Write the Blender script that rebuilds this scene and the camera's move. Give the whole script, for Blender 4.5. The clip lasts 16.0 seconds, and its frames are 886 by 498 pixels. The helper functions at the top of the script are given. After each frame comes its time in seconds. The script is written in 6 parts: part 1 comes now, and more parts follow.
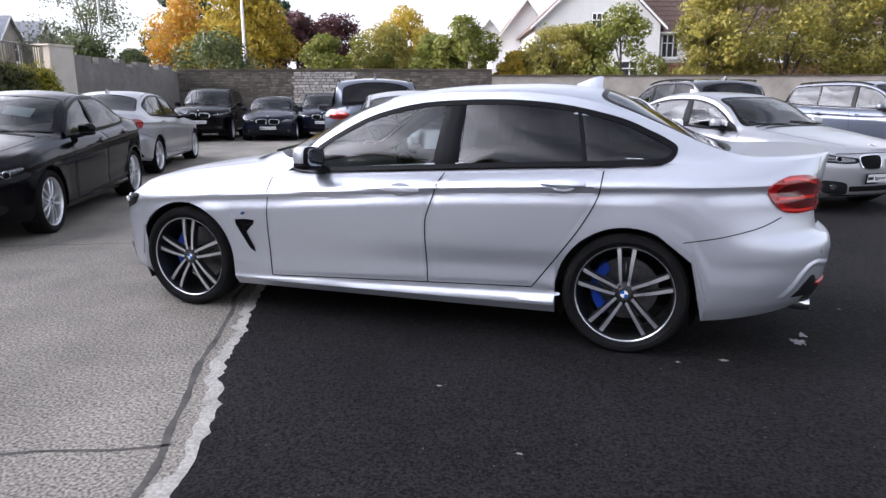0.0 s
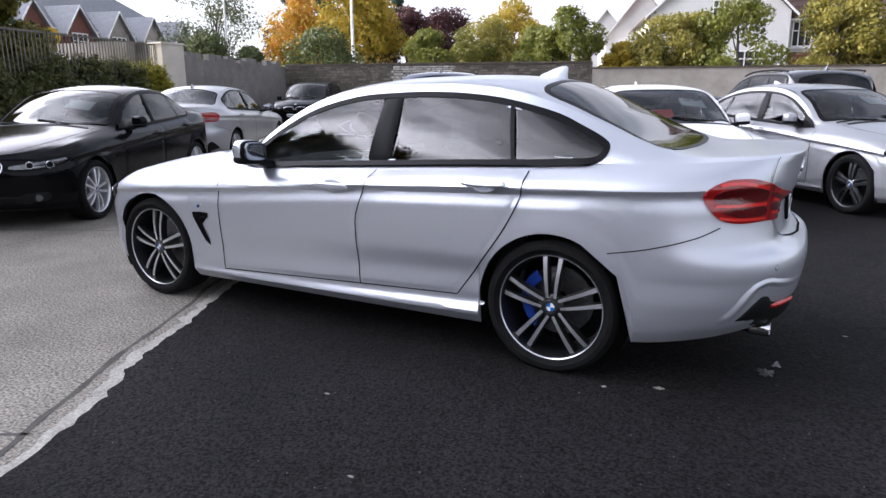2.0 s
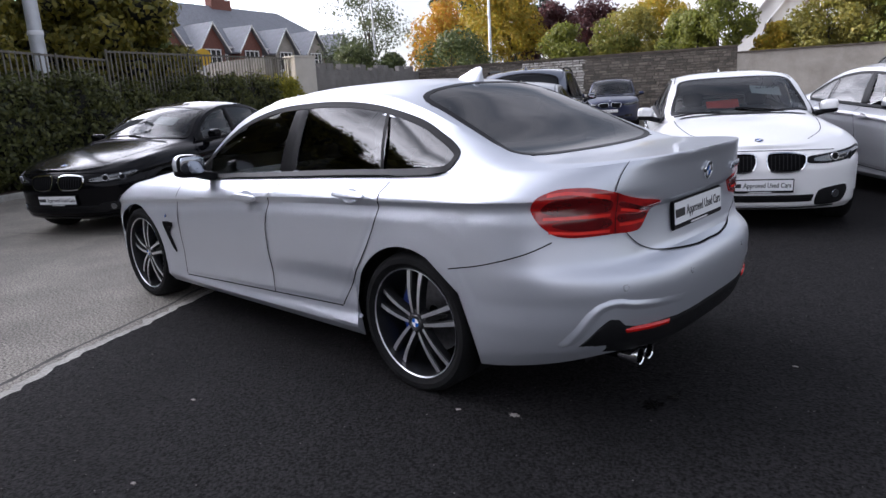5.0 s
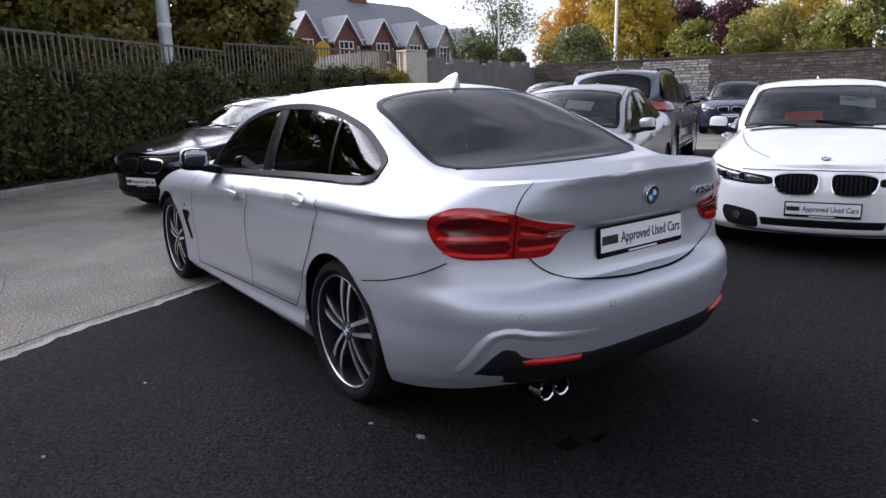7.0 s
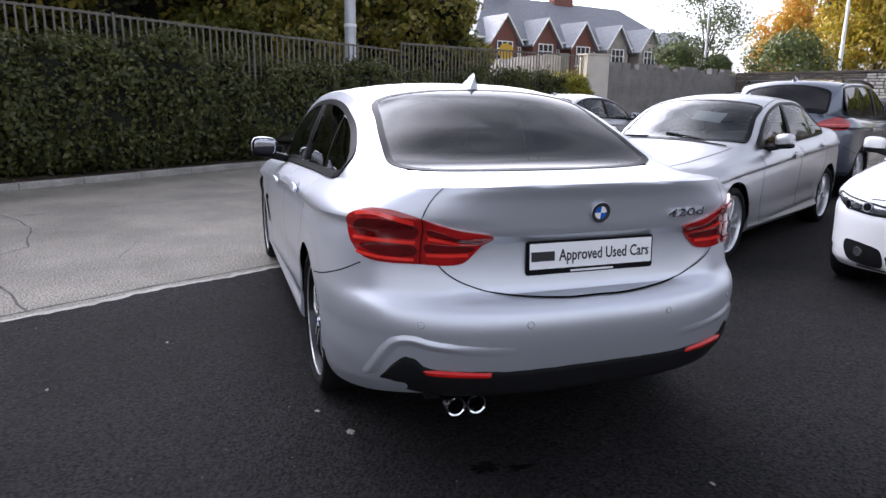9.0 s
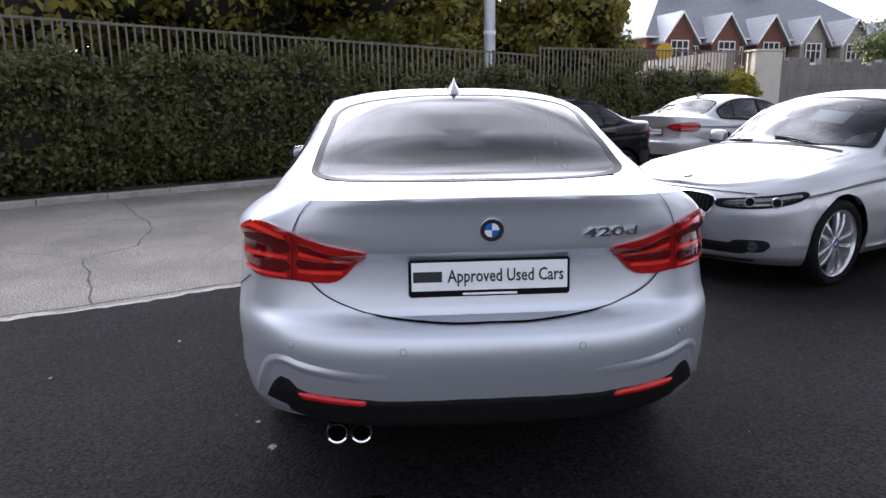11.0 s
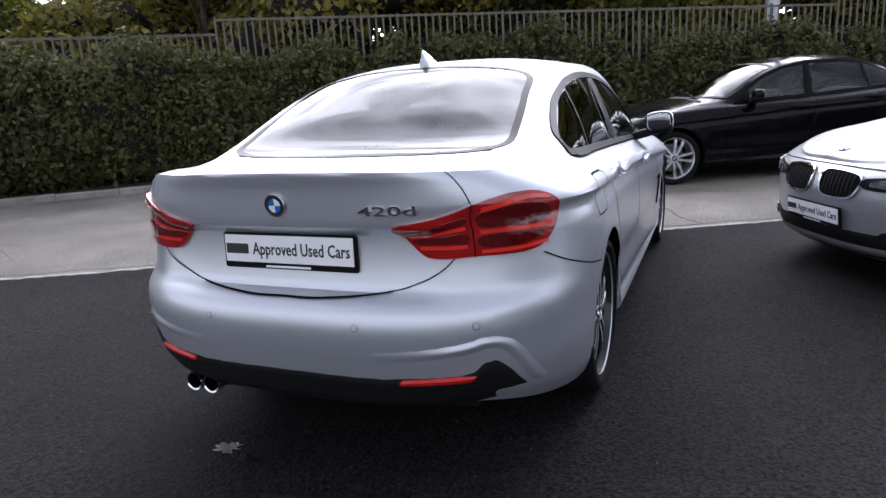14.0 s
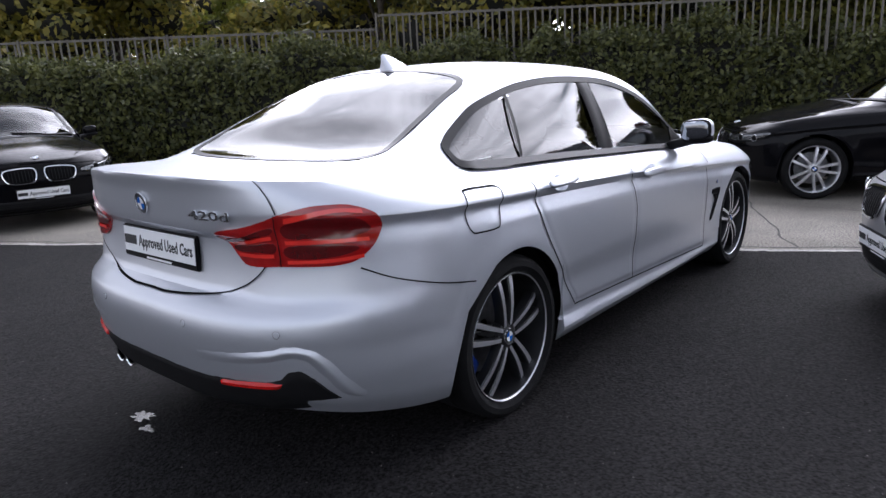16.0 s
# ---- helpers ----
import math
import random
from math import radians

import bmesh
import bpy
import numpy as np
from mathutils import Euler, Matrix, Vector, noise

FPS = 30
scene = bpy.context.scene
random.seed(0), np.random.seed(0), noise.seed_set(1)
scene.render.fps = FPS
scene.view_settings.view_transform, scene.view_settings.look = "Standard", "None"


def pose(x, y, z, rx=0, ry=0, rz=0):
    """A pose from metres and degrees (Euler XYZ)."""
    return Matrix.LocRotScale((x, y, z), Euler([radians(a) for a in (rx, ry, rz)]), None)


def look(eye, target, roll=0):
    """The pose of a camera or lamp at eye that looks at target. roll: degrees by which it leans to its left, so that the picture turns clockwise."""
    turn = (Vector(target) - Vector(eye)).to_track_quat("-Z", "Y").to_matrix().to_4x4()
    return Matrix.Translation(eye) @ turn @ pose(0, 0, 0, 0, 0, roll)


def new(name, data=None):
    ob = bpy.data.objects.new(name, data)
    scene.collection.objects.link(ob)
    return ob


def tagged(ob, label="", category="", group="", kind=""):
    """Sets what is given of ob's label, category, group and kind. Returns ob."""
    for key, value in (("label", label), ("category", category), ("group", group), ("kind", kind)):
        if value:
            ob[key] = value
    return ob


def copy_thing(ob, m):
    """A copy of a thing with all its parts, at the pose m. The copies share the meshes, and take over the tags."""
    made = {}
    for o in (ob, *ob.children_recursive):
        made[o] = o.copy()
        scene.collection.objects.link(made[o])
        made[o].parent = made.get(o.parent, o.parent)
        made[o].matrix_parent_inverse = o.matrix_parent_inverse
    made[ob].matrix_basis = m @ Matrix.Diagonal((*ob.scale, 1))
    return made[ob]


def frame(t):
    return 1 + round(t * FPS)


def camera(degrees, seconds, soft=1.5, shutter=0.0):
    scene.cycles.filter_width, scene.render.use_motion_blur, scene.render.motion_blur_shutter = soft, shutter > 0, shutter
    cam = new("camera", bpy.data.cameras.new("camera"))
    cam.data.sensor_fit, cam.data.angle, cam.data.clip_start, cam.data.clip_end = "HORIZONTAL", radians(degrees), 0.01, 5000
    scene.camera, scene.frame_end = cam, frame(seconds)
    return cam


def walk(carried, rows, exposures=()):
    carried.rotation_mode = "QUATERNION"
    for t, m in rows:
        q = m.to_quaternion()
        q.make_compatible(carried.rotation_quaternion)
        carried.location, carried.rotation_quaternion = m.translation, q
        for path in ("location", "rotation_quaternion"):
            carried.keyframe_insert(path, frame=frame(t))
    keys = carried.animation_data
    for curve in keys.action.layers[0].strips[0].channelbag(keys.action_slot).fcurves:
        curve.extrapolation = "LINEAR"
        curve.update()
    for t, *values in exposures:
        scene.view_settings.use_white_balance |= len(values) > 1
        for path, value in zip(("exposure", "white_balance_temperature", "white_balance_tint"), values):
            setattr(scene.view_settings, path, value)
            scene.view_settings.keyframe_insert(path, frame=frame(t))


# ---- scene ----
cam = camera(67.4, 16.0)
PATH = [
    (0.0, 1.556, -4.429, 1.363, 77.21, 0.05, 18.27),
    (0.5, 1.808, -4.32, 1.341, 77.43, -0.92, 20.25),
    (1.0, 2.068, -4.191, 1.382, 77.05, -0.67, 23.03),
    (1.5, 2.251, -4.022, 1.345, 76.77, 1.54, 23.78),
    (2.0, 2.418, -3.821, 1.354, 76.72, 0.24, 28.49),
    (2.5, 2.581, -3.711, 1.358, 77.23, 1.22, 30.92),
    (3.0, 2.865, -3.635, 1.383, 77.55, 0.15, 36.33),
    (3.5, 3.031, -3.49, 1.38, 77.19, 2.41, 38.3),
    (4.0, 3.168, -3.289, 1.36, 77.01, 2.8, 38.87),
    (6.5, 3.949, -2.409, 1.374, 76.75, 2.22, 50.57),
    (7.0, 4.02, -2.22, 1.387, 76.9, 1.48, 53.4),
    (7.5, 4.156, -2.022, 1.382, 78.53, 1.99, 57.73),
    (8.0, 4.364, -1.802, 1.39, 78.05, -0.32, 61.7),
    (8.5, 4.433, -1.593, 1.367, 77.52, 1.38, 63.56),
    (9.0, 4.445, -1.322, 1.369, 77.24, -0.8, 70.66),
    (11.5, 4.478, -0.036, 1.367, 77.43, 1.4, 89.31),
    (12.0, 4.514, 0.265, 1.355, 76.73, 1.46, 94.66),
    (12.5, 4.492, 0.556, 1.362, 76.42, 2.55, 99.16),
    (13.0, 4.406, 0.805, 1.308, 76.37, 3.21, 102.33),
    (13.5, 4.244, 1.076, 1.32, 75.71, 2.41, 108.71),
    (14.0, 4.159, 1.347, 1.309, 76.54, 3.51, 112.64),
    (14.5, 4.043, 1.65, 1.339, 76.99, 2.36, 119.16),
    (15.0, 3.891, 1.85, 1.309, 76.86, 2.91, 122.3),
    (15.5, 3.659, 2.074, 1.319, 76.41, 0.78, 127.26),
    (16.0, 3.49, 2.333, 1.31, 76.69, 2.71, 130.1),
]
walk(cam, [(t, pose(*p)) for t, *p in PATH], [(t, e, 6150, 14) for t, e in ((0.0, 0.46), (1.0, 0.42), (2.5, 0.32), (4.0, 0.14), (6.5, 0.02), (8.0, 0.05), (9.0, 0.46), (11.5, 0.48), (13.5, 0.46), (16.0, 0.40))])

# ---- sky and sun ----
SUN_AZ, SUN_EL = math.atan2(-0.95, -0.31), radians(14)   # azimuth from +y towards +x
world = bpy.data.worlds.new("sky")
scene.world = world
world.use_nodes = True
wn, wl = world.node_tree.nodes, world.node_tree.links
bg = wn["Background"]
sky = wn.new("ShaderNodeTexSky")
sky.sky_type, sky.sun_disc = "NISHITA", False
sky.sun_elevation, sky.sun_rotation = SUN_EL, SUN_AZ
sky.air_density, sky.dust_density = 1.0, 0.8
tc = wn.new("ShaderNodeTexCoord")
mp = wn.new("ShaderNodeMapping")
mp.inputs["Scale"].default_value = (1.6, 1.6, 4.5)
cl = wn.new("ShaderNodeTexNoise")
cl.inputs["Scale"].default_value, cl.inputs["Detail"].default_value = 1.8, 5
cr = wn.new("ShaderNodeValToRGB")
cr.color_ramp.elements[0].position, cr.color_ramp.elements[1].position = 0.22, 0.60
sep = wn.new("ShaderNodeSeparateXYZ")
wl.new(tc.outputs["Generated"], sep.inputs[0])
thin = wn.new("ShaderNodeMapRange")            # cloud cover thins out overhead
thin.interpolation_type = "SMOOTHSTEP"
for k, v in ((1, 0.20), (2, 0.90), (3, 1.0), (4, 0.55)):
    thin.inputs[k].default_value = v
wl.new(sep.outputs[2], thin.inputs[0])
cover = wn.new("ShaderNodeMath")
cover.operation = "MULTIPLY"
toward = wn.new("ShaderNodeVectorMath")        # haze and cloud are brightest round the sun
toward.operation = "DOT_PRODUCT"
toward.inputs[1].default_value = (math.sin(SUN_AZ) * math.cos(SUN_EL), math.cos(SUN_AZ) * math.cos(SUN_EL), math.sin(SUN_EL))
wl.new(tc.outputs["Generated"], toward.inputs[0])
glow = wn.new("ShaderNodeMapRange")
glow.interpolation_type = "SMOOTHSTEP"
for k, v in ((1, 0.48), (2, 0.97), (3, 9.0), (4, 105.0)):
    glow.inputs[k].default_value = v
wl.new(toward.outputs["Value"], glow.inputs[0])
tintc = wn.new("ShaderNodeMix")
tintc.data_type, tintc.blend_type = "RGBA", "MULTIPLY"
tintc.inputs[0].default_value = 1.0
tintc.inputs[6].default_value = (1.0, 0.99, 1.06, 1)
wl.new(glow.outputs[0], tintc.inputs[7])
mx = wn.new("ShaderNodeMix")
mx.data_type = "RGBA"
wl.new(tc.outputs["Generated"], mp.inputs["Vector"])
wl.new(mp.outputs["Vector"], cl.inputs["Vector"])
wl.new(cl.outputs["Fac"], cr.inputs["Fac"])
wl.new(cr.outputs["Color"], cover.inputs[0])
wl.new(thin.outputs[0], cover.inputs[1])
wl.new(cover.outputs[0], mx.inputs[0])
wl.new(sky.outputs["Color"], mx.inputs[6])
wl.new(tintc.outputs[2], mx.inputs[7])
wl.new(mx.outputs[2], bg.inputs["Color"])
bg.inputs["Strength"].default_value = 0.13
sun = new("sun", bpy.data.lights.new("sun", "SUN"))
sun.data.energy, sun.data.angle, sun.data.color = 4.2, radians(0.6), (1.0, 0.86, 0.68)
sun_dir = Vector((math.sin(SUN_AZ) * math.cos(SUN_EL), math.cos(SUN_AZ) * math.cos(SUN_EL), math.sin(SUN_EL)))
sun.matrix_world = look(tuple(sun_dir * 60), (0, 0, 0))


# ---- materials ----
def material(name, base, rough=0.6, metal=0.0, vary=0.12, scale=6.0, bump=0.0, bump_scale=60.0, coat=0.0, base2=None, island=False, fine=0.0, spec=0.5):
    """A surface with stains at one scale, grain at another and fine relief."""
    m = bpy.data.materials.new(name)
    m.use_nodes = True
    n, l = m.node_tree.nodes, m.node_tree.links
    b = n["Principled BSDF"]
    b.inputs["Roughness"].default_value, b.inputs["Metallic"].default_value = rough, metal
    b.inputs["Coat Weight"].default_value, b.inputs["Coat Roughness"].default_value = coat, 0.03
    b.inputs["Specular IOR Level"].default_value = spec
    base2 = base2 or tuple(c * (1 - 2 * vary) for c in base)
    co = n.new("ShaderNodeTexCoord")
    mixc = n.new("ShaderNodeMix")
    mixc.data_type = "RGBA"
    mixc.inputs[6].default_value, mixc.inputs[7].default_value = (*base, 1), (*base2, 1)
    if island:
        g = n.new("ShaderNodeNewGeometry")
        l.new(g.outputs["Random Per Island"], mixc.inputs[0])
    else:
        t = n.new("ShaderNodeTexNoise")
        t.inputs["Scale"].default_value, t.inputs["Detail"].default_value, t.inputs["Roughness"].default_value = scale, 6, 0.65
        l.new(co.outputs["Object"], t.inputs["Vector"])
        r = n.new("ShaderNodeValToRGB")
        r.color_ramp.elements[0].position, r.color_ramp.elements[1].position = 0.32, 0.70
        l.new(t.outputs["Fac"], r.inputs["Fac"])
        l.new(r.outputs["Color"], mixc.inputs[0])
    out = mixc.outputs[2]
    if fine:
        t2 = n.new("ShaderNodeTexNoise")
        t2.inputs["Scale"].default_value, t2.inputs["Detail"].default_value = bump_scale, 3
        l.new(co.outputs["Object"], t2.inputs["Vector"])
        mr = n.new("ShaderNodeMapRange")
        mr.inputs[1].default_value, mr.inputs[2].default_value = 0.32, 0.68
        mr.inputs[3].default_value, mr.inputs[4].default_value = 1 - fine, 1 + fine
        l.new(t2.outputs["Fac"], mr.inputs[0])
        mul = n.new("ShaderNodeMix")
        mul.data_type, mul.blend_type = "RGBA", "MULTIPLY"
        mul.inputs[0].default_value = 1.0
        l.new(out, mul.inputs[6])
        l.new(mr.outputs[0], mul.inputs[7])
        out = mul.outputs[2]
    l.new(out, b.inputs["Base Color"])
    if bump:
        t3 = n.new("ShaderNodeTexNoise")
        t3.inputs["Scale"].default_value, t3.inputs["Detail"].default_value = bump_scale, 4
        l.new(co.outputs["Object"], t3.inputs["Vector"])
        bp = n.new("ShaderNodeBump")
        bp.inputs["Strength"].default_value, bp.inputs["Distance"].default_value = bump, 0.01
        l.new(t3.outputs["Fac"], bp.inputs["Height"])
        l.new(bp.outputs["Normal"], b.inputs["Normal"])
    return m


def car_paint(name, base, metal=0.0, rough=0.35, vary=0.02, coat=1.0, spec=0.5):
    """Lacquered car paint: clear coat over a flaked or plain base, a little dust."""
    m = material(name, base, rough, metal, vary, 1.5, coat=coat, base2=tuple(c * (1 - vary) for c in base), spec=spec)
    n, l = m.node_tree.nodes, m.node_tree.links
    if metal:
        co = n.new("ShaderNodeTexCoord")
        v = n.new("ShaderNodeTexVoronoi")
        v.inputs["Scale"].default_value = 900
        l.new(co.outputs["Object"], v.inputs["Vector"])
        bp = n.new("ShaderNodeBump")
        bp.inputs["Strength"].default_value, bp.inputs["Distance"].default_value = 0.05, 0.001
        l.new(v.outputs["Distance"], bp.inputs["Height"])
        l.new(bp.outputs["Normal"], n["Principled BSDF"].inputs["Normal"])
    return m


def pane(name, tint, gloss=0.03):
    """Tinted glass: see-through with the tint, with a true glass reflection on top."""
    m = bpy.data.materials.new(name)
    m.use_nodes = True
    n, l = m.node_tree.nodes, m.node_tree.links
    n.remove(n["Principled BSDF"])
    tr, gl, fr, mixs = n.new("ShaderNodeBsdfTransparent"), n.new("ShaderNodeBsdfGlossy"), n.new("ShaderNodeFresnel"), n.new("ShaderNodeMixShader")
    tr.inputs["Color"].default_value = (*tint, 1)
    gl.inputs["Roughness"].default_value = gloss
    fr.inputs["IOR"].default_value = 1.58
    l.new(fr.outputs[0], mixs.inputs[0])
    l.new(tr.outputs[0], mixs.inputs[1])
    l.new(gl.outputs[0], mixs.inputs[2])
    l.new(mixs.outputs[0], n["Material Output"].inputs["Surface"])
    return m


SILVER = car_paint("silver_metallic_paint", (0.565, 0.59, 0.64), 0.70, 0.37, coat=0.55)
SILVER_WARM = car_paint("pale_silver_paint", (0.44, 0.445, 0.46), 0.72, 0.38, coat=0.5)
BLACK_PAINT = car_paint("black_paint", (0.003, 0.003, 0.004), 0.0, 0.14, coat=0.03, spec=0.13)
NAVY_PAINT = car_paint("dark_blue_black_paint", (0.006, 0.008, 0.018), 0.0, 0.15, coat=0.08, spec=0.25)
BLUE_PAINT = car_paint("blue_paint", (0.008, 0.014, 0.05), 0.3, 0.3)
WHITE_PAINT = car_paint("white_paint", (0.80, 0.80, 0.80), 0.0, 0.35)
GREY_PAINT = car_paint("slate_grey_paint", (0.11, 0.125, 0.16), 0.6, 0.34)
CHAMPAGNE = car_paint("warm_silver_paint", (0.30, 0.29, 0.29), 0.6, 0.36)
DARKGREY_PAINT = car_paint("charcoal_paint", (0.03, 0.032, 0.04), 0.5, 0.33)
GLASS = pane("clear_car_glass", (0.62, 0.66, 0.65))
GLASS_DARK = pane("privacy_glass", (0.055, 0.058, 0.065))
TRIM = material("gloss_black_trim", (0.006, 0.006, 0.007), 0.38, vary=0.1, spec=0.09)
PLASTIC = material("black_plastic", (0.009, 0.009, 0.010), 0.55, vary=0.2, scale=20, bump=0.1, bump_scale=300, spec=0.18)
SEAM = material("shadow_gap_rubber", (0.004, 0.004, 0.0045), 0.85, vary=0.1, spec=0.05)
RUBBER = material("tyre_rubber", (0.010, 0.010, 0.0105), 0.82, vary=0.25, scale=14, bump=0.25, bump_scale=160, spec=0.14)
CHROME = material("chrome", (0.86, 0.87, 0.88), 0.08, 1.0, vary=0.03)
ALLOY = material("machined_alloy", (0.74, 0.75, 0.77), 0.34, 0.85, vary=0.08, scale=25)
ALLOY_DARK = material("dark_wheel_lacquer", (0.014, 0.0145, 0.016), 0.4, 0.2, vary=0.15, scale=20, coat=0.5)
STEEL = material("brake_steel", (0.25, 0.25, 0.26), 0.4, 1.0, vary=0.2, scale=30)
CALIPER = material("blue_caliper_paint", (0.01, 0.05, 0.35), 0.35, vary=0.1)
LAMP_RED = material("red_lamp_plastic", (0.36, 0.007, 0.007), 0.10, vary=0.2, scale=9, coat=1.0)
LAMP_BAR = material("bright_red_light_guide", (0.75, 0.03, 0.02), 0.15, vary=0.1, coat=1.0)
LAMP_DEEP = material("dark_red_lamp_inner", (0.11, 0.002, 0.003), 0.10, vary=0.2, coat=1.0)
LAMP_CLEAR = material("clear_lamp_cover", (0.16, 0.17, 0.18), 0.08, 0.6, vary=0.3, scale=18, coat=1.0)
LAMP_INNER = material("lamp_reflector", (0.34, 0.35, 0.37), 0.2, 0.8, vary=0.2, scale=30)
REFLECTOR = material("red_reflector", (0.55, 0.012, 0.01), 0.2, vary=0.15, scale=60, bump=0.2, bump_scale=400)
PLATE_WHITE = material("white_plate", (0.78, 0.79, 0.80), 0.35, vary=0.03)
PLATE_INK = material("black_print", (0.015, 0.015, 0.017), 0.5, vary=0.1)
BADGE_BLUE = material("badge_blue", (0.015, 0.13, 0.50), 0.25, vary=0.05, coat=0.5)
BADGE_WHITE = material("badge_white", (0.8, 0.8, 0.8), 0.25, vary=0.03, coat=0.5)
MIRROR = material("mirror_glass", (0.30, 0.32, 0.36), 0.02, 1.0, vary=0.02)
SEAT = material("black_leather", (0.02, 0.02, 0.021), 0.5, vary=0.2, scale=10, bump=0.15, bump_scale=120, spec=0.2)
CABIN = material("dark_cabin_plastic", (0.03, 0.03, 0.032), 0.7, vary=0.2)
CARD = material("paper_card", (0.72, 0.78, 0.80), 0.6, vary=0.05)
CARD_RED = material("red_folder", (0.72, 0.04, 0.02), 0.4, vary=0.08)
HEADLINER = material("grey_headliner", (0.30, 0.30, 0.29), 0.9, vary=0.08)


# ---- mesh helpers ----
def part(name, geo, mats, parent=None, label="", smooth=40):
    """Links vertices and faces as ONE mesh object, under a thing or a part."""
    verts, faces = geo[0], geo[1]
    me = bpy.data.meshes.new(name)
    me.from_pydata(np.asarray(verts, dtype=float).tolist(), [], faces)
    for mt in mats if isinstance(mats, (list, tuple)) else [mats]:
        me.materials.append(mt)
    if len(geo) > 2:
        me.polygons.foreach_set("material_index", np.array(geo[2], dtype=np.int32))
    if smooth:
        me.shade_smooth()
        me.set_sharp_from_angle(angle=radians(smooth))
    me.update()
    ob = new(name, me)
    if parent:
        ob.parent = parent
    if label:
        ob["label"] = label
    return ob


def thing(name, m, label, category, group="", kind=""):
    ob = new(name)
    ob.empty_display_size = 0.2
    ob.matrix_world = m
    return tagged(ob, label, category, group, kind)


def join(*geos):
    V, F, M, o = [], [], [], 0
    for k, g in enumerate(geos):
        V.extend(g[0])
        F.extend([tuple(i + o for i in f) for f in g[1]])
        M.extend(g[2] if len(g) > 2 else [0] * len(g[1]))
        o += len(g[0])
    return V, F, M


def moved(geo, m):
    return ([tuple(m @ Vector(v)) for v in geo[0]], *geo[1:])


def box(x0, x1, y0, y1, z0, z1, bevel=0.0):
    """A box, its edges rounded off when bevel is given."""
    bm = bmesh.new()
    bmesh.ops.create_cube(bm, size=1)
    for v in bm.verts:
        v.co = Vector(((x0 + x1) / 2 + v.co.x * (x1 - x0), (y0 + y1) / 2 + v.co.y * (y1 - y0), (z0 + z1) / 2 + v.co.z * (z1 - z0)))
    if bevel:
        bmesh.ops.bevel(bm, geom=list(bm.edges), offset=bevel, segments=2, affect="EDGES")
    return from_bm(bm)


def from_bm(bm):
    bm.verts.ensure_lookup_table()
    bm.verts.index_update()
    g = ([tuple(v.co) for v in bm.verts], [tuple(v.index for v in f.verts) for f in bm.faces])
    bm.free()
    return g


def lathe(profile, n=32, axis="y"):
    """Turns (radius, along) points about an axis."""
    V, F, k = [], [], len(profile)
    for i in range(n):
        a = 2 * math.pi * i / n
        for r, d in profile:
            c, s = r * math.cos(a), r * math.sin(a)
            V.append((c, d, s) if axis == "y" else (c, s, d) if axis == "z" else (d, c, s))
    for i in range(n):
        j = (i + 1) % n
        for q in range(k - 1):
            f = (i * k + q, i * k + q + 1, j * k + q + 1, j * k + q)
            F.append(f if axis != "y" else f[::-1])
    return V, F


def grid_faces(r, c, flip=False, skip=None):
    F = []
    for i in range(r - 1):
        for j in range(c - 1):
            if skip is not None and skip[i, j]:
                continue
            f = (i * c + j, i * c + j + 1, (i + 1) * c + j + 1, (i + 1) * c + j)
            F.append(f[::-1] if flip else f)
    return F


def tube(points, r, n=8, taper=1.0):
    """A round bar along points, optionally thinner towards its end."""
    pts = [Vector(p) for p in points]
    V, F = [], []
    for i, p in enumerate(pts):
        d = (pts[min(i + 1, len(pts) - 1)] - pts[max(i - 1, 0)]).normalized()
        u = d.orthogonal().normalized()
        w = d.cross(u)
        rr = r * (1 + (taper - 1) * i / max(1, len(pts) - 1))
        for k in range(n):
            a = 2 * math.pi * k / n
            V.append(tuple(p + (u * math.cos(a) + w * math.sin(a)) * rr))
    for i in range(len(pts) - 1):
        for k in range(n):
            q = (k + 1) % n
            F.append((i * n + k, i * n + q, (i + 1) * n + q, (i + 1) * n + k))
    F.append(tuple(range(n))[::-1])
    F.append(tuple((len(pts) - 1) * n + k for k in range(n)))
    return V, F


def lettering(name, text, size, m, mat, parent, depth=0.0015, width=None):
    """Raised letters in the built-in font, as a mesh, centred; width sets the length of the line."""
    cu = bpy.data.curves.new(name, "FONT")
    cu.body, cu.size, cu.extrude, cu.align_x, cu.align_y = text, size, depth, "CENTER", "CENTER"
    cu.resolution_u, cu.offset = 2, 0.016 * size
    tmp = new(name, cu)
    me = bpy.data.meshes.new_from_object(tmp.evaluated_get(bpy.context.evaluated_depsgraph_get()))
    bpy.data.objects.remove(tmp)
    xs = [v.co.x for v in me.vertices]
    k = width / (max(xs) - min(xs)) if width else 1.0
    for v in me.vertices:
        v.co = m @ Vector((v.co.x * k, v.co.y, v.co.z))
    me.materials.clear()
    me.materials.append(mat)
    ob = new(name, me)
    ob.parent = parent
    return ob


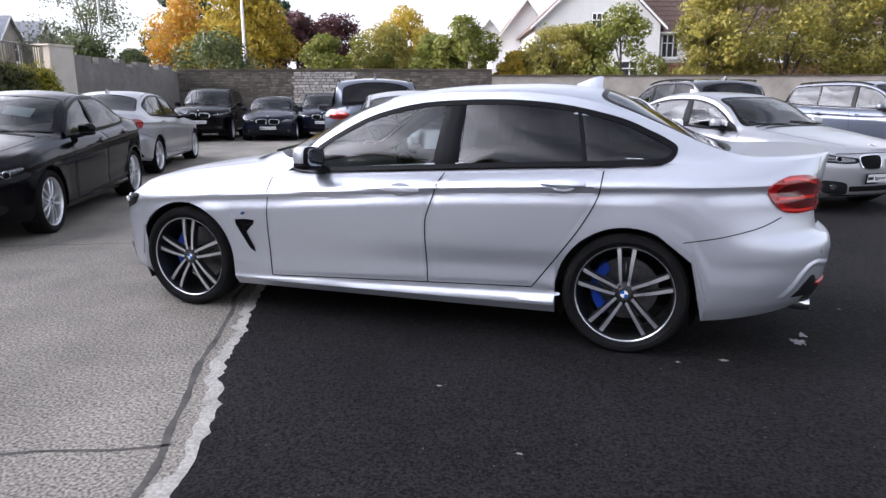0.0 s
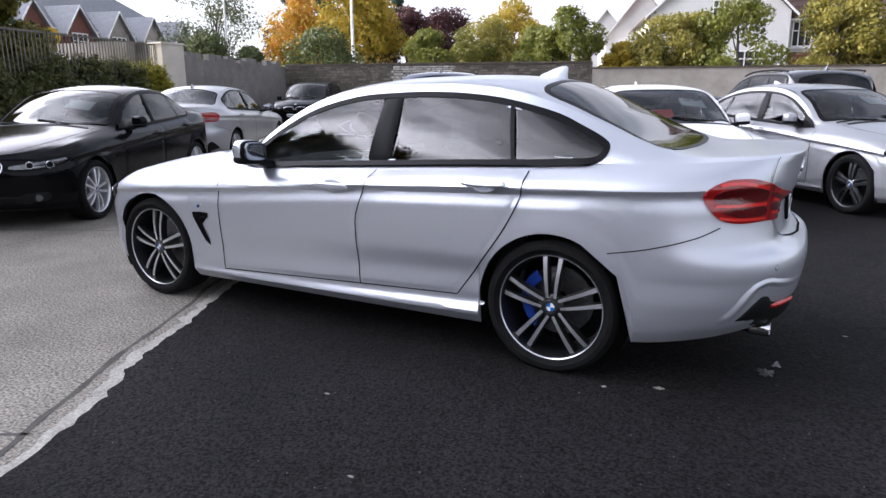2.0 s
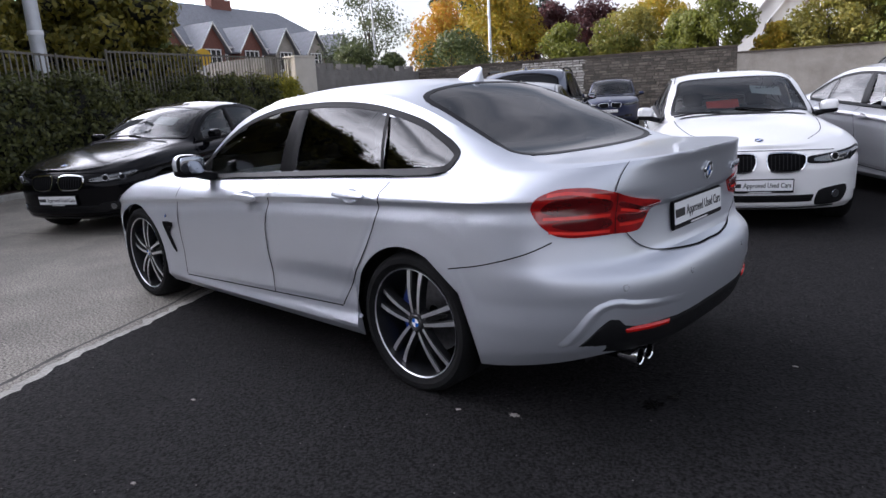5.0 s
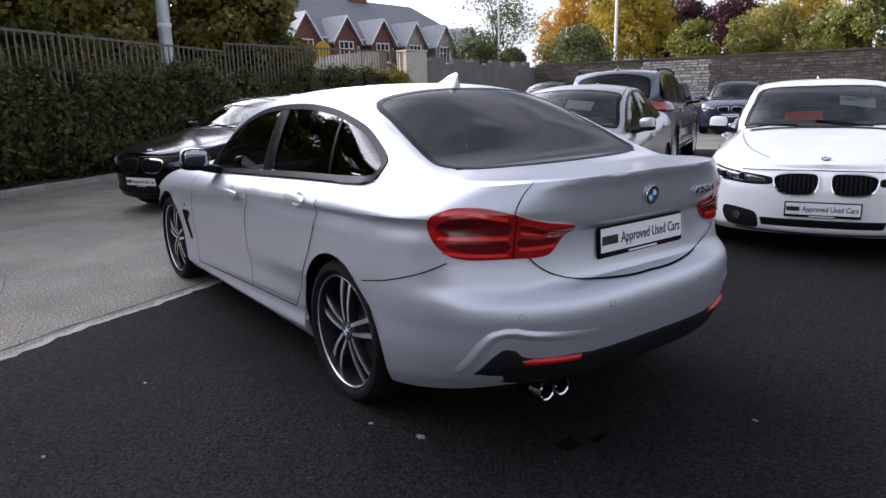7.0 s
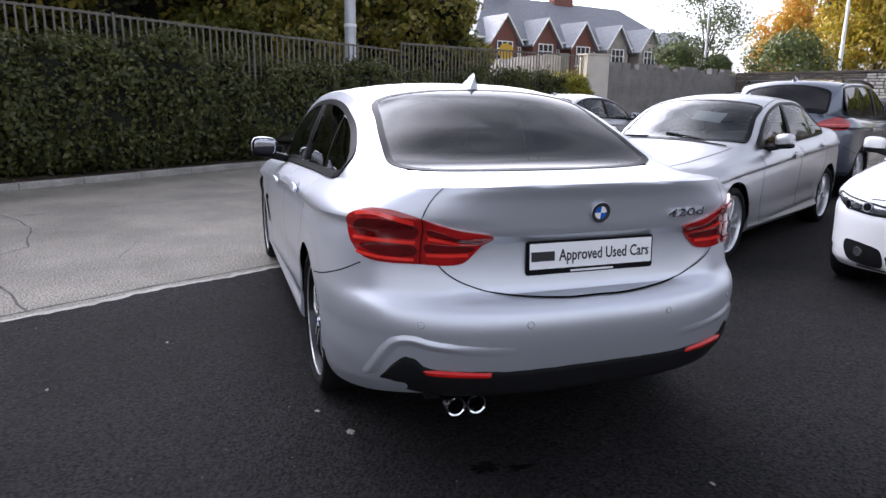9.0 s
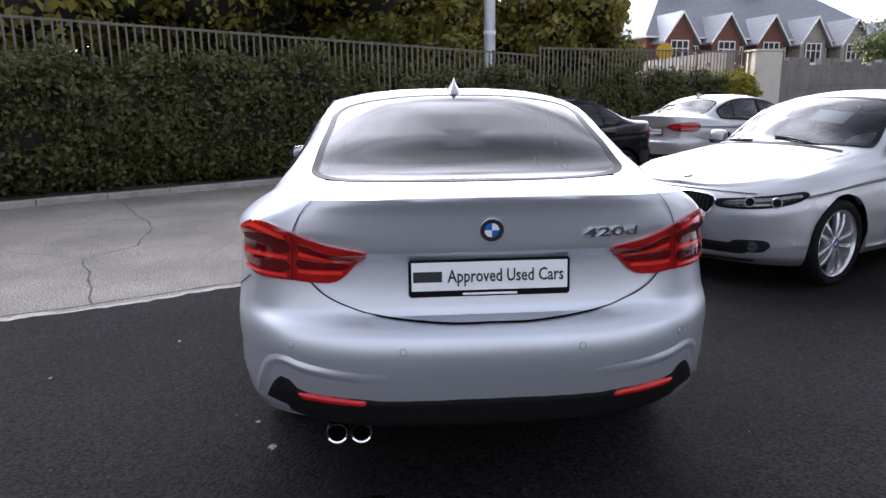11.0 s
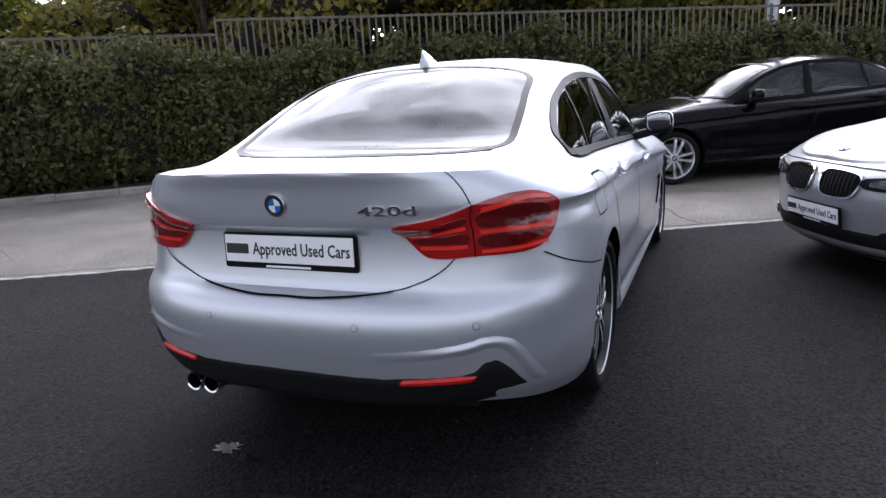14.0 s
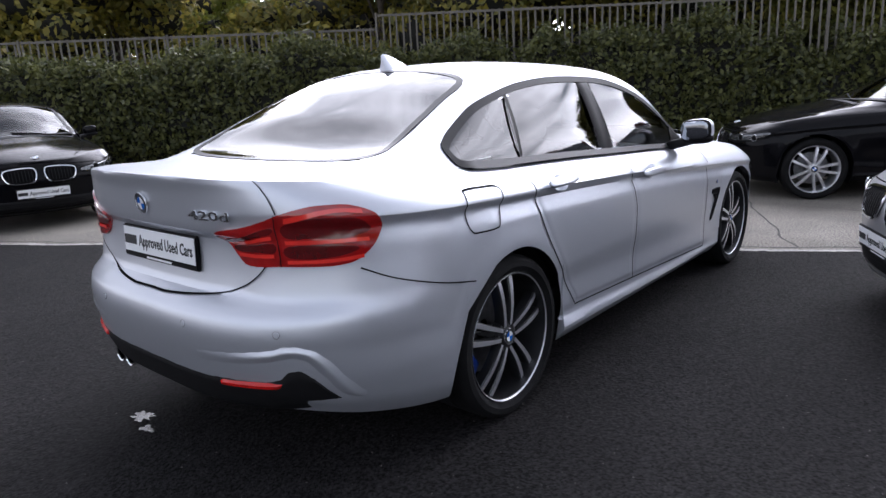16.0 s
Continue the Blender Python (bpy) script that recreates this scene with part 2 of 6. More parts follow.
def knots(*pairs):
    """A smooth curve through (x, y) pairs that never overshoots them."""
    X, Y = np.array(pairs, float).T
    h, d = np.diff(X), np.diff(Y) / np.diff(X)
    m = np.zeros_like(Y)
    m[0], m[-1] = d[0], d[-1]
    for i in range(1, len(X) - 1):
        if d[i - 1] * d[i] > 0:
            a, b = 2 * h[i] + h[i - 1], h[i] + 2 * h[i - 1]
            m[i] = (a + b) / (a / d[i - 1] + b / d[i])

    def at(x):
        x = np.clip(np.asarray(x, float), X[0], X[-1])
        i = np.clip(np.searchsorted(X, x) - 1, 0, len(h) - 1)
        t = (x - X[i]) / h[i]
        return (2 * t**3 - 3 * t**2 + 1) * Y[i] + (t**3 - 2 * t**2 + t) * h[i] * m[i] + (3 * t**2 - 2 * t**3) * Y[i + 1] + (t**3 - t**2) * h[i] * m[i + 1]
    return at


def levels_eval(Z, Y, z):
    """Monotone cubic through the levels of each column. Z, Y: (levels, n); z: (n,)."""
    h = np.maximum(np.diff(Z, axis=0), 1e-4)
    d = np.diff(Y, axis=0) / h
    m = np.zeros_like(Y)
    m[0], m[-1] = d[0], d[-1]
    a, b = 2 * h[1:] + h[:-1], h[1:] + 2 * h[:-1]
    same = d[:-1] * d[1:] > 0
    safe = np.where(same, d[:-1], 1), np.where(same, d[1:], 1)
    m[1:-1] = np.where(same, (a + b) / (a / safe[0] + b / safe[1]), 0)
    z = np.clip(z, Z[0], Z[-1])
    i = np.clip((z[None] >= Z).sum(axis=0) - 1, 0, len(h) - 1)[None]
    g = lambda A: np.take_along_axis(A, i, 0)[0]
    zi, hi, y0, y1, m0, m1 = g(Z), g(h), g(Y), np.take_along_axis(Y, i + 1, 0)[0], g(m), np.take_along_axis(m, i + 1, 0)[0]
    t = (z - zi) / hi
    return (2 * t**3 - 3 * t**2 + 1) * y0 + (t**3 - 2 * t**2 + t) * hi * m0 + (3 * t**2 - 2 * t**3) * y1 + (t**3 - t**2) * hi * m1


def smoothstep(a, b, x):
    t = np.clip((np.asarray(x, float) - a) / (b - a), 0, 1)
    return t * t * (3 - 2 * t)


# ---- car bodies ----
class Shape:
    """The outer surface of a car, nose towards -x, standing on z = 0, half-way between its axles at x = 0."""

    def __init__(self, axle, wheel_r, arch_r, plan, base, crease, mid, char, belt, shoulder, rear, front, centre, cant_z, cant_y, n_rear=2.7, n_front=2.5, recess=0.045, rec=(0.655, 0.70, 0.87, 0.91), tuck=1.0, hub=0.335, crown=2.3, flare=0.0):
        self.axle, self.wheel_r, self.arch_r, self.hub = axle, wheel_r, arch_r, hub
        self.plan, self.base, self.crease, self.char, self.belt = knots(*plan), knots(*base), knots(*crease), knots(*char), knots(*belt)
        self.mid, self.shoulder, self.tuck = mid, shoulder, tuck
        self.rear, self.front, self.centre, self.cz, self.cy = knots(*rear), knots(*front), knots(*centre), knots(*cant_z), knots(*cant_y)
        self.nr, self.nf, self.recess, self.rec, self.crown, self.flare = n_rear, n_front, recess, rec, crown, flare
        self.xr0, self.xf0 = axle + 0.15, -axle - 0.12

    def low(self, x):
        z = self.base(x)
        for c in (-self.axle, self.axle):
            z = np.maximum(z, np.where(np.abs(x - c) < self.arch_r, self.hub + np.sqrt(np.maximum(self.arch_r**2 - (x - c) ** 2, 0)), 0))
        return z

    def flank(self, x, z):
        x, z = np.broadcast_arrays(np.asarray(x, float), np.asarray(z, float))
        sh = x.shape
        x, z = x.ravel(), z.ravel()
        p, ch, bl, cr, k = self.plan(x), self.char(x), self.belt(x), self.crease(x), self.tuck
        b = self.base(x)
        sk = k * (0.62 + 0.38 * np.clip(x, -1, 1)) * smoothstep(-1.15, -0.95, x) * smoothstep(1.2, 1.0, x)            # the sill skirt runs between the wheels
        lip = np.maximum(cr - 0.055 - 0.022 * np.clip(x, -1, 1), b + 0.05)
        Z = np.array([b - 0.03, b + 0.02, lip, np.maximum(cr - 0.012, lip + 0.015), cr + 0.035, cr + 0.12, np.minimum(np.full_like(x, self.mid), ch - 0.17), ch - 0.10, ch - 0.028, ch, ch + 0.03, bl - 0.03, bl])
        s = self.shoulder
        Y = np.array([p - 0.065, p - 0.030, p - 0.006 + 0.009 * sk, p - 0.006 - 0.014 * sk, p - 0.004 - 0.014 * sk, p - 0.006 - 0.016 * sk, p - 0.003, p + 0.001, p - 0.012, p + 0.002, p - 0.011, p - 0.55 * s, p - s])
        y = levels_eval(Z, Y, z)
        for c in (-self.axle, self.axle):
            r = np.hypot(x - c, z - self.hub)
            y = y + 0.008 * np.exp(-((r - self.arch_r - 0.005) / 0.075) ** 2) * (z > self.hub)
        y = y + self.flare * smoothstep(1.65, 2.1, x) * smoothstep(0.30, 0.44, z) * smoothstep(0.86, 0.60, z)
        return y.reshape(sh)

    def wrap(self, x, z):
        fr = np.clip((x - self.xr0) / (self.rear(z) - self.xr0), 0, 1)
        ff = np.clip((self.xf0 - x) / (self.xf0 - self.front(z)), 0, 1)
        return (1 - fr**self.nr) ** (1 / self.nr) * (1 - ff**self.nf) ** (1 / self.nf)

    def house(self, x, z):
        zb, ze, ye = self.belt(x) + 0.012, self.cz(x), self.cy(x)
        y0 = self.flank(x, self.belt(x)) - 0.022
        t = np.clip((z - zb) / np.maximum(ze - zb, 0.01), 0, 1)
        return y0 + (ye - y0) * t + 0.022 * 4 * t * (1 - t)

    def side(self, sign):
        def S(x, z):
            x, z = np.asarray(x, float), np.asarray(z, float)
            up = z > self.belt(x) + 0.012
            y = np.where(up, self.house(x, z), self.flank(x, np.minimum(z, self.belt(x))) * self.wrap(x, z))
            return np.stack([x, sign * y, z], -1)
        return S

    def tail_x(self, y, z, rear=True):
        xw = self.rear(z) - 0.12 if rear else self.front(z) + 0.12
        p = self.flank(xw, np.minimum(z, self.belt(xw)))
        if rear:
            f = (1 - np.clip(np.abs(y) / p, 0, 1) ** self.nr) ** (1 / self.nr)
            a, b, c, d = self.rec
            dent = self.recess * smoothstep(0.60, 0.44, np.abs(y)) * smoothstep(a, b, z) * smoothstep(d, c, z)
            return self.xr0 + (self.rear(z) - self.xr0) * f - dent
        f = (1 - np.clip(np.abs(y) / p, 0, 1) ** self.nf) ** (1 / self.nf)
        return self.xf0 - (self.xf0 - self.front(z)) * f

    def back(self, y, z):
        y, z = np.asarray(y, float), np.asarray(z, float)
        return np.stack([self.tail_x(y, z), y, z], -1)

    def nose(self, y, z):
        y, z = np.asarray(y, float), np.asarray(z, float)
        return np.stack([self.tail_x(y, z, False), y, z], -1)

    def corner(self, sign, rear=True):
        """Surface by angle round the corner (0: on the flank, 90: on the centre line) and height."""
        def S(a, z):
            a, z = np.radians(np.asarray(a, float)), np.asarray(z, float)
            n = self.nr if rear else self.nf
            s, c = np.sin(np.clip(a, 0, math.pi / 2)) ** (2 / n), np.cos(np.clip(a, 0, math.pi / 2)) ** (2 / n)
            xe = self.rear(z) if rear else self.front(z)
            x0 = self.xr0 if rear else self.xf0
            x = x0 + (xe - x0) * s + np.where(a < 0, a * (0.8 if rear else -0.8), 0)
            y = self.flank(x, np.minimum(z, self.belt(x))) * c
            if rear:
                aa, bb, cc, dd = self.rec
                x = x - self.recess * smoothstep(0.60, 0.44, np.abs(y)) * smoothstep(aa, bb, z) * smoothstep(dd, cc, z)
            return np.stack([x, sign * y, z], -1)
        return S

    def top(self, x, y):
        x, y = np.broadcast_arrays(np.asarray(x, float), np.asarray(y, float))
        ye, ze, zc = self.cy(x), self.cz(x), self.centre(x)
        t = np.clip(np.abs(y) / ye, 0, 1)
        return np.stack([x, y, ze + (zc - ze) * (1 - t**self.crown)], -1)

    def body(self, holes_side=(), holes_top=()):
        """The whole shell with the window openings left open. holes_side: outlines in (x, z); holes_top: outlines in (x, y)."""
        arch = []
        for c in (-self.axle, self.axle):
            arch += [c + self.arch_r * math.cos(a) for a in np.linspace(0.0, math.pi, 23)]
        xs = np.array(sorted(set(np.round(list(np.arange(self.xf0, self.xr0, 0.035)) + [v for v in arch if self.xf0 < v < self.xr0] + [self.xf0, self.xr0], 4))))
        th = np.linspace(0, 1, 22)
        tr = np.sin(np.pi / 2 * th[1:]) ** (2 / self.nr)
        tf = np.sin(np.pi / 2 * th[:0:-1]) ** (2 / self.nf)
        nv, nb = 42, 11
        rows = []
        for s in [("f", v) for v in tf] + [("m", v) for v in xs] + [("r", v) for v in tr]:
            if s[0] == "m":
                nom = s[1]
            elif s[0] == "r":
                nom = self.xr0 + (self.rear(0.95) - self.xr0) * s[1]
            else:
                nom = self.xf0 - (self.xf0 - self.front(0.6)) * s[1]
            lo, ch, bl = self.low(nom), float(self.char(nom)), float(self.belt(nom))
            z = np.concatenate([np.linspace(lo, ch, nv), np.linspace(ch, bl, nb)[1:]])
            if s[0] == "m":
                x = np.full_like(z, nom)
                y = self.flank(x, z)
            else:
                n = self.nr if s[0] == "r" else self.nf
                xe = self.rear(z) if s[0] == "r" else self.front(z)
                x0 = self.xr0 if s[0] == "r" else self.xf0
                x = x0 + (xe - x0) * s[1]
                y = self.flank(np.full_like(z, nom), z) * max(0.0, 1 - s[1] ** n) ** (1 / n)
                if s[0] == "r":
                    a, b, c, d = self.rec
                    x = x - self.recess * smoothstep(0.60, 0.44, y) * smoothstep(a, b, z) * smoothstep(d, c, z)
            xb, yb, zb = x[-1], y[-1], z[-1]
            ye, ze, zc = min(float(self.cy(xb)), yb * 0.90), float(self.cz(xb)), float(self.centre(xb))
            zt = np.linspace(zb + min(0.012, 0.3 * max(ze - zb, 0.002)), ze, 14)
            t = np.linspace(0, 1, 14)
            y0 = yb - min(0.022, yb * 0.03)
            yt = y0 + (ye - y0) * t + (0.022 * 4 * t * (1 - t) if ze - zb > 0.1 else 0)
            w = np.linspace(1, 0, 15)[1:]
            row = np.concatenate([np.stack([x, y, z], -1), np.stack([np.full(14, xb), yt, zt], -1), np.stack([np.full(14, xb), ye * w, ze + (zc - ze) * (1 - w**self.crown)], -1)])
            rows.append(row)
        G = np.array(rows)
        r, c = G.shape[:2]
        ctr = (G[:-1, :-1] + G[1:, 1:] + G[:-1, 1:] + G[1:, :-1]) / 4
        skip = np.zeros((r - 1, c - 1), bool)
        nlow = nv + nb - 1
        for o in holes_side:
            skip[:, nlow:nlow + 14] |= inside(o, ctr[:, nlow:nlow + 14, 0], ctr[:, nlow:nlow + 14, 2])
        for o in holes_top:
            skip[:, nlow + 12:] |= inside(o, ctr[:, nlow + 12:, 0], ctr[:, nlow + 12:, 1])
        V = G.reshape(-1, 3)
        A = (V.tolist(), grid_faces(r, c, False, skip))
        M = V * np.array([1, -1, 1])
        return weld(join(A, (M.tolist(), grid_faces(r, c, True, skip))))


def weld(geo):
    """Joins the two halves along the centre line."""
    bm = bmesh.new()
    vs = [bm.verts.new(v) for v in geo[0]]
    for f in geo[1]:
        try:
            bm.faces.new([vs[i] for i in f])
        except ValueError:
            pass
    bmesh.ops.remove_doubles(bm, verts=[v for v in bm.verts if abs(v.co.y) < 1e-3], dist=0.0008)
    bmesh.ops.dissolve_degenerate(bm, dist=0.0002, edges=bm.edges)
    return from_bm(bm)


def inside(poly, X, Y):
    res = np.zeros(X.shape, bool)
    P = np.asarray(poly)
    for (x0, y0), (x1, y1) in zip(P, np.roll(P, -1, 0)):
        hit = (y0 > Y) != (y1 > Y)
        with np.errstate(divide="ignore", invalid="ignore"):
            res ^= hit & (X < (x1 - x0) * (Y - y0) / (y1 - y0 + 1e-12) + x0)
    return res


def rounded(poly, per=7, sharp=0.0):
    """A closed outline smoothed through its corners (Catmull-Rom); sharp 0 keeps it round, 1 straight."""
    P = np.asarray(poly, float)
    out = []
    for i in range(len(P)):
        a, b, c, d = P[i - 1], P[i], P[(i + 1) % len(P)], P[(i + 2) % len(P)]
        k = 0.5 * (1 - sharp)
        for t in np.linspace(0, 1, per, endpoint=False):
            h = (2 * t**3 - 3 * t**2 + 1) * b + (t**3 - 2 * t**2 + t) * k * (c - a) + (3 * t**2 - 2 * t**3) * c + (t**3 - t**2) * k * (d - b)
            out.append(h)
    return np.array(out)


def shrink(poly, d):
    """The outline moved inwards by d."""
    P = np.asarray(poly, float)
    area = np.sum(P[:, 0] * np.roll(P[:, 1], -1) - np.roll(P[:, 0], -1) * P[:, 1])
    t = np.roll(P, -1, 0) - np.roll(P, 1, 0)
    t /= np.maximum(np.linalg.norm(t, axis=1, keepdims=True), 1e-9)
    nrm = np.stack([-t[:, 1], t[:, 0]], -1) * (1 if area > 0 else -1)
    return P + nrm * d


CORE = np.array([0.0, 0.0, 0.55])


def lifted(S, A, B, off):
    """Points of the surface S raised by off along its outward normal."""
    e = 2e-3
    p = S(A, B)
    n = np.cross(S(A + e, B) - S(A - e, B), S(A, B + e) - S(A, B - e))
    n /= np.maximum(np.linalg.norm(n, axis=-1, keepdims=True), 1e-12)
    out = p - CORE * np.array([1, 1, 1]) - np.stack([p[..., 0] * 0.75, 0 * p[..., 0], 0 * p[..., 0]], -1)
    n *= np.where(np.sum(n * out, -1, keepdims=True) < 0, -1, 1)
    return p + n * np.asarray(off)[..., None] if np.ndim(off) else p + n * off


def oriented(V, F):
    """Faces turned to look away from the car's middle."""
    V = np.asarray(V)
    I = np.array([(f[0], f[1], f[2]) for f in F])
    a, b, c = V[I[:, 0]], V[I[:, 1]], V[I[:, 2]]
    o = (a + b + c) / 3 - CORE
    o[:, 0] *= 0.25
    good = np.sum(np.cross(b - a, c - a) * o, 1) >= 0
    return V, [f if k else tuple(f)[::-1] for f, k in zip(F, good)]


def patch(S, outline, off=0.004, edge=0.006, dome=0.0, rings=(1, 0.97, 0.85, 0.65, 0.42, 0.2)):
    """A panel with the given outline laid on the surface S, with a turned-in edge."""
    P = np.asarray(outline)
    c = P.mean(0)
    n = len(P)
    V = [lifted(S, P[:, 0], P[:, 1], off - edge)]
    for k in rings:
        Q = c + (P - c) * k
        V.append(lifted(S, Q[:, 0], Q[:, 1], off + dome * (1 - k * k)))
    V.append(lifted(S, np.array([c[0]]), np.array([c[1]]), off + dome))
    F = []
    for r in range(len(rings)):
        for i in range(n):
            j = (i + 1) % n
            F.append((r * n + i, r * n + j, (r + 1) * n + j, (r + 1) * n + i))
    m = (len(rings) + 1) * n
    r = len(rings)
    F += [(r * n + i, r * n + (i + 1) % n, m) for i in range(n)]
    return oriented(np.concatenate(V), F)


def band(S, outline, grow, cut, off=0.006):
    """A frame that runs along an outline: grow outside it, cut inside it."""
    P = np.asarray(outline)
    n = len(P)
    V = []
    for d, o in ((-grow, off - 0.008), (-grow, off), (cut, off), (cut, off - 0.008)):
        Q = shrink(P, d)
        V.append(lifted(S, Q[:, 0], Q[:, 1], o))
    F = []
    for r in range(3):
        for i in range(n):
            j = (i + 1) % n
            F.append((r * n + i, r * n + j, (r + 1) * n + j, (r + 1) * n + i))
    return oriented(np.concatenate(V), F)


def ribbon(S, line, width=0.006, off=0.0015, per=8):
    """A narrow strip along a line on the surface: a shut line or a moulding."""
    L = np.asarray(line, float)
    if per:
        pts = []
        for i in range(len(L) - 1):
            a, b, c, d = L[max(i - 1, 0)], L[i], L[i + 1], L[min(i + 2, len(L) - 1)]
            for t in np.linspace(0, 1, per, endpoint=False):
                pts.append((2 * t**3 - 3 * t**2 + 1) * b + (t**3 - 2 * t**2 + t) * 0.5 * (c - a) + (3 * t**2 - 2 * t**3) * c + (t**3 - t**2) * 0.5 * (d - b))
        L = np.array(pts + [L[-1]])
    t = np.gradient(L, axis=0)
    t /= np.maximum(np.linalg.norm(t, axis=1, keepdims=True), 1e-9)
    nn = np.stack([-t[:, 1], t[:, 0]], -1) * width / 2
    k = len(L)
    V = np.concatenate([lifted(S, L[:, 0] + nn[:, 0], L[:, 1] + nn[:, 1], off), lifted(S, L[:, 0] - nn[:, 0], L[:, 1] - nn[:, 1], off)])
    return oriented(V, [(i, i + 1, k + i + 1, k + i) for i in range(k - 1)])


def panel(S, left, right, bottom, top, off=0.0025, n=26, m=26):
    """A door-like panel: between the curves left(v), right(v) and bottom(x), top(x)."""
    v = np.linspace(0, 1, m)
    A = np.array([np.linspace(left(k), right(k), n) for k in v])
    lo, hi = bottom(A), top(A)
    B = lo + (hi - lo) * v[:, None]
    O = np.full(A.shape, off)
    O[0], O[-1], O[:, 0], O[:, -1] = -0.004, -0.004, -0.004, -0.004
    return oriented(lifted(S, A, B, O).reshape(-1, 3), grid_faces(m, n))


# ---- wheels ----
def spoke(r0, r1, w0, w1, a0, a1, depth=0.03, face=-0.012, o0=0.0, o1=0.0):
    """One tapered, slightly hollow spoke in the x-z plane, its machined face towards -y."""
    V, F, M = [], [], []
    k = 6
    for i in range(k):
        t = i / (k - 1)
        r, a, w = r0 + (r1 - r0) * t, a0 + (a1 - a0) * t, w0 + (w1 - w0) * t
        c, s = math.cos(a), math.sin(a)
        y = face - 0.018 * math.sin(math.pi * t) * 0.4 + 0.016 * t * t - 0.006
        for dw, dy in ((-w, depth), (-w, 0.006), (-w * 0.72, 0), (w * 0.72, 0), (w, 0.006), (w, depth)):
            o = dw + o0 + (o1 - o0) * t
            V.append((r * c - o * s, y + dy, r * s + o * c))
    for i in range(k - 1):
        for j in range(5):
            F.append((i * 6 + j, (i + 1) * 6 + j, (i + 1) * 6 + j + 1, i * 6 + j + 1))
            M.append(0 if j == 2 else 1)
    return V, F, M


def badge(parent, m, r):
    """A round enamel badge: dark ring, four quarters, chrome rim."""
    root = part("badge", moved(lathe([(0.0005, 0.004), (r * 0.98, 0.004), (r * 1.0, 0.0)], 28, "z"), m), PLATE_INK, parent, "round badge with blue and white quarters")
    part("badge_rim", moved(lathe([(r * 0.93, 0.003), (r * 0.95, 0.0065), (r, 0.0065), (r * 1.03, 0.0)], 28, "z"), m), CHROME, root)
    for q in range(4):
        a = [math.pi / 2 * (q + k / 6) for k in range(7)]
        g = ([(0, 0, 0.0055)] + [(0.62 * r * math.cos(b), 0.62 * r * math.sin(b), 0.0055) for b in a], [(0, i, i + 1) for i in range(1, 7)])
        part("badge_quarter", moved(g, m), BADGE_BLUE if q % 2 else BADGE_WHITE, root)
    return root


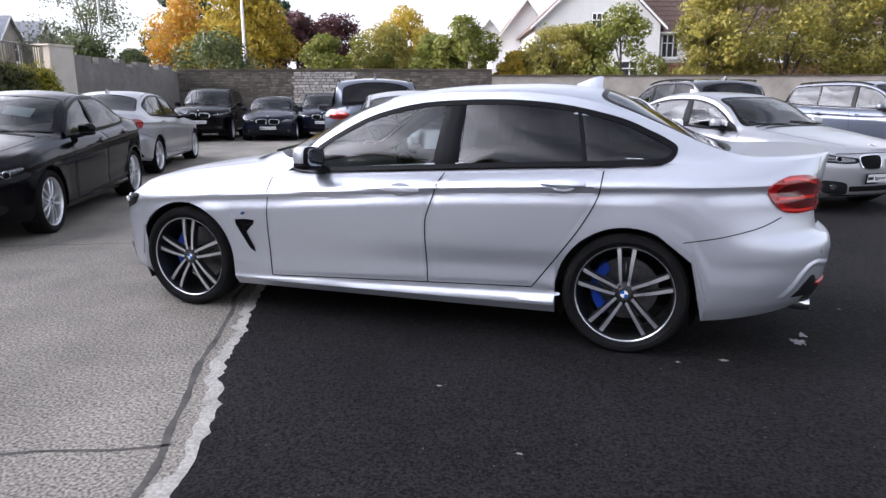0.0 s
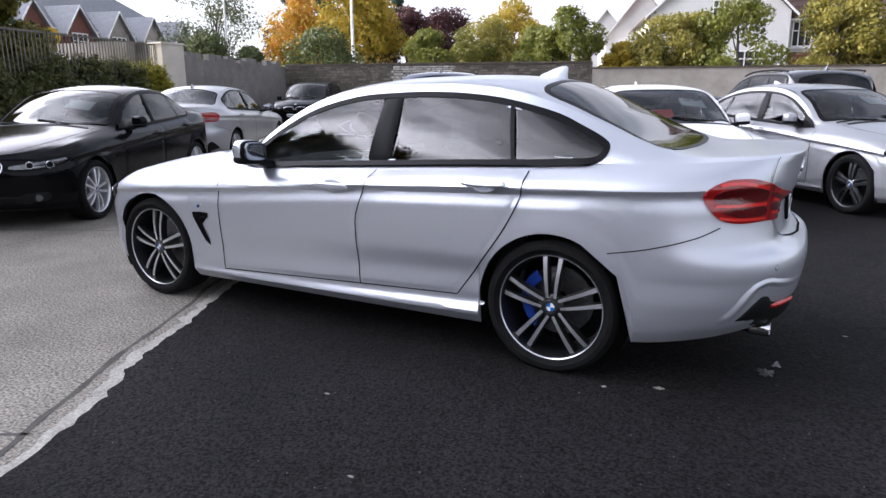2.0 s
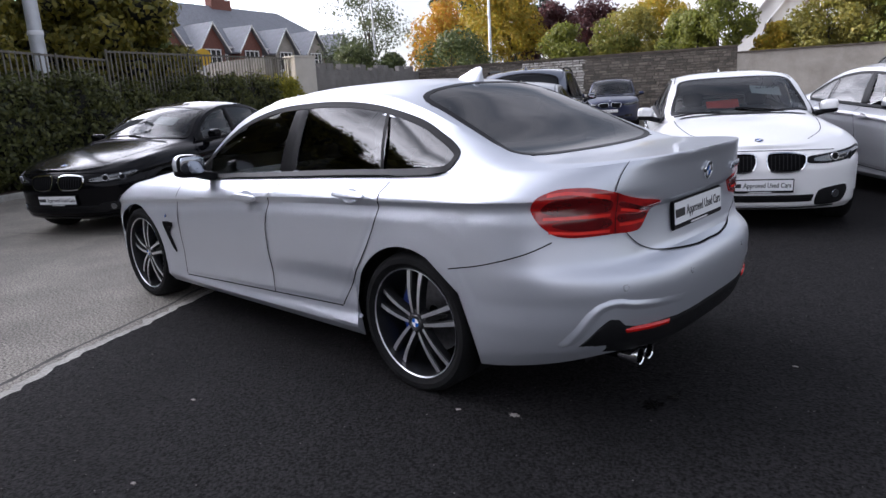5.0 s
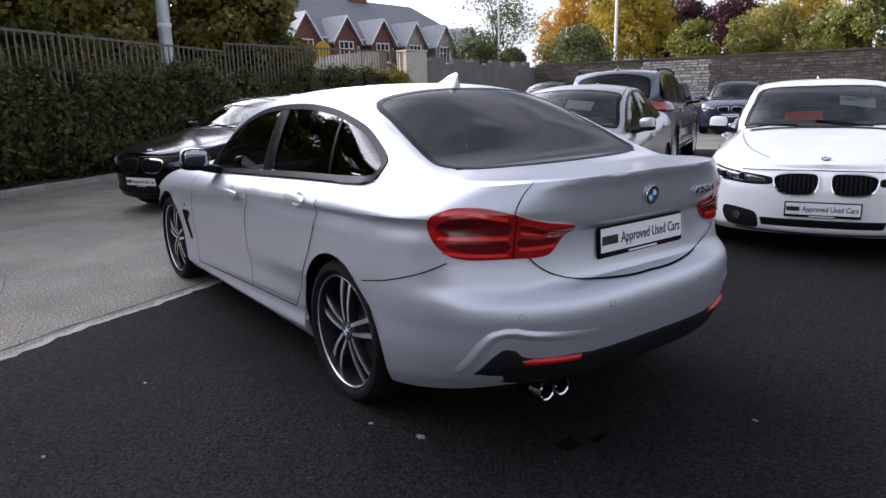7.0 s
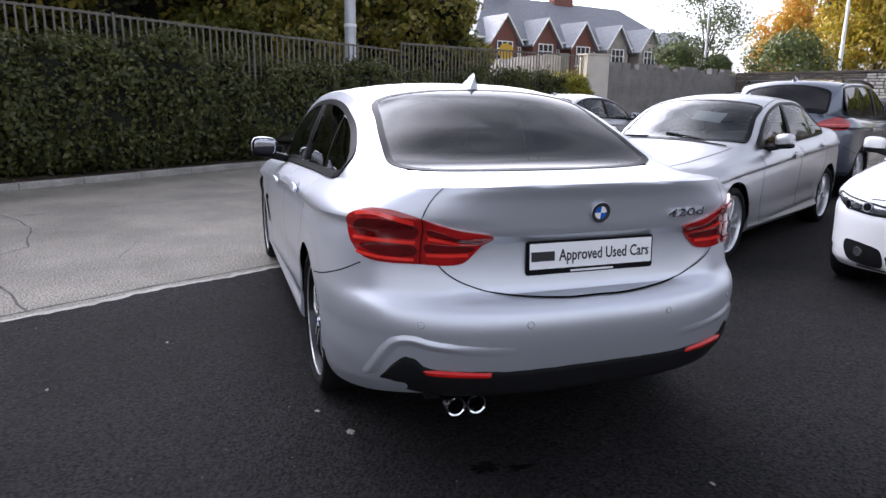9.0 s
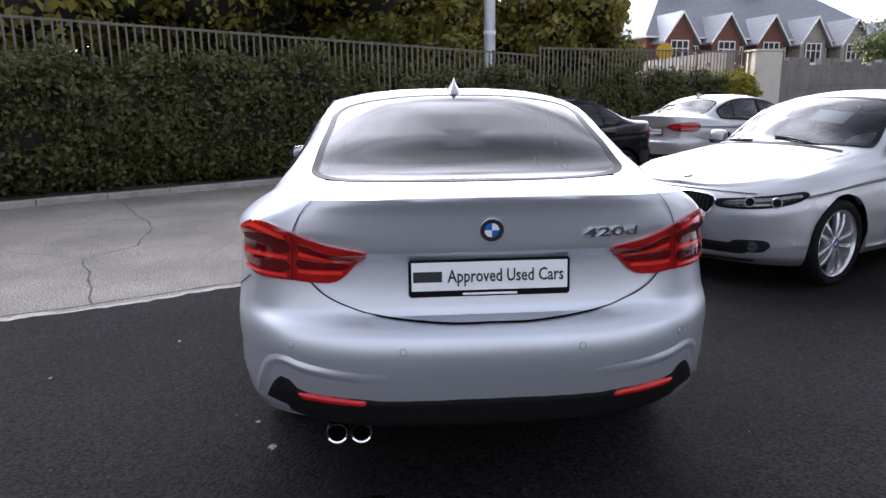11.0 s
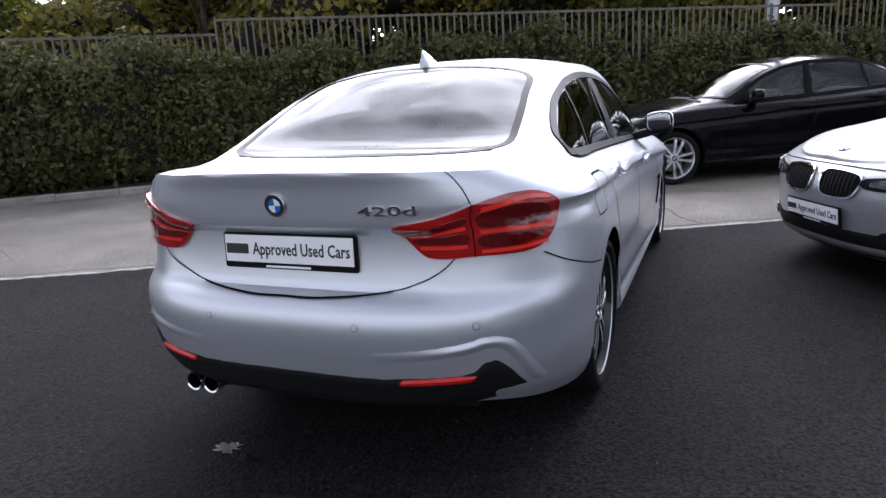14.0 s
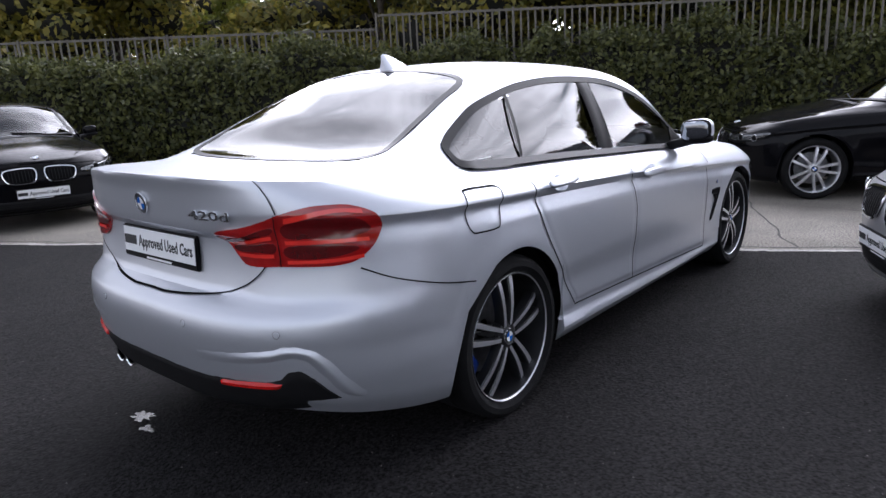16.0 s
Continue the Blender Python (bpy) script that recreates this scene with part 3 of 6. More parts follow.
def wheel_master(style, R, width):
    """A wheel with its outer face towards -y; built once per style."""
    rim = R * (0.79 if style == "five_double" else 0.765)
    w = width / 2
    root = part("wheel", lathe([(rim * 0.93, w), (rim * 0.90, 0.02), (rim * 0.955, -w + 0.03), (rim * 0.965, -w + 0.012), (rim * 1.0, -w + 0.004), (rim * 1.02, -w + 0.012), (rim * 1.0, -w + 0.03)], 48), ALLOY_DARK if style in ("five_double", "dark") else ALLOY, None)
    if style == "five_double":
        part("rim_lip", lathe([(rim * 0.972, -w + 0.014), (rim * 0.976, -w + 0.008), (rim * 0.990, -w + 0.005), (rim * 1.0, -w + 0.009)], 56), ALLOY, root)
    part("tyre", lathe([(rim * 0.97, w), (rim * 1.03, w - 0.004), (R * 0.93, w + 0.004), (R * 0.985, w - 0.012), (R, w - 0.035), (R * 1.001, 0.006), (R * 0.992, 0.004), (R * 0.992, -0.004), (R * 1.001, -0.006), (R, -w + 0.035), (R * 0.985, -w + 0.012), (R * 0.93, -w - 0.006), (R * 0.865, -w - 0.007), (R * 0.86, -w - 0.004), (rim * 1.03, -w + 0.003), (rim * 1.0, -w + 0.012)], 56), RUBBER, root)
    face = -w + 0.03
    if style == "five_double":
        for k in range(5):
            for s in (-1, 1):
                b = math.pi / 2 + 2 * math.pi * k / 5
                part("spoke", spoke(0.045, rim * 0.97, 0.0105, 0.0155, b, b, 0.045, face, s * 0.019, s * 0.041), [ALLOY, ALLOY_DARK], root, smooth=30)
            part("spoke_web", spoke(0.05, rim * 0.62, 0.02, 0.004, b, b, 0.02, face + 0.03), ALLOY_DARK, root)
    elif style == "multi":
        for k in range(10):
            b = math.pi / 2 + 2 * math.pi * k / 10
            part("spoke", spoke(0.04, rim * 0.96, 0.013, 0.015, b, b + (0.11 if k % 2 else -0.11), 0.035, face), [ALLOY, ALLOY], root, smooth=30)
    else:
        geo = []
        for k in range(5):
            for s in (-1, 1):
                b = math.pi / 2 + 2 * math.pi * k / 5
                geo.append(spoke(0.045, rim * 0.965, 0.018, 0.021, b + s * 0.22, b + s * 0.13, 0.04, face))
        part("spokes", join(*geo), [ALLOY_DARK, ALLOY_DARK] if style == "dark" else [ALLOY, ALLOY], root, smooth=30)
    part("hub", lathe([(0.0, face - 0.006), (0.042, face - 0.006), (0.062, face + 0.004), (0.07, face + 0.04)], 24), ALLOY_DARK if style == "five_double" else ALLOY, root)
    badge(root, Matrix.Translation((0, face - 0.006, 0)) @ pose(0, 0, 0, 90, 0, 0), 0.034)
    part("brake_disc", lathe([(0.05, 0.03), (R * 0.52, 0.03), (R * 0.52, 0.05), (0.05, 0.05)], 36), STEEL, root)
    for k in range(5):
        a = 2 * math.pi * k / 5 + 0.5
        part("wheel_bolt", moved(lathe([(0.0, face + 0.0), (0.008, face + 0.0), (0.008, face + 0.02)], 8), Matrix.Translation((0.055 * math.cos(a), 0, 0.055 * math.sin(a)))), STEEL, root)
    if style == "five_double":
        a = lathe([(R * 0.40, 0.0), (R * 0.55, 0.0), (R * 0.57, 0.012), (R * 0.57, 0.07)], 40)
        keep = [f for f in a[1] if sum(a[0][i][0] for i in f) / 4 < -R * 0.30]
        used = sorted({i for f in keep for i in f})
        to = {i: k for k, i in enumerate(used)}
        part("brake_caliper", ([a[0][i] for i in used], [tuple(to[i] for i in f) for f in keep]), CALIPER, root, "blue painted brake caliper")
    return root


WHEELS = {}


def put_wheel(style, R, width, parent, m):
    key = (style, R, width)
    if key not in WHEELS:
        WHEELS[key] = wheel_master(style, R, width)
        ob = WHEELS[key]
        ob.parent, ob.matrix_basis = parent, m
        return ob
    ob = copy_thing(WHEELS[key], m)
    ob.parent = parent
    return ob


# ---- three body styles ----
COUPE = Shape(
    1.405, 0.335, 0.372, [(-2.2, 0.885), (-1.5, 0.895), (-0.9, 0.895), (0.2, 0.898), (1.0, 0.905), (1.7, 0.918), (2.4, 0.918)],
    [(-2.2, 0.20), (-1.8, 0.185), (-1.0, 0.185), (1.03, 0.195), (1.78, 0.225), (2.1, 0.275), (2.3, 0.325), (2.43, 0.352)],
    [(-2.2, 0.30), (-1.0, 0.275), (1.02, 0.335), (1.8, 0.40), (2.43, 0.44)], 0.56,
    [(-2.2, 0.655), (-1.5, 0.735), (-0.77, 0.785), (0.37, 0.870), (1.2, 0.905), (2.0, 0.940), (2.43, 0.965)],
    [(-2.2, 0.74), (-2.0, 0.775), (-1.5, 0.85), (-1.0, 0.89), (-0.67, 0.905), (-0.15, 0.928), (0.34, 0.952), (0.83, 0.978), (1.23, 0.996), (1.57, 1.018), (2.0, 1.045), (2.43, 1.085)], 0.105,
    [(0.2, 2.37), (0.33, 2.425), (0.45, 2.457), (0.58, 2.475), (0.635, 2.465), (0.70, 2.405), (0.85, 2.388), (0.95, 2.398), (1.03, 2.410), (1.085, 2.425), (1.12, 2.425)],
    [(0.18, -2.08), (0.25, -2.17), (0.40, -2.20), (0.55, -2.21), (0.65, -2.19), (0.74, -2.13), (0.80, -2.06)],
    [(-2.2, 0.75), (-2.05, 0.80), (-1.6, 0.905), (-1.1, 0.985), (-0.95, 1.02), (-0.55, 1.217), (-0.25, 1.340), (0.0, 1.405), (0.45, 1.447), (0.8, 1.453), (1.1, 1.432), (1.22, 1.408), (1.55, 1.250), (1.87, 1.085), (2.1, 1.068), (2.3, 1.077), (2.43, 1.0855)],
    [(-2.2, 0.745), (-1.5, 0.872), (-1.0, 0.935), (-0.75, 0.955), (-0.67, 0.97), (-0.49, 1.10), (-0.355, 1.192), (-0.185, 1.282), (0.0, 1.343), (0.2, 1.381), (0.375, 1.396), (0.7, 1.398), (0.9, 1.386), (1.1, 1.358), (1.325, 1.298), (1.5, 1.233), (1.62, 1.185), (1.8, 1.112), (2.0, 1.066), (2.43, 1.0853)],
    [(-2.2, 0.55), (-1.5, 0.68), (-0.9, 0.735), (-0.67, 0.727), (-0.35, 0.68), (0.0, 0.635), (0.4, 0.605), (0.9, 0.605), (1.3, 0.625), (1.6, 0.65), (1.86, 0.665), (2.1, 0.65), (2.43, 0.60)], n_rear=3.1, recess=0.03, crown=3.0, flare=0.022)

SEDAN = Shape(
    1.405, 0.325, 0.362, [(-2.2, 0.875), (-1.5, 0.885), (-0.9, 0.89), (0.2, 0.895), (1.0, 0.895), (1.7, 0.885), (2.4, 0.87)],
    [(-2.2, 0.19), (-1.8, 0.19), (-1.0, 0.20), (1.03, 0.21), (1.78, 0.25), (2.1, 0.29), (2.43, 0.32)],
    [(-2.2, 0.30), (-1.0, 0.29), (1.02, 0.33), (1.8, 0.38), (2.43, 0.42)], 0.56,
    [(-2.2, 0.655), (-1.5, 0.745), (-0.77, 0.79), (0.37, 0.86), (1.2, 0.895), (2.0, 0.925), (2.43, 0.945)],
    [(-2.2, 0.74), (-2.0, 0.785), (-1.5, 0.865), (-1.0, 0.905), (-0.67, 0.92), (-0.15, 0.938), (0.34, 0.955), (0.83, 0.978), (1.23, 1.0), (1.57, 1.03), (2.0, 1.065), (2.38, 1.09)], 0.105,
    [(0.2, 2.24), (0.33, 2.30), (0.45, 2.36), (0.58, 2.39), (0.635, 2.385), (0.70, 2.34), (0.85, 2.33), (0.95, 2.34), (1.03, 2.35), (1.09, 2.36), (1.12, 2.36)],
    [(0.18, -2.08), (0.25, -2.18), (0.40, -2.21), (0.55, -2.22), (0.65, -2.20), (0.74, -2.14), (0.80, -2.06)],
    [(-2.2, 0.75), (-2.05, 0.80), (-1.6, 0.915), (-1.1, 1.0), (-0.95, 1.03), (-0.55, 1.225), (-0.25, 1.36), (0.0, 1.425), (0.45, 1.465), (0.8, 1.46), (1.1, 1.425), (1.25, 1.385), (1.55, 1.235), (1.82, 1.125), (2.1, 1.105), (2.36, 1.0905)],
    [(-2.2, 0.745), (-1.5, 0.882), (-1.0, 0.945), (-0.75, 0.965), (-0.67, 0.98), (-0.49, 1.10), (-0.355, 1.19), (-0.185, 1.28), (0.0, 1.34), (0.2, 1.38), (0.375, 1.398), (0.7, 1.40), (0.9, 1.385), (1.1, 1.345), (1.325, 1.26), (1.5, 1.18), (1.62, 1.135), (1.8, 1.09), (2.0, 1.082), (2.36, 1.0903)],
    [(-2.2, 0.55), (-1.5, 0.68), (-0.9, 0.735), (-0.67, 0.725), (-0.35, 0.665), (0.0, 0.615), (0.4, 0.585), (0.9, 0.585), (1.3, 0.60), (1.6, 0.63), (1.86, 0.66), (2.1, 0.68), (2.36, 0.62)], recess=0.03)

SUV = Shape(
    1.467, 0.375, 0.415, [(-2.35, 0.92), (-1.5, 0.94), (-0.9, 0.945), (0.2, 0.95), (1.0, 0.955), (1.7, 0.95), (2.45, 0.92)],
    [(-2.35, 0.27), (-1.8, 0.25), (-1.0, 0.27), (1.03, 0.28), (1.78, 0.33), (2.1, 0.36), (2.43, 0.38)],
    [(-2.35, 0.42), (-1.0, 0.40), (1.02, 0.42), (2.43, 0.50)], 0.72,
    [(-2.35, 0.84), (-1.5, 0.93), (-0.77, 0.97), (0.37, 1.0), (1.2, 1.02), (2.45, 1.06)],
    [(-2.35, 0.92), (-2.1, 0.98), (-1.5, 1.07), (-1.0, 1.09), (-0.6, 1.10), (0.34, 1.12), (1.23, 1.15), (1.9, 1.18), (2.45, 1.20)], 0.11,
    [(0.3, 2.30), (0.45, 2.37), (0.6, 2.42), (0.75, 2.43), (0.82, 2.42), (0.95, 2.40), (1.1, 2.39), (1.2, 2.37), (1.25, 2.36)],
    [(0.25, -2.25), (0.40, -2.36), (0.6, -2.38), (0.8, -2.38), (0.9, -2.35), (0.98, -2.26), (1.05, -2.2)],
    [(-2.35, 0.935), (-2.15, 1.02), (-1.6, 1.12), (-1.1, 1.17), (-0.95, 1.2), (-0.5, 1.48), (-0.2, 1.63), (0.1, 1.71), (0.6, 1.75), (1.2, 1.745), (1.75, 1.715), (2.0, 1.68), (2.08, 1.63), (2.24, 1.40), (2.33, 1.23), (2.37, 1.2005)],
    [(-2.35, 0.93), (-1.5, 1.085), (-1.0, 1.125), (-0.75, 1.145), (-0.62, 1.18), (-0.4, 1.36), (-0.15, 1.52), (0.1, 1.61), (0.4, 1.66), (0.9, 1.68), (1.5, 1.67), (1.9, 1.63), (2.05, 1.55), (2.2, 1.36), (2.3, 1.23), (2.37, 1.2003)],
    [(-2.35, 0.58), (-1.5, 0.74), (-0.9, 0.78), (-0.62, 0.78), (-0.2, 0.71), (0.2, 0.675), (0.9, 0.67), (1.7, 0.675), (2.05, 0.69), (2.37, 0.66)], recess=0.02, rec=(0.80, 0.86, 1.02, 1.07), hub=0.375)


def ell(sz, sy, sx, e=0.55, n=20, m=12):
    """A softened block (superellipsoid) of half sizes sx, sy, sz."""
    V, F = [], []
    f = lambda v: math.copysign(abs(v) ** e, v)
    for i in range(m + 1):
        p = -math.pi / 2 + math.pi * i / m
        for j in range(n):
            t = 2 * math.pi * j / n
            V.append((sx * f(math.cos(p)) * f(math.cos(t)), sy * f(math.cos(p)) * f(math.sin(t)), sz * f(math.sin(p))))
    for i in range(m):
        for j in range(n):
            F.append((i * n + j, i * n + (j + 1) % n, (i + 1) * n + (j + 1) % n, (i + 1) * n + j))
    return V, F


def place_plate(root, m, words=True, w=0.535):
    """A white show plate in a black frame, with its line of print; m looks along its +z."""
    fr = part("number_plate", moved(box(-w / 2, w / 2, -0.062, 0.062, -0.012, 0.006, 0.005), m), TRIM, root, "white show plate in a black frame")
    part("plate_face", moved(box(-w / 2 + 0.010, w / 2 - 0.010, -0.040, 0.054, 0.004, 0.0085, 0.001), m), PLATE_WHITE, fr)
    if words:
        part("print_bar", moved(box(-0.252, -0.158, -0.011, 0.024, 0.008, 0.0095), m), PLATE_INK, fr)
        lettering("plate_lettering", "Approved Used Cars", 0.060, m @ pose(0.053, 0.006, 0.0088), PLATE_INK, fr, 0.0008, width=0.385)
        part("small_print_bar", moved(box(-0.09, 0.09, -0.056, -0.049, 0.006, 0.0075), m), PLATE_WHITE, fr)
    else:
        part("print_bar", moved(box(-0.24, 0.24, -0.012, 0.022, 0.008, 0.0095), m), PLATE_INK, fr)
    return fr


def seat(parent, x, y, s=1.0, z=0.42):
    a = moved(ell(0.07, 0.24, 0.25), pose(x, y, z, 0, -4, 0))
    b = moved(ell(0.30, 0.235, 0.075), pose(x + 0.27 * s, y, z + 0.33, 0, 16, 0))
    c = moved(ell(0.085, 0.125, 0.05), pose(x + 0.38 * s, y, z + 0.70, 0, 12, 0))
    part("seat", join(a, b, c), SEAT, parent)


def along(S, pts, name, root, width=0.006, off=0.002, mat=None, per=8):
    return part(name, ribbon(S, pts, width, off, per), mat or SEAM, root)


def ridge(S, line, width, height):
    """A soft raised fold along a line on the surface, fading at its start."""
    L = []
    P = np.asarray(line, float)
    for i in range(len(P) - 1):
        a, b, c_, d = P[max(i - 1, 0)], P[i], P[i + 1], P[min(i + 2, len(P) - 1)]
        for t in np.linspace(0, 1, 8, endpoint=False):
            L.append((2 * t**3 - 3 * t**2 + 1) * b + (t**3 - 2 * t**2 + t) * 0.5 * (c_ - a) + (3 * t**2 - 2 * t**3) * c_ + (t**3 - t**2) * 0.5 * (d - b))
    L = np.array(L + [P[-1]])
    t = np.gradient(L, axis=0)
    t /= np.linalg.norm(t, axis=1, keepdims=True)
    nn = np.stack([-t[:, 1], t[:, 0]], -1)
    prof = ((-0.5, -0.002), (-0.25, 0.35), (-0.05, 0.95), (0.05, 1.0), (0.16, 0.75), (0.34, 0.2), (0.5, -0.002))
    fade = smoothstep(0, 0.35, np.linspace(0, 1, len(L)))
    V = []
    sgn = 1 if P[-1][0] > 0 else -1
    for u, h in prof:
        Q = L + nn * (u * width * sgn)
        V.append(lifted(S, Q[:, 0], Q[:, 1], h * height * fade + (-0.001 if h < 0 else 0.0005)))
    return oriented(np.concatenate(V), grid_faces(len(prof), len(L)))


def disc_geo(r, h, n=18):
    return lathe([(0.0, h), (r * 0.92, h), (r, h * 0.5), (r, 0.0)], n, "z")


def on(S, a, b, off=0.0):
    """A frame of reference on the surface: z outwards, x to the right as seen, y up."""
    A, B = np.array([float(a)]), np.array([float(b)])
    p = lifted(S, A, B, off)[0]
    n = Vector(lifted(S, A, B, 1.0)[0] - lifted(S, A, B, 0.0)[0]).normalized()
    x = Vector((0, 0, 1)).cross(n).normalized()
    y = n.cross(x)
    m = Matrix((x, y, n)).transposed().to_4x4()
    m.translation = Vector(p)
    return m


MASTERS = {}


def build_car(name, label, style, m, paint, wheels="five", rear_glass=None, hero=False, cards=(), plate_words=True, tyre_w=0.235, front=True, rear=True, group="parked cars"):
    """One parked car with its parts; cars of one body style share their meshes."""
    root = thing(name, m, label, "car", group)
    s = {"coupe": COUPE, "sedan": SEDAN, "suv": SUV}[style]
    rear_glass = rear_glass or GLASS_DARK
    if hero:
        body_parts(root, s, style, paint, rear_glass, True)
    elif style not in MASTERS:
        body_parts(root, s, style, paint, rear_glass, False)
        MASTERS[style] = (list(root.children_recursive), paint, rear_glass, root)
    else:
        obs, old, old_glass, first = MASTERS[style]
        made = {first: root}
        for o in obs:
            c = made[o] = o.copy()
            scene.collection.objects.link(c)
            c.parent, c.matrix_basis = made[o.parent], o.matrix_basis
            swap = {old: paint, old_glass: rear_glass}.get(o.data.materials[0])
            if old_glass is GLASS and not o.name.startswith(("rear_side", "quarter", "rear_window")) and o.data.materials[0] is GLASS:
                swap = None
            if swap and swap is not o.data.materials[0]:
                c.material_slots[0].link = "OBJECT"
                c.material_slots[0].material = swap
    wy = float(s.plan(0.0)) - 0.02
    for side in (-1, 1):
        for c in (-s.axle, s.axle):
            put_wheel(wheels, s.wheel_r, tyre_w, root, pose(c, side * (wy - tyre_w / 2 + (0.012 if hero and c > 0 else 0.0)), s.wheel_r) @ (Matrix.Identity(4) if side < 0 else pose(0, 0, 0, 0, 0, 180)))
    for c in cards:
        p = [tuple(lifted(s.top, np.array([a]), np.array([b]), -0.012)[0]) for a, b in c[1]]
        part("price_card" if c[0] is CARD else "folder", (p + [(x + 0.004, y, z) for x, y, z in p], [(0, 1, 2, 3), (4, 7, 6, 5)]), c[0], root, c[2], smooth=0)
        if len(c) > 3:
            a0, b0 = c[1][0][0] + 0.125, (c[1][0][1] + c[1][1][1]) / 2
            lettering("price_lettering", c[3], 0.05, on(s.top, a0, b0, -0.009), PLATE_INK, root, 0.0005, width=0.2)
    return root


def body_parts(root, s, style, paint, rear_glass, hero):
    """Shell, glass, doors, lamps and trim of one car, laid on its surface."""
    suv = style == "suv"
    plate_words = front = rear = True
    L, Rr = s.side(-1), s.side(1)
    # windows
    if style == "coupe":
        dlo = [(-0.63, 0.932), (-0.47, 1.062), (-0.34, 1.145), (-0.17, 1.232), (0.0, 1.288), (0.2, 1.327), (0.45, 1.343), (0.68, 1.345), (0.88, 1.333), (1.08, 1.306), (1.325, 1.247), (1.477, 1.184), (1.58, 1.134), (1.615, 1.098), (1.57, 1.043), (1.4, 1.026), (1.228, 1.016), (0.831, 0.999), (0.34, 0.973), (-0.155, 0.948)]
        p1, p2, p3 = (0.275, 0.335), (0.435, 0.455), (1.16, 1.10)
    elif style == "sedan":
        xs = np.linspace(-0.60, 1.40, 15)
        dlo = [(x, float(s.cz(x)) - 0.028) for x in xs] + [(1.47, 1.12), (1.42, 1.045)] + [(x, float(s.belt(x)) + 0.026) for x in np.linspace(1.2, -0.55, 6)]
        p1, p2, p3 = (0.25, 0.29), (0.36, 0.38), (1.08, 1.03)
    else:
        xs = np.linspace(-0.52, 1.95, 15)
        dlo = [(x, float(s.cz(x)) - 0.035) for x in xs] + [(2.03, 1.38), (1.98, 1.24)] + [(x, float(s.belt(x)) + 0.03) for x in np.linspace(1.7, -0.5, 7)]
        p1, p2, p3 = (0.28, 0.31), (0.40, 0.42), (1.22, 1.24)
    D = rounded(dlo, 4)
    if style == "coupe":
        ws = [(-1.0, 0.0), (-0.94, 0.35), (-0.76, 0.62), (-0.62, 0.665), (-0.35, 0.60), (-0.10, 0.545), (-0.135, 0.3), (-0.15, 0.0)]
        bgl = [(1.195, 0.0), (1.205, 0.3), (1.23, 0.535), (1.45, 0.585), (1.68, 0.615), (1.82, 0.612), (1.885, 0.48), (1.915, 0.2), (1.92, 0.0)]
    elif style == "sedan":
        ws = [(-1.0, 0.0), (-0.94, 0.35), (-0.76, 0.62), (-0.62, 0.665), (-0.35, 0.605), (-0.08, 0.56), (-0.115, 0.3), (-0.13, 0.0)]
        bgl = [(1.23, 0.0), (1.24, 0.3), (1.27, 0.51), (1.45, 0.56), (1.62, 0.60), (1.72, 0.59), (1.77, 0.42), (1.79, 0.2), (1.795, 0.0)]
    else:
        ws = [(-0.97, 0.0), (-0.92, 0.35), (-0.75, 0.66), (-0.60, 0.72), (-0.35, 0.675), (0.02, 0.60), (-0.03, 0.3), (-0.05, 0.0)]
        bgl = [(2.07, 0.0), (2.075, 0.3), (2.09, 0.55), (2.16, 0.60), (2.25, 0.61), (2.29, 0.58), (2.30, 0.3), (2.305, 0.0)]
    full = lambda h: h + [(x, -y) for x, y in h[-2:0:-1]]
    WS, BG = rounded(full(ws), 4), rounded(full(bgl), 4)
    part("body", s.body([shrink(D, 0.014)], [shrink(WS, 0.012), shrink(BG, 0.012)]), paint, root, smooth=28)
    zt = lambda x: np.interp(x, *np.array(sorted((a, b) for a, b in dlo[:14])).T)
    zb = lambda x: float(s.belt(x)) + (0.021 if style == "coupe" else 0.028)
    for S in (L, Rr):
        part("window_trim", band(S, D, 0.010, 0.018, 0.005), TRIM, root)
        A = [(x, zt(x)) for x in np.linspace(dlo[0][0] + 0.01, p1[1], 9)] + [(x, zb(x)) for x in np.linspace(p1[0], dlo[0][0] + 0.02, 7)]
        B = [(x, zt(x)) for x in np.linspace(p2[1], p3[1], 7)] + [(x, zb(x)) for x in np.linspace(p3[0], p2[0], 7)]
        part("front_side_window", patch(S, np.array(A), 0.001, 0.003, rings=(1, 0.9, 0.7, 0.45, 0.2)), GLASS, root, "clear side window glass")
        part("rear_side_window", patch(S, np.array(B), 0.001, 0.003, rings=(1, 0.9, 0.7, 0.45, 0.2)), rear_glass, root, "dark tinted side window glass" if rear_glass is GLASS_DARK else "")
        C = [(p3[1] + 0.004, zt(p3[1]))] + [tuple(q) for q in D if q[0] > max(p3) + 0.015] + [(p3[0] + 0.004, zb(p3[0]))]
        part("quarter_window", patch(S, np.array(C), 0.001, 0.003, rings=(1, 0.9, 0.7, 0.45, 0.2)), rear_glass, root)
        part("door_pillar", panel(S, lambda v: p1[0] + (p1[1] - p1[0]) * v, lambda v: p2[0] + (p2[1] - p2[0]) * v, lambda x: s.belt(x) + 0.014, lambda x: zt(x) + 0.004, 0.004, 6, 14), TRIM, root)
        part("window_bar", ribbon(S, [(p3[0], zb(p3[0]) - 0.004), (p3[1], zt(p3[1]) + 0.004)], 0.022, 0.004), TRIM, root)
    part("windscreen_frame", band(s.top, WS, 0.012, 0.030, 0.003), TRIM, root)
    part("windscreen", patch(s.top, WS, 0.0015, 0.003), GLASS, root, "clear windscreen glass")
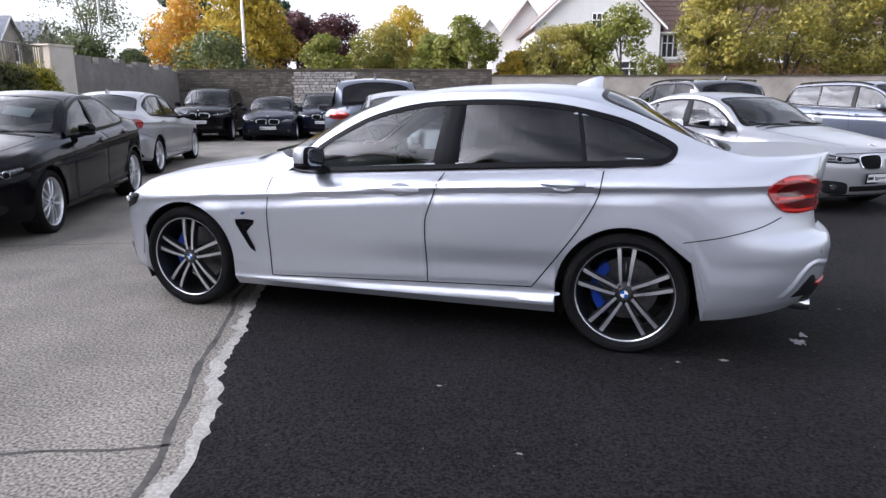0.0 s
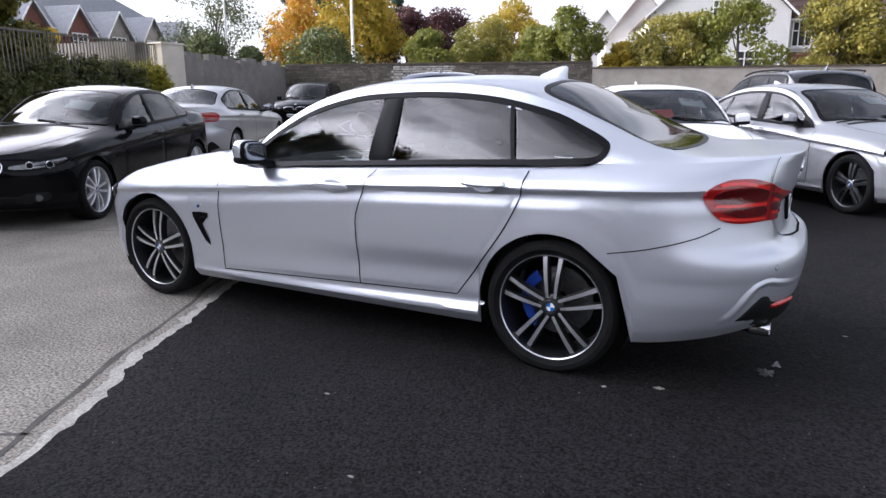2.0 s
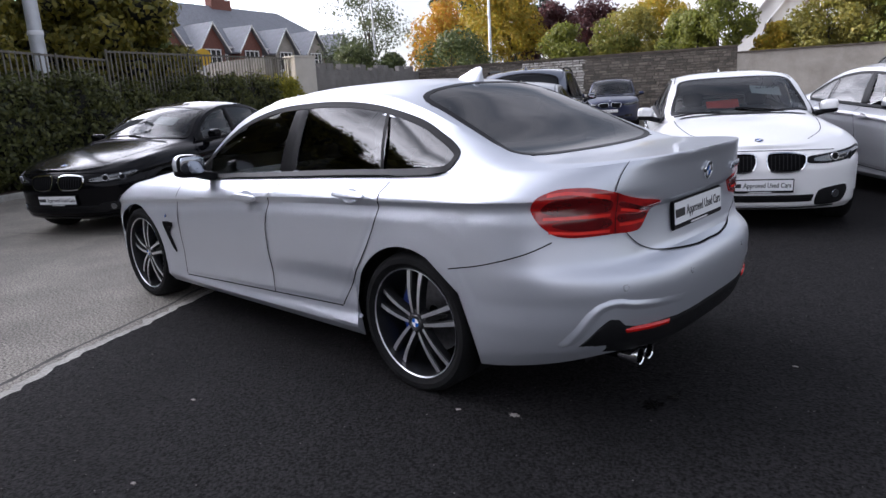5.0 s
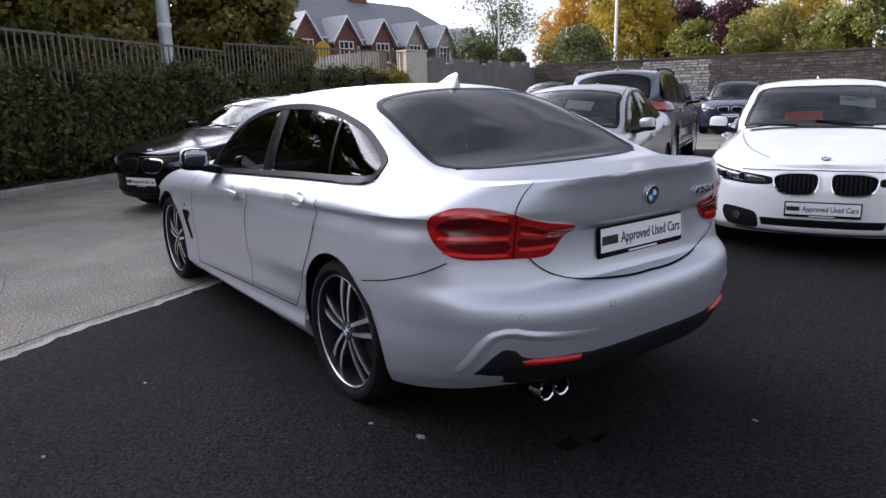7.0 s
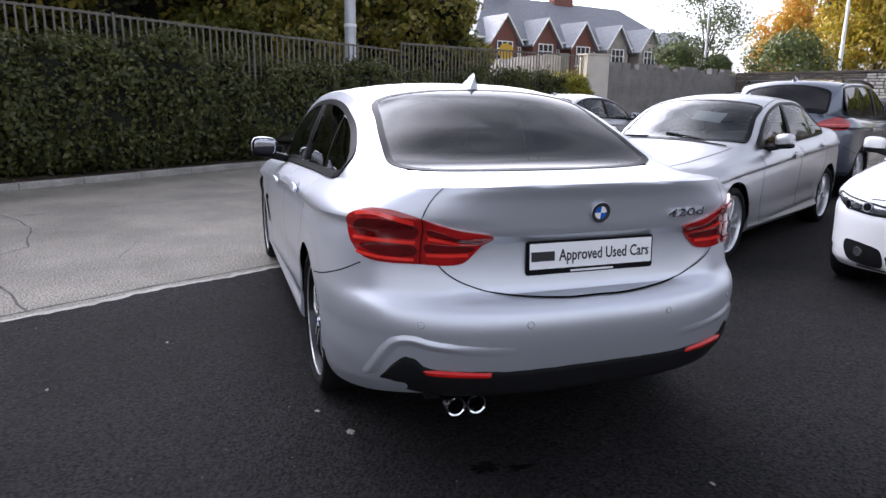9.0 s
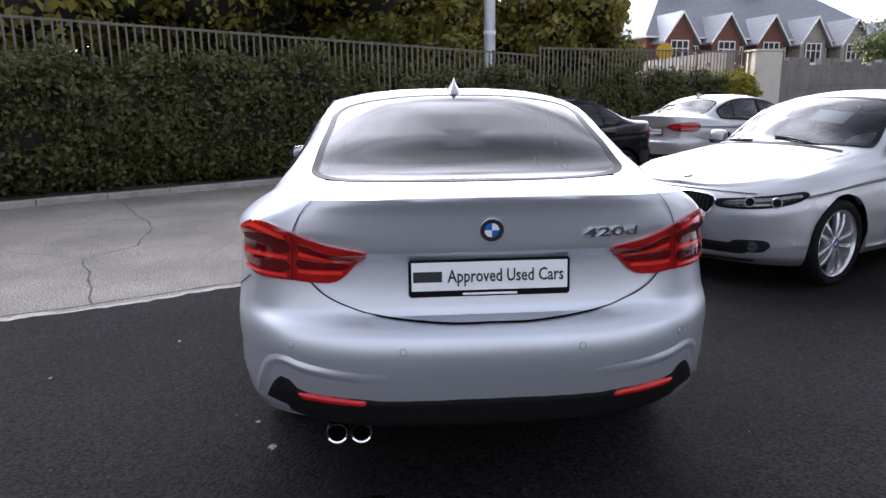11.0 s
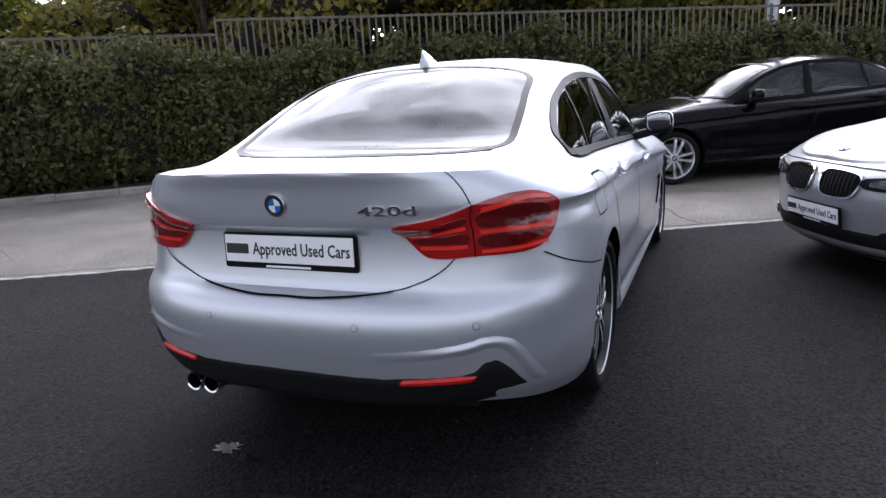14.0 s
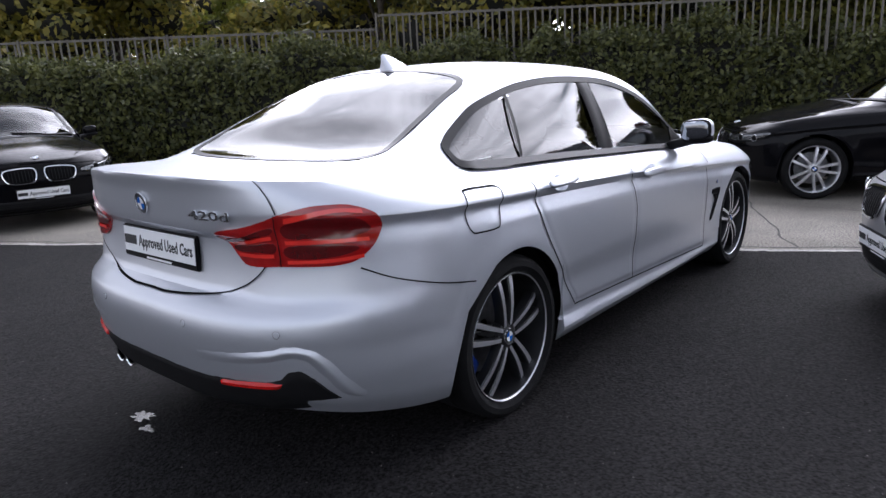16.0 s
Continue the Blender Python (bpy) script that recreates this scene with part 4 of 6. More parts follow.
    part("rear_window_frame", band(s.top, BG, 0.008, 0.022, 0.003), TRIM, root)
    part("rear_window", patch(s.top, BG, 0.0015, 0.003), rear_glass, root, "tinted rear window glass" if rear_glass is GLASS_DARK else "")
    # underside and cabin
    k = s.hub - 0.335
    lo = 0.20 + 0.9 * k + (0.06 if suv else 0)
    part("underbody", join(box(-1.98, 2.12, -0.56, 0.56, lo, 0.5 + k), box(-1.02, 1.02, -0.82, 0.82, lo, 0.42 + k), box(1.80, 2.18, -0.66, 0.66, lo + 0.10, 0.55), box(-1.99, -1.80, -0.58, 0.58, lo, 0.5)), PLASTIC, root, smooth=0)
    for sy in (-1, 1):
        for c in (-s.axle, s.axle):
            g = lathe([(s.arch_r + 0.012, 0.50), (s.arch_r + 0.012, 0.845)], 40)
            keep = [f for f in g[1] if sum(g[0][i][2] for i in f) / 4 > -0.17]
            part("wheel_arch_liner", moved((g[0], keep), pose(c, 0, s.hub) @ Matrix.Diagonal((1, sy, 1, 1))), PLASTIC, root)
    dz = 0.16 if suv else 0.0
    part("dashboard", moved(ell(0.13, 0.68, 0.24, 0.6), pose(-0.62, 0, 0.80 + dz)), CABIN, root)
    part("steering_wheel", moved(lathe([(0.17, -0.014), (0.185, 0), (0.17, 0.014), (0.155, 0), (0.17, -0.014)], 24, "x"), pose(-0.30, 0.36, 0.83 + dz, 0, -24, 0)), SEAT, root)
    for y in (-0.36, 0.36):
        seat(root, 0.12, y, 1.0, 0.42 + dz)
    part("rear_bench", join(moved(ell(0.08, 0.60, 0.24), pose(0.92, 0, 0.46 + dz)), moved(ell(0.30, 0.60, 0.09), pose(1.20, 0, 0.74 + dz, 0, 22, 0))), SEAT, root)
    part("parcel_shelf", box(1.28, 1.62, -0.58, 0.58, 0.90 + dz, 0.93 + dz), CABIN, root)
    part("cabin_floor", box(-0.9, 1.3, -0.70, 0.70, 0.34 + dz, 0.37 + dz), CABIN, root)
    part("headliner", panel(s.top, lambda v: 0.0, lambda v: 1.15, lambda x: -s.cy(x) * 0.94, lambda x: s.cy(x) * 0.94, -0.05, 12, 10), HEADLINER, root)
    for y in (-0.69, 0.69):
        part("door_card", box(-0.7, 1.2, y - 0.02, y + 0.02, 0.35 + dz, 0.88 + dz), CABIN, root)
    # doors and shut lines
    if suv:
        fd, sp, rd = [(-0.72, 1.08), (-0.74, 0.7), (-0.72, 0.44)], [(0.36, 1.12), (0.30, 0.8), (0.30, 0.45)], [(1.25, 1.14), (1.22, 1.0), (1.05, 0.72), (0.92, 0.46)]
        zlo = lambda x: 0.445 + 0.01 * x
    else:
        fd, sp, rd = [(-0.755, 0.885), (-0.768, 0.6), (-0.755, 0.272)], [(0.37, 0.945), (0.305, 0.76), (0.28, 0.67), (0.283, 0.48), (0.292, 0.315)], [(1.262, 0.985), (1.245, 0.86), (1.165, 0.70), (1.04, 0.52), (0.91, 0.343)]
        zlo = lambda x: 0.3 + 0.042 * x
    at = lambda line: knots(*sorted((z, x) for x, z in line))
    fx, sx, rx = at(fd), at(sp), at(rd)
    zr = lambda v, top: zlo(0.3) + (top - zlo(0.3)) * v
    for S in (L, Rr):
        part("front_door", panel(S, lambda v: float(fx(zr(v, fd[0][1]))) + 0.003, lambda v: float(sx(zr(v, sp[0][1]))) - 0.003, lambda x: zlo(x) + 0.004, lambda x: s.belt(x) - 0.002, 0.0022, 34, 40), paint, root, smooth=28)
        part("rear_door", panel(S, lambda v: float(sx(zr(v, sp[0][1]))) + 0.003, lambda v: float(rx(zr(v, rd[0][1]))) - 0.003, lambda x: zlo(x) + 0.004, lambda x: s.belt(x) - 0.002, 0.0022, 30, 40), paint, root, smooth=28)
        for ln, nm in ((fd, "door_gap"), (sp, "door_gap"), (rd, "door_gap")):
            along(S, ln, nm, root, 0.007, 0.0028)
        along(S, [(fd[-1][0], zlo(fd[-1][0])), (0.1, zlo(0.1)), (rd[-1][0], zlo(rd[-1][0]))], "sill_gap", root, 0.006, 0.0028)
        for hx, hz in ((0.134, 0.857), (1.062, 0.916)) if not suv else ((0.13, 0.99), (1.05, 1.01)):
            f = on(S, hx, hz)
            part("handle_recess", moved(lathe([(0.0, 0.0032), (0.030, 0.0034), (0.040, 0.0062), (0.046, 0.003)], 24, "z"), f @ Matrix.Diagonal((1.45, 0.9, 1, 1))), paint, root)
            part("door_handle", moved(ell(0.012, 0.0195, 0.122, 0.6), f @ Matrix.Translation((0, -0.003, 0.027))), paint, root, "body-coloured pull handle")
        # mirror
        side = -1 if S is L else 1
        mz, mxx, my = (1.026, -0.44, 0.940) if not suv else (1.18, -0.42, 1.02)
        mir = part("door_mirror", moved(ell(0.064, 0.088, 0.058, 0.66, 28, 18), pose(mxx, side * my, mz, side * 4, 0, side * 12)), paint, root)
        part("mirror_base", moved(ell(0.028, 0.085, 0.05, 0.6), pose(mxx + 0.01, side * (my - 0.10), mz - 0.075, side * 14, 0, 0)), PLASTIC, mir)
        part("mirror_glass", moved(ell(0.052, 0.075, 0.006, 0.55), pose(mxx + 0.060, side * my, mz, side * 4, 0, side * 12)), MIRROR, mir)
        part("mirror_frame", moved(ell(0.0615, 0.086, 0.026, 0.64, 24, 14), pose(mxx + 0.034, side * my, mz, side * 4, 0, side * 12)), TRIM, mir)
        part("mirror_foot", moved(ell(0.030, 0.088, 0.058, 0.64), pose(mxx, side * my, mz - 0.050, side * 4, 0, side * 12)), TRIM, mir)
        part("window_corner", patch(S, np.array([(dlo[0][0] - 0.05, zb(-0.6) - 0.006), (dlo[0][0] + 0.16, zt(dlo[0][0] + 0.13)), (dlo[0][0] + 0.17, zb(-0.45) - 0.004)]), 0.006, 0.006), TRIM, root)
    # bonnet
    along(s.top, [(-0.98, -0.66), (-1.3, -0.64), (-1.7, -0.56), (-2.0, -0.40)], "bonnet_gap", root, 0.007, 0.002)
    along(s.top, [(-0.98, 0.66), (-1.3, 0.64), (-1.7, 0.56), (-2.0, 0.40)], "bonnet_gap", root, 0.007, 0.002)
    for y in (-0.30, 0.30):
        part("wiper", tube([tuple(lifted(s.top, np.array([-0.97 + 0.10 * t]), np.array([y + 0.45 * t - 0.1]), 0.012)[0]) for t in (0, 0.5, 1)], 0.008, 6), PLASTIC, root)
    along(s.top, [(-0.985, -0.60), (-1.02, -0.3), (-1.03, 0.0), (-1.02, 0.3), (-0.985, 0.60)], "scuttle", root, 0.05, 0.003, PLASTIC)
    # roof fin and gutter lines
    fx0 = 1.04 if not suv else 1.75
    rt = float(s.centre(fx0))
    fin = []
    for t, h, w in ((0, 0.010, 0.010), (0.2, 0.026, 0.030), (0.45, 0.046, 0.038), (0.7, 0.063, 0.038), (0.92, 0.074, 0.032), (1.0, 0.066, 0.022)):
        x = fx0 - 0.04 + 0.16 * t
        b = float(s.centre(x))
        fin.append([(x, -w, b - 0.004), (x + 0.0, -w * 0.34, b + h * 0.55), (x + 0.006, 0, b + h), (x, w * 0.34, b + h * 0.55), (x, w, b - 0.004)])
    part("roof_aerial", oriented(np.array(fin).reshape(-1, 3), grid_faces(6, 5) + [(25, 26, 27, 28, 29)]), paint, root, "shark-fin roof aerial")
    for y in (-1, 1):
        xs = np.linspace(-0.1, 1.2 if not suv else 2.0, 14)
        part("roof_gutter", ribbon(s.top, [(x, y * (float(s.cy(x)) - 0.03)) for x in xs], 0.008, 0.0015, 3), SEAM if not hero else paint, root)
        if suv:
            part("roof_rail", tube([(x, y * (float(s.cy(x)) - 0.02), float(s.cz(x)) + 0.045) for x in np.linspace(0.05, 1.85, 10)], 0.018, 8), TRIM, root)
    # tail
    dzr = 0.21 if suv else 0.0
    if rear:
        for sg in (-1, 1):
            C = s.corner(sg)
            if style == "coupe":
                o = [(26.5, 0.915), (29, 0.957), (35, 0.985), (45, 0.988), (55, 0.966), (64, 0.930), (73.5, 0.906), (72.5, 0.875), (67, 0.803), (55, 0.803), (42, 0.800), (35, 0.812), (29.5, 0.86)]
            elif suv:
                o = [(24, 1.10), (30, 1.17), (42, 1.175), (56, 1.14), (66, 1.08), (66, 1.02), (55, 1.00), (40, 1.0), (30, 1.02)]
            else:
                o = [(27, 0.91), (30, 0.965), (38, 0.985), (55, 0.975), (68, 0.94), (72, 0.90), (68, 0.845), (55, 0.825), (38, 0.82), (30, 0.84)]
            lamp = part("tail_lamp", patch(C, rounded(o, 5, 0.25), 0.010, 0.014, 0.004), LAMP_RED, root, "red tail lamp")
            zc = sum(q[1] for q in o) / len(o)
            if hero or style == "coupe":
                part("lamp_inner", patch(C, rounded([(30, 0.905), (33, 0.945), (45, 0.955), (53, 0.94), (53, 0.895), (45, 0.89), (37, 0.885)], 4), 0.0145, 0.004), LAMP_DEEP, lamp)
                part("lamp_inner", patch(C, rounded([(34, 0.85), (40, 0.868), (53, 0.868), (53, 0.832), (42, 0.828)], 4), 0.0145, 0.004), LAMP_DEEP, lamp)
                for ln in ([(31, 0.875), (38, 0.877), (53.5, 0.880)], [(33, 0.826), (42, 0.818), (53.5, 0.818)], [(57, 0.896), (63, 0.886), (71, 0.878)], [(57, 0.838), (62, 0.836), (68.5, 0.834)], [(32, 0.962), (40, 0.970), (53, 0.952)]):
                    part("light_bar", ribbon(C, ln, 0.012, 0.0165), LAMP_BAR, lamp)
                part("lamp_inner", patch(C, rounded([(57, 0.928), (64, 0.905), (71, 0.892), (71, 0.886), (63, 0.895), (57, 0.908)], 3), 0.0145, 0.004), LAMP_DEEP, lamp)
                part("lamp_inner", patch(C, rounded([(57, 0.878), (64, 0.870), (70, 0.862), (69, 0.845), (62, 0.847), (57, 0.848)], 3), 0.0145, 0.004), LAMP_DEEP, lamp)
            else:
                part("light_bar", ribbon(C, [(o[0][0] + 4, zc), (45, zc + 0.005), (64, zc)], 0.018, 0.016), LAMP_BAR, lamp)
                part("lamp_inner", ribbon(C, [(o[0][0] + 6, zc - 0.04), (45, zc - 0.04), (60, zc - 0.035)], 0.02, 0.0158), LAMP_DEEP, lamp)
            if style != "suv":
                along(C, [(55.3, 1.074), (55.3, 0.968)], "boot_gap", root, 0.35, 0.003, per=4)
                along(C, [(55.3, 0.968), (55.3, 0.803)], "lamp_gap", root, 0.28, 0.019, per=4)
        BK = s.back
        if not suv:
            along(BK, [(-0.585, 0.80), (-0.55, 0.765), (-0.48, 0.725), (-0.36, 0.69), (-0.15, 0.673), (0, 0.672), (0.15, 0.673), (0.36, 0.69), (0.48, 0.725), (0.55, 0.765), (0.585, 0.80)], "boot_gap", root, 0.0045, 0.004)
        place_plate(root, on(BK, 0, 0.812 + dzr, 0.006), plate_words)
        badge(root, on(BK, 0, 0.978 + dzr * 0.5, 0.003), 0.038)
        half = [(0.0, 0.430), (0.37, 0.428), (0.41, 0.432), (0.60, 0.440), (0.645, 0.452), (0.675, 0.480), (0.70, 0.486), (0.73, 0.462), (0.765, 0.395), (0.80, 0.315)]
        topf = knots(*([(-y, z) for y, z in half[:0:-1]] + half))
        part("rear_diffuser", panel(BK, lambda v: -0.798, lambda v: 0.798, lambda y: 0.312 - 0.006 * smoothstep(0.6, 0.77, np.abs(y)), lambda y: topf(y) + (0.05 if suv else 0), 0.004, 180, 9), PLASTIC, root, "black lower bumper valance", smooth=30)
        for sg in (-1, 1):
            part("bumper_reflector", panel(BK, lambda v: sg * (0.40 + 0.005 * v), lambda v: sg * (0.645 + 0.02 * v), lambda y: 0.397 + 0.03 * (np.abs(y) - 0.4), lambda y: 0.424 + 0.05 * (np.abs(y) - 0.4), 0.011, 12, 4), REFLECTOR, root, "red bumper reflector strip")
            along(s.side(sg), [(1.68, 0.645), (1.85, 0.68), (2.03, 0.735), (2.13, 0.785)], "bumper_gap", root, 0.005, 0.0022)
        for y, z in ((-0.522, 0.273), (-0.440, 0.271)) if hero else ((-0.5, 0.30),):
            ex = part("exhaust_pipe", moved(lathe([(0.030, 0.06), (0.031, 0.118), (0.036, 0.121), (0.038, 0.114), (0.037, 0.04), (0.030, 0.03)], 24, "x"), pose(2.235, y, z)), CHROME, root, "chrome exhaust tip")
            part("pipe", moved(lathe([(0.030, 0.045), (0.028, 0.03), (0.027, -0.45)], 16, "x"), pose(2.235, y, z)), SEAM, ex)
            part("exhaust_bore", moved(lathe([(0.0, 0.04), (0.0305, 0.04), (0.0305, 0.10)], 20, "x"), pose(2.235, y, z)), SEAM, ex)
        if hero:
            lettering("model_number", "420d", 0.043, on(BK, 0.395, 0.958, 0.004), CHROME, root, 0.003, width=0.19)
            for y in (-0.66, -0.29, 0.29, 0.66):
                f = on(BK, y, 0.60, 0.0)
                part("parking_sensor", moved(lathe([(0.0, 0.003), (0.009, 0.003), (0.0105, 0.0015), (0.0125, 0.0005)], 18, "z"), f), paint, root)
                part("sensor_ring", moved(lathe([(0.0112, 0.001), (0.0118, 0.0018), (0.0125, 0.001)], 18, "z"), f), SEAM, root)
            for sg in (-1, 1):
                part("bumper_crease", ridge(BK, [(sg * 0.34, 0.498), (sg * 0.50, 0.510), (sg * 0.62, 0.525), (sg * 0.69, 0.540), (sg * 0.74, 0.522), (sg * 0.778, 0.455), (sg * 0.812, 0.36)], 0.042, 0.006), paint, root)
            along(Rr, [(1.52, 0.965), (1.68, 0.972), (1.705, 0.955), (1.705, 0.86), (1.68, 0.822), (1.64, 0.815), (1.54, 0.812), (1.515, 0.83), (1.49, 0.93), (1.495, 0.955), (1.52, 0.965)], "fuel_flap_gap", root, 0.006, 0.002)
    # nose
    if front or hero:
        NS = s.nose
        dzf = 0.20 if suv else 0.0
        for sg in (-1, 1):
            K = rounded([(sg * 0.045, 0.665 + dzf), (sg * 0.09, 0.698 + dzf), (sg * 0.28, 0.692 + dzf), (sg * 0.355, 0.662 + dzf), (sg * 0.33, 0.575 + dzf), (sg * 0.25, 0.545 + dzf), (sg * 0.10, 0.548 + dzf), (sg * 0.055, 0.585 + dzf)], 5)
            gr = part("grille", patch(NS, K, 0.003, 0.006), SEAM, root, "kidney-shaped grille with chrome rim")
            part("grille_rim", band(NS, K, 0.007, 0.004, 0.014), CHROME, gr)
            for q in range(8):
                y = sg * (0.080 + 0.032 * q)
                part("grille_slat", ribbon(NS, [(y, 0.560 + dzf), (y, 0.684 + dzf)], 0.008, 0.010, 3), PLASTIC, gr)
            C = s.corner(sg, False)
            zh = dzf
            o = [(70, 0.665 + zh), (58, 0.685 + zh), (40, 0.71 + zh), (24, 0.735 + zh), (20, 0.715 + zh), (24, 0.665 + zh), (38, 0.625 + zh), (56, 0.605 + zh), (69, 0.612 + zh)]
            hd = part("headlamp", patch(C, rounded(o, 5, 0.3), 0.008, 0.012, 0.004), TRIM, root, "clear headlamp with ring reflectors")
            part("lamp_cover", patch(C, rounded([(66, 0.655 + zh), (56, 0.674 + zh), (40, 0.695 + zh), (27, 0.715 + zh), (25, 0.70 + zh), (38, 0.645 + zh), (56, 0.622 + zh), (66, 0.628 + zh)], 5, 0.3), 0.0125, 0.003, 0.002), LAMP_CLEAR, hd)
            for a in (38, 53):
                f = on(C, a, 0.66 + zh, 0.014)
                part("headlamp_ring", moved(lathe([(0.028, 0.0), (0.030, 0.008), (0.037, 0.008), (0.040, 0.0)], 22, "z"), f), LAMP_INNER, hd)
                part("headlamp_lens", moved(disc_geo(0.027, 0.006), f), TRIM, hd)
            fo = [(0.46, 0.245), (0.48, 0.37), (0.60, 0.40), (0.72, 0.405), (0.735, 0.34), (0.68, 0.255)] if style == "coupe" else [(0.47, 0.30 + dzf * 0.6), (0.50, 0.375 + dzf * 0.6), (0.68, 0.385 + dzf * 0.6), (0.71, 0.345 + dzf * 0.6), (0.66, 0.295 + dzf * 0.6)]
            fi = part("fog_recess", patch(NS, rounded([(sg * a, b) for a, b in fo], 4, 0.3), 0.004, 0.006), PLASTIC, root)
            fm = on(NS, sg * 0.62, 0.335 + dzf * 0.6, 0.006)
            part("fog_lamp", moved(disc_geo(0.038, 0.012), fm), LAMP_CLEAR, fi)
        iw, it = (0.60, 0.365) if style == "sedan" else (0.44, 0.345)
        part("lower_intake", panel(NS, lambda v: -iw - 0.03 * v, lambda v: iw + 0.03 * v, lambda y: 0 * y + 0.265 + dzf * 0.6, lambda y: 0 * y + it + dzf * 0.6, 0.004, 24, 6), PLASTIC, root)
        for q in range(3):
            part("intake_slat", ribbon(NS, [(-0.43, 0.285 + 0.02 * q + dzf * 0.6), (0, 0.285 + 0.02 * q + dzf * 0.6), (0.43, 0.285 + 0.02 * q + dzf * 0.6)], 0.006, 0.010), TRIM, root)
        along(NS, [(-0.62, 0.235 + dzf * 0.6), (-0.3, 0.225 + dzf * 0.6), (0, 0.222 + dzf * 0.6), (0.3, 0.225 + dzf * 0.6), (0.62, 0.235 + dzf * 0.6)], "chin_lip", root, 0.014, 0.008, PLASTIC)
        if not hero:
            place_plate(root, on(NS, 0, 0.425 + dzf, 0.012), plate_words)
            badge(root, on(s.top, float(s.front(0.7)) + 0.13, 0.0, 0.002), 0.038)
        along(NS, [(-0.60, 0.715 + dzf), (-0.3, 0.722 + dzf), (0, 0.724 + dzf), (0.3, 0.722 + dzf), (0.60, 0.715 + dzf)], "bonnet_gap", root, 0.006, 0.002)
    if hero:
        for S in (L, Rr):
            V = part("wing_vent", patch(S, np.array([(-1.0, 0.612), (-0.93, 0.618), (-0.868, 0.614), (-0.872, 0.592), (-0.945, 0.58), (-0.92, 0.52), (-0.878, 0.435), (-0.872, 0.415), (-0.905, 0.44), (-0.96, 0.53), (-0.992, 0.585)]), 0.004, 0.006, rings=(1, 0.95, 0.6, 0.3)), SEAM, root, "black air vent behind the front wheel")
            part("vent_rim", band(S, np.array([(-1.0, 0.612), (-0.93, 0.618), (-0.868, 0.614), (-0.872, 0.592), (-0.945, 0.58), (-0.92, 0.52), (-0.878, 0.435), (-0.872, 0.415), (-0.905, 0.44), (-0.96, 0.53), (-0.992, 0.585)]), 0.004, 0.001, 0.007), TRIM, V)
            for i, c in enumerate((BADGE_BLUE, PLATE_INK, CHROME)):
                part("wing_emblem", ribbon(S, [(-0.955 + 0.012 * i, 0.648), (-0.945 + 0.012 * i, 0.668)], 0.010, 0.003, 3), c, root)
            part("window_sticker", panel(S, lambda v: 1.35, lambda v: 1.475, lambda x: 0 * x + 1.046, lambda x: 0 * x + 1.058, 0.003, 6, 3), PLATE_WHITE, root, "small white print strip on the glass")
            along(S, [(1.03, 0.30), (1.0, 0.315), (0.3, 0.290), (-0.6, 0.255), (-0.97, 0.245)], "sill_edge", root, 0.010, 0.003, paint)


TURN_ROW = math.degrees(math.atan2(-0.893, 0.45)) - 180


# ---- the cars ----
def parked(x, y, away=False, turn=0.0):
    """Row direction of the lot; away: tail towards the open middle."""
    return pose(x, y, 0, 0, 0, TURN_ROW + (180 if away else 0) + turn)


hero_car = build_car("saloon_car", "silver four-door fastback car with dark rear windows on asphalt", "coupe", Matrix.Identity(4), SILVER, "five_double", hero=True)
card = lambda y, x=-0.55: (CARD, [(x - 0.02, y - 0.15), (x - 0.02, y + 0.15), (x + 0.16, y + 0.15), (x + 0.16, y - 0.15)], "white price card behind the windscreen")
build_car("saloon_car", "black four-door saloon with silver alloy wheels on concrete", "sedan", parked(-5.82, 1.64), BLACK_PAINT, "multi", GLASS, cards=[card(-0.25)])
build_car("saloon_car", "silver four-door saloon with a price card in its windscreen", "sedan", parked(-1.55, 3.85), SILVER_WARM, "multi", GLASS, cards=[card(-0.2)])
build_car("coupe_car", "white coupe with a red folder and price card in its windscreen", "coupe", parked(0.65, 5.2), WHITE_PAINT, "five", cards=[(*card(-0.30), "\u20ac37,950"), (CARD_RED, [(-0.84, 0.0), (-0.80, 0.32), (-0.67, 0.32), (-0.67, 0.0)], "red folder")])
build_car("coupe_car", "pale silver fastback car with dark wheels on asphalt", "coupe", parked(2.64, 6.46, False, 13), SILVER_WARM, "dark", cards=[card(-0.2)])
build_car("saloon_car", "large silver saloon with its tail to the yard", "sedan", parked(-8.9, 6.75, True) @ Matrix.Diagonal((1.09, 1.05, 1.03, 1)), SILVER_WARM, "five", GLASS)
build_car("suv_car", "slate grey sport utility car with dark rear window", "suv", parked(-4.4, 8.77, True), GREY_PAINT, "five")
build_car("suv_car", "charcoal sport utility car with dark rear window", "suv", parked(1.75, 11.6, True), DARKGREY_PAINT, "five")
build_car("suv_car", "blue-grey sport utility car near the rendered wall", "suv", parked(6.3, 13.0, False, 15), GREY_PAINT, "five")
build_car("suv_car", "black sport utility car parked against the wall", "suv", parked(-13.6, 15.6), BLACK_PAINT, "five")
build_car("saloon_car", "dark blue saloon parked against the stone wall", "sedan", parked(-11.6, 16.4), NAVY_PAINT, "five", GLASS)
build_car("suv_car", "bright blue utility car facing out from the stone wall", "suv", parked(-7.9, 18.3) @ Matrix.Diagonal((0.9, 0.95, 0.9, 1)), BLUE_PAINT, "five")
build_car("suv_car", "dark blue compact utility car by the stone wall", "suv", parked(-10.5, 18.0) @ Matrix.Diagonal((0.9, 0.95, 0.9, 1)), NAVY_PAINT, "five")
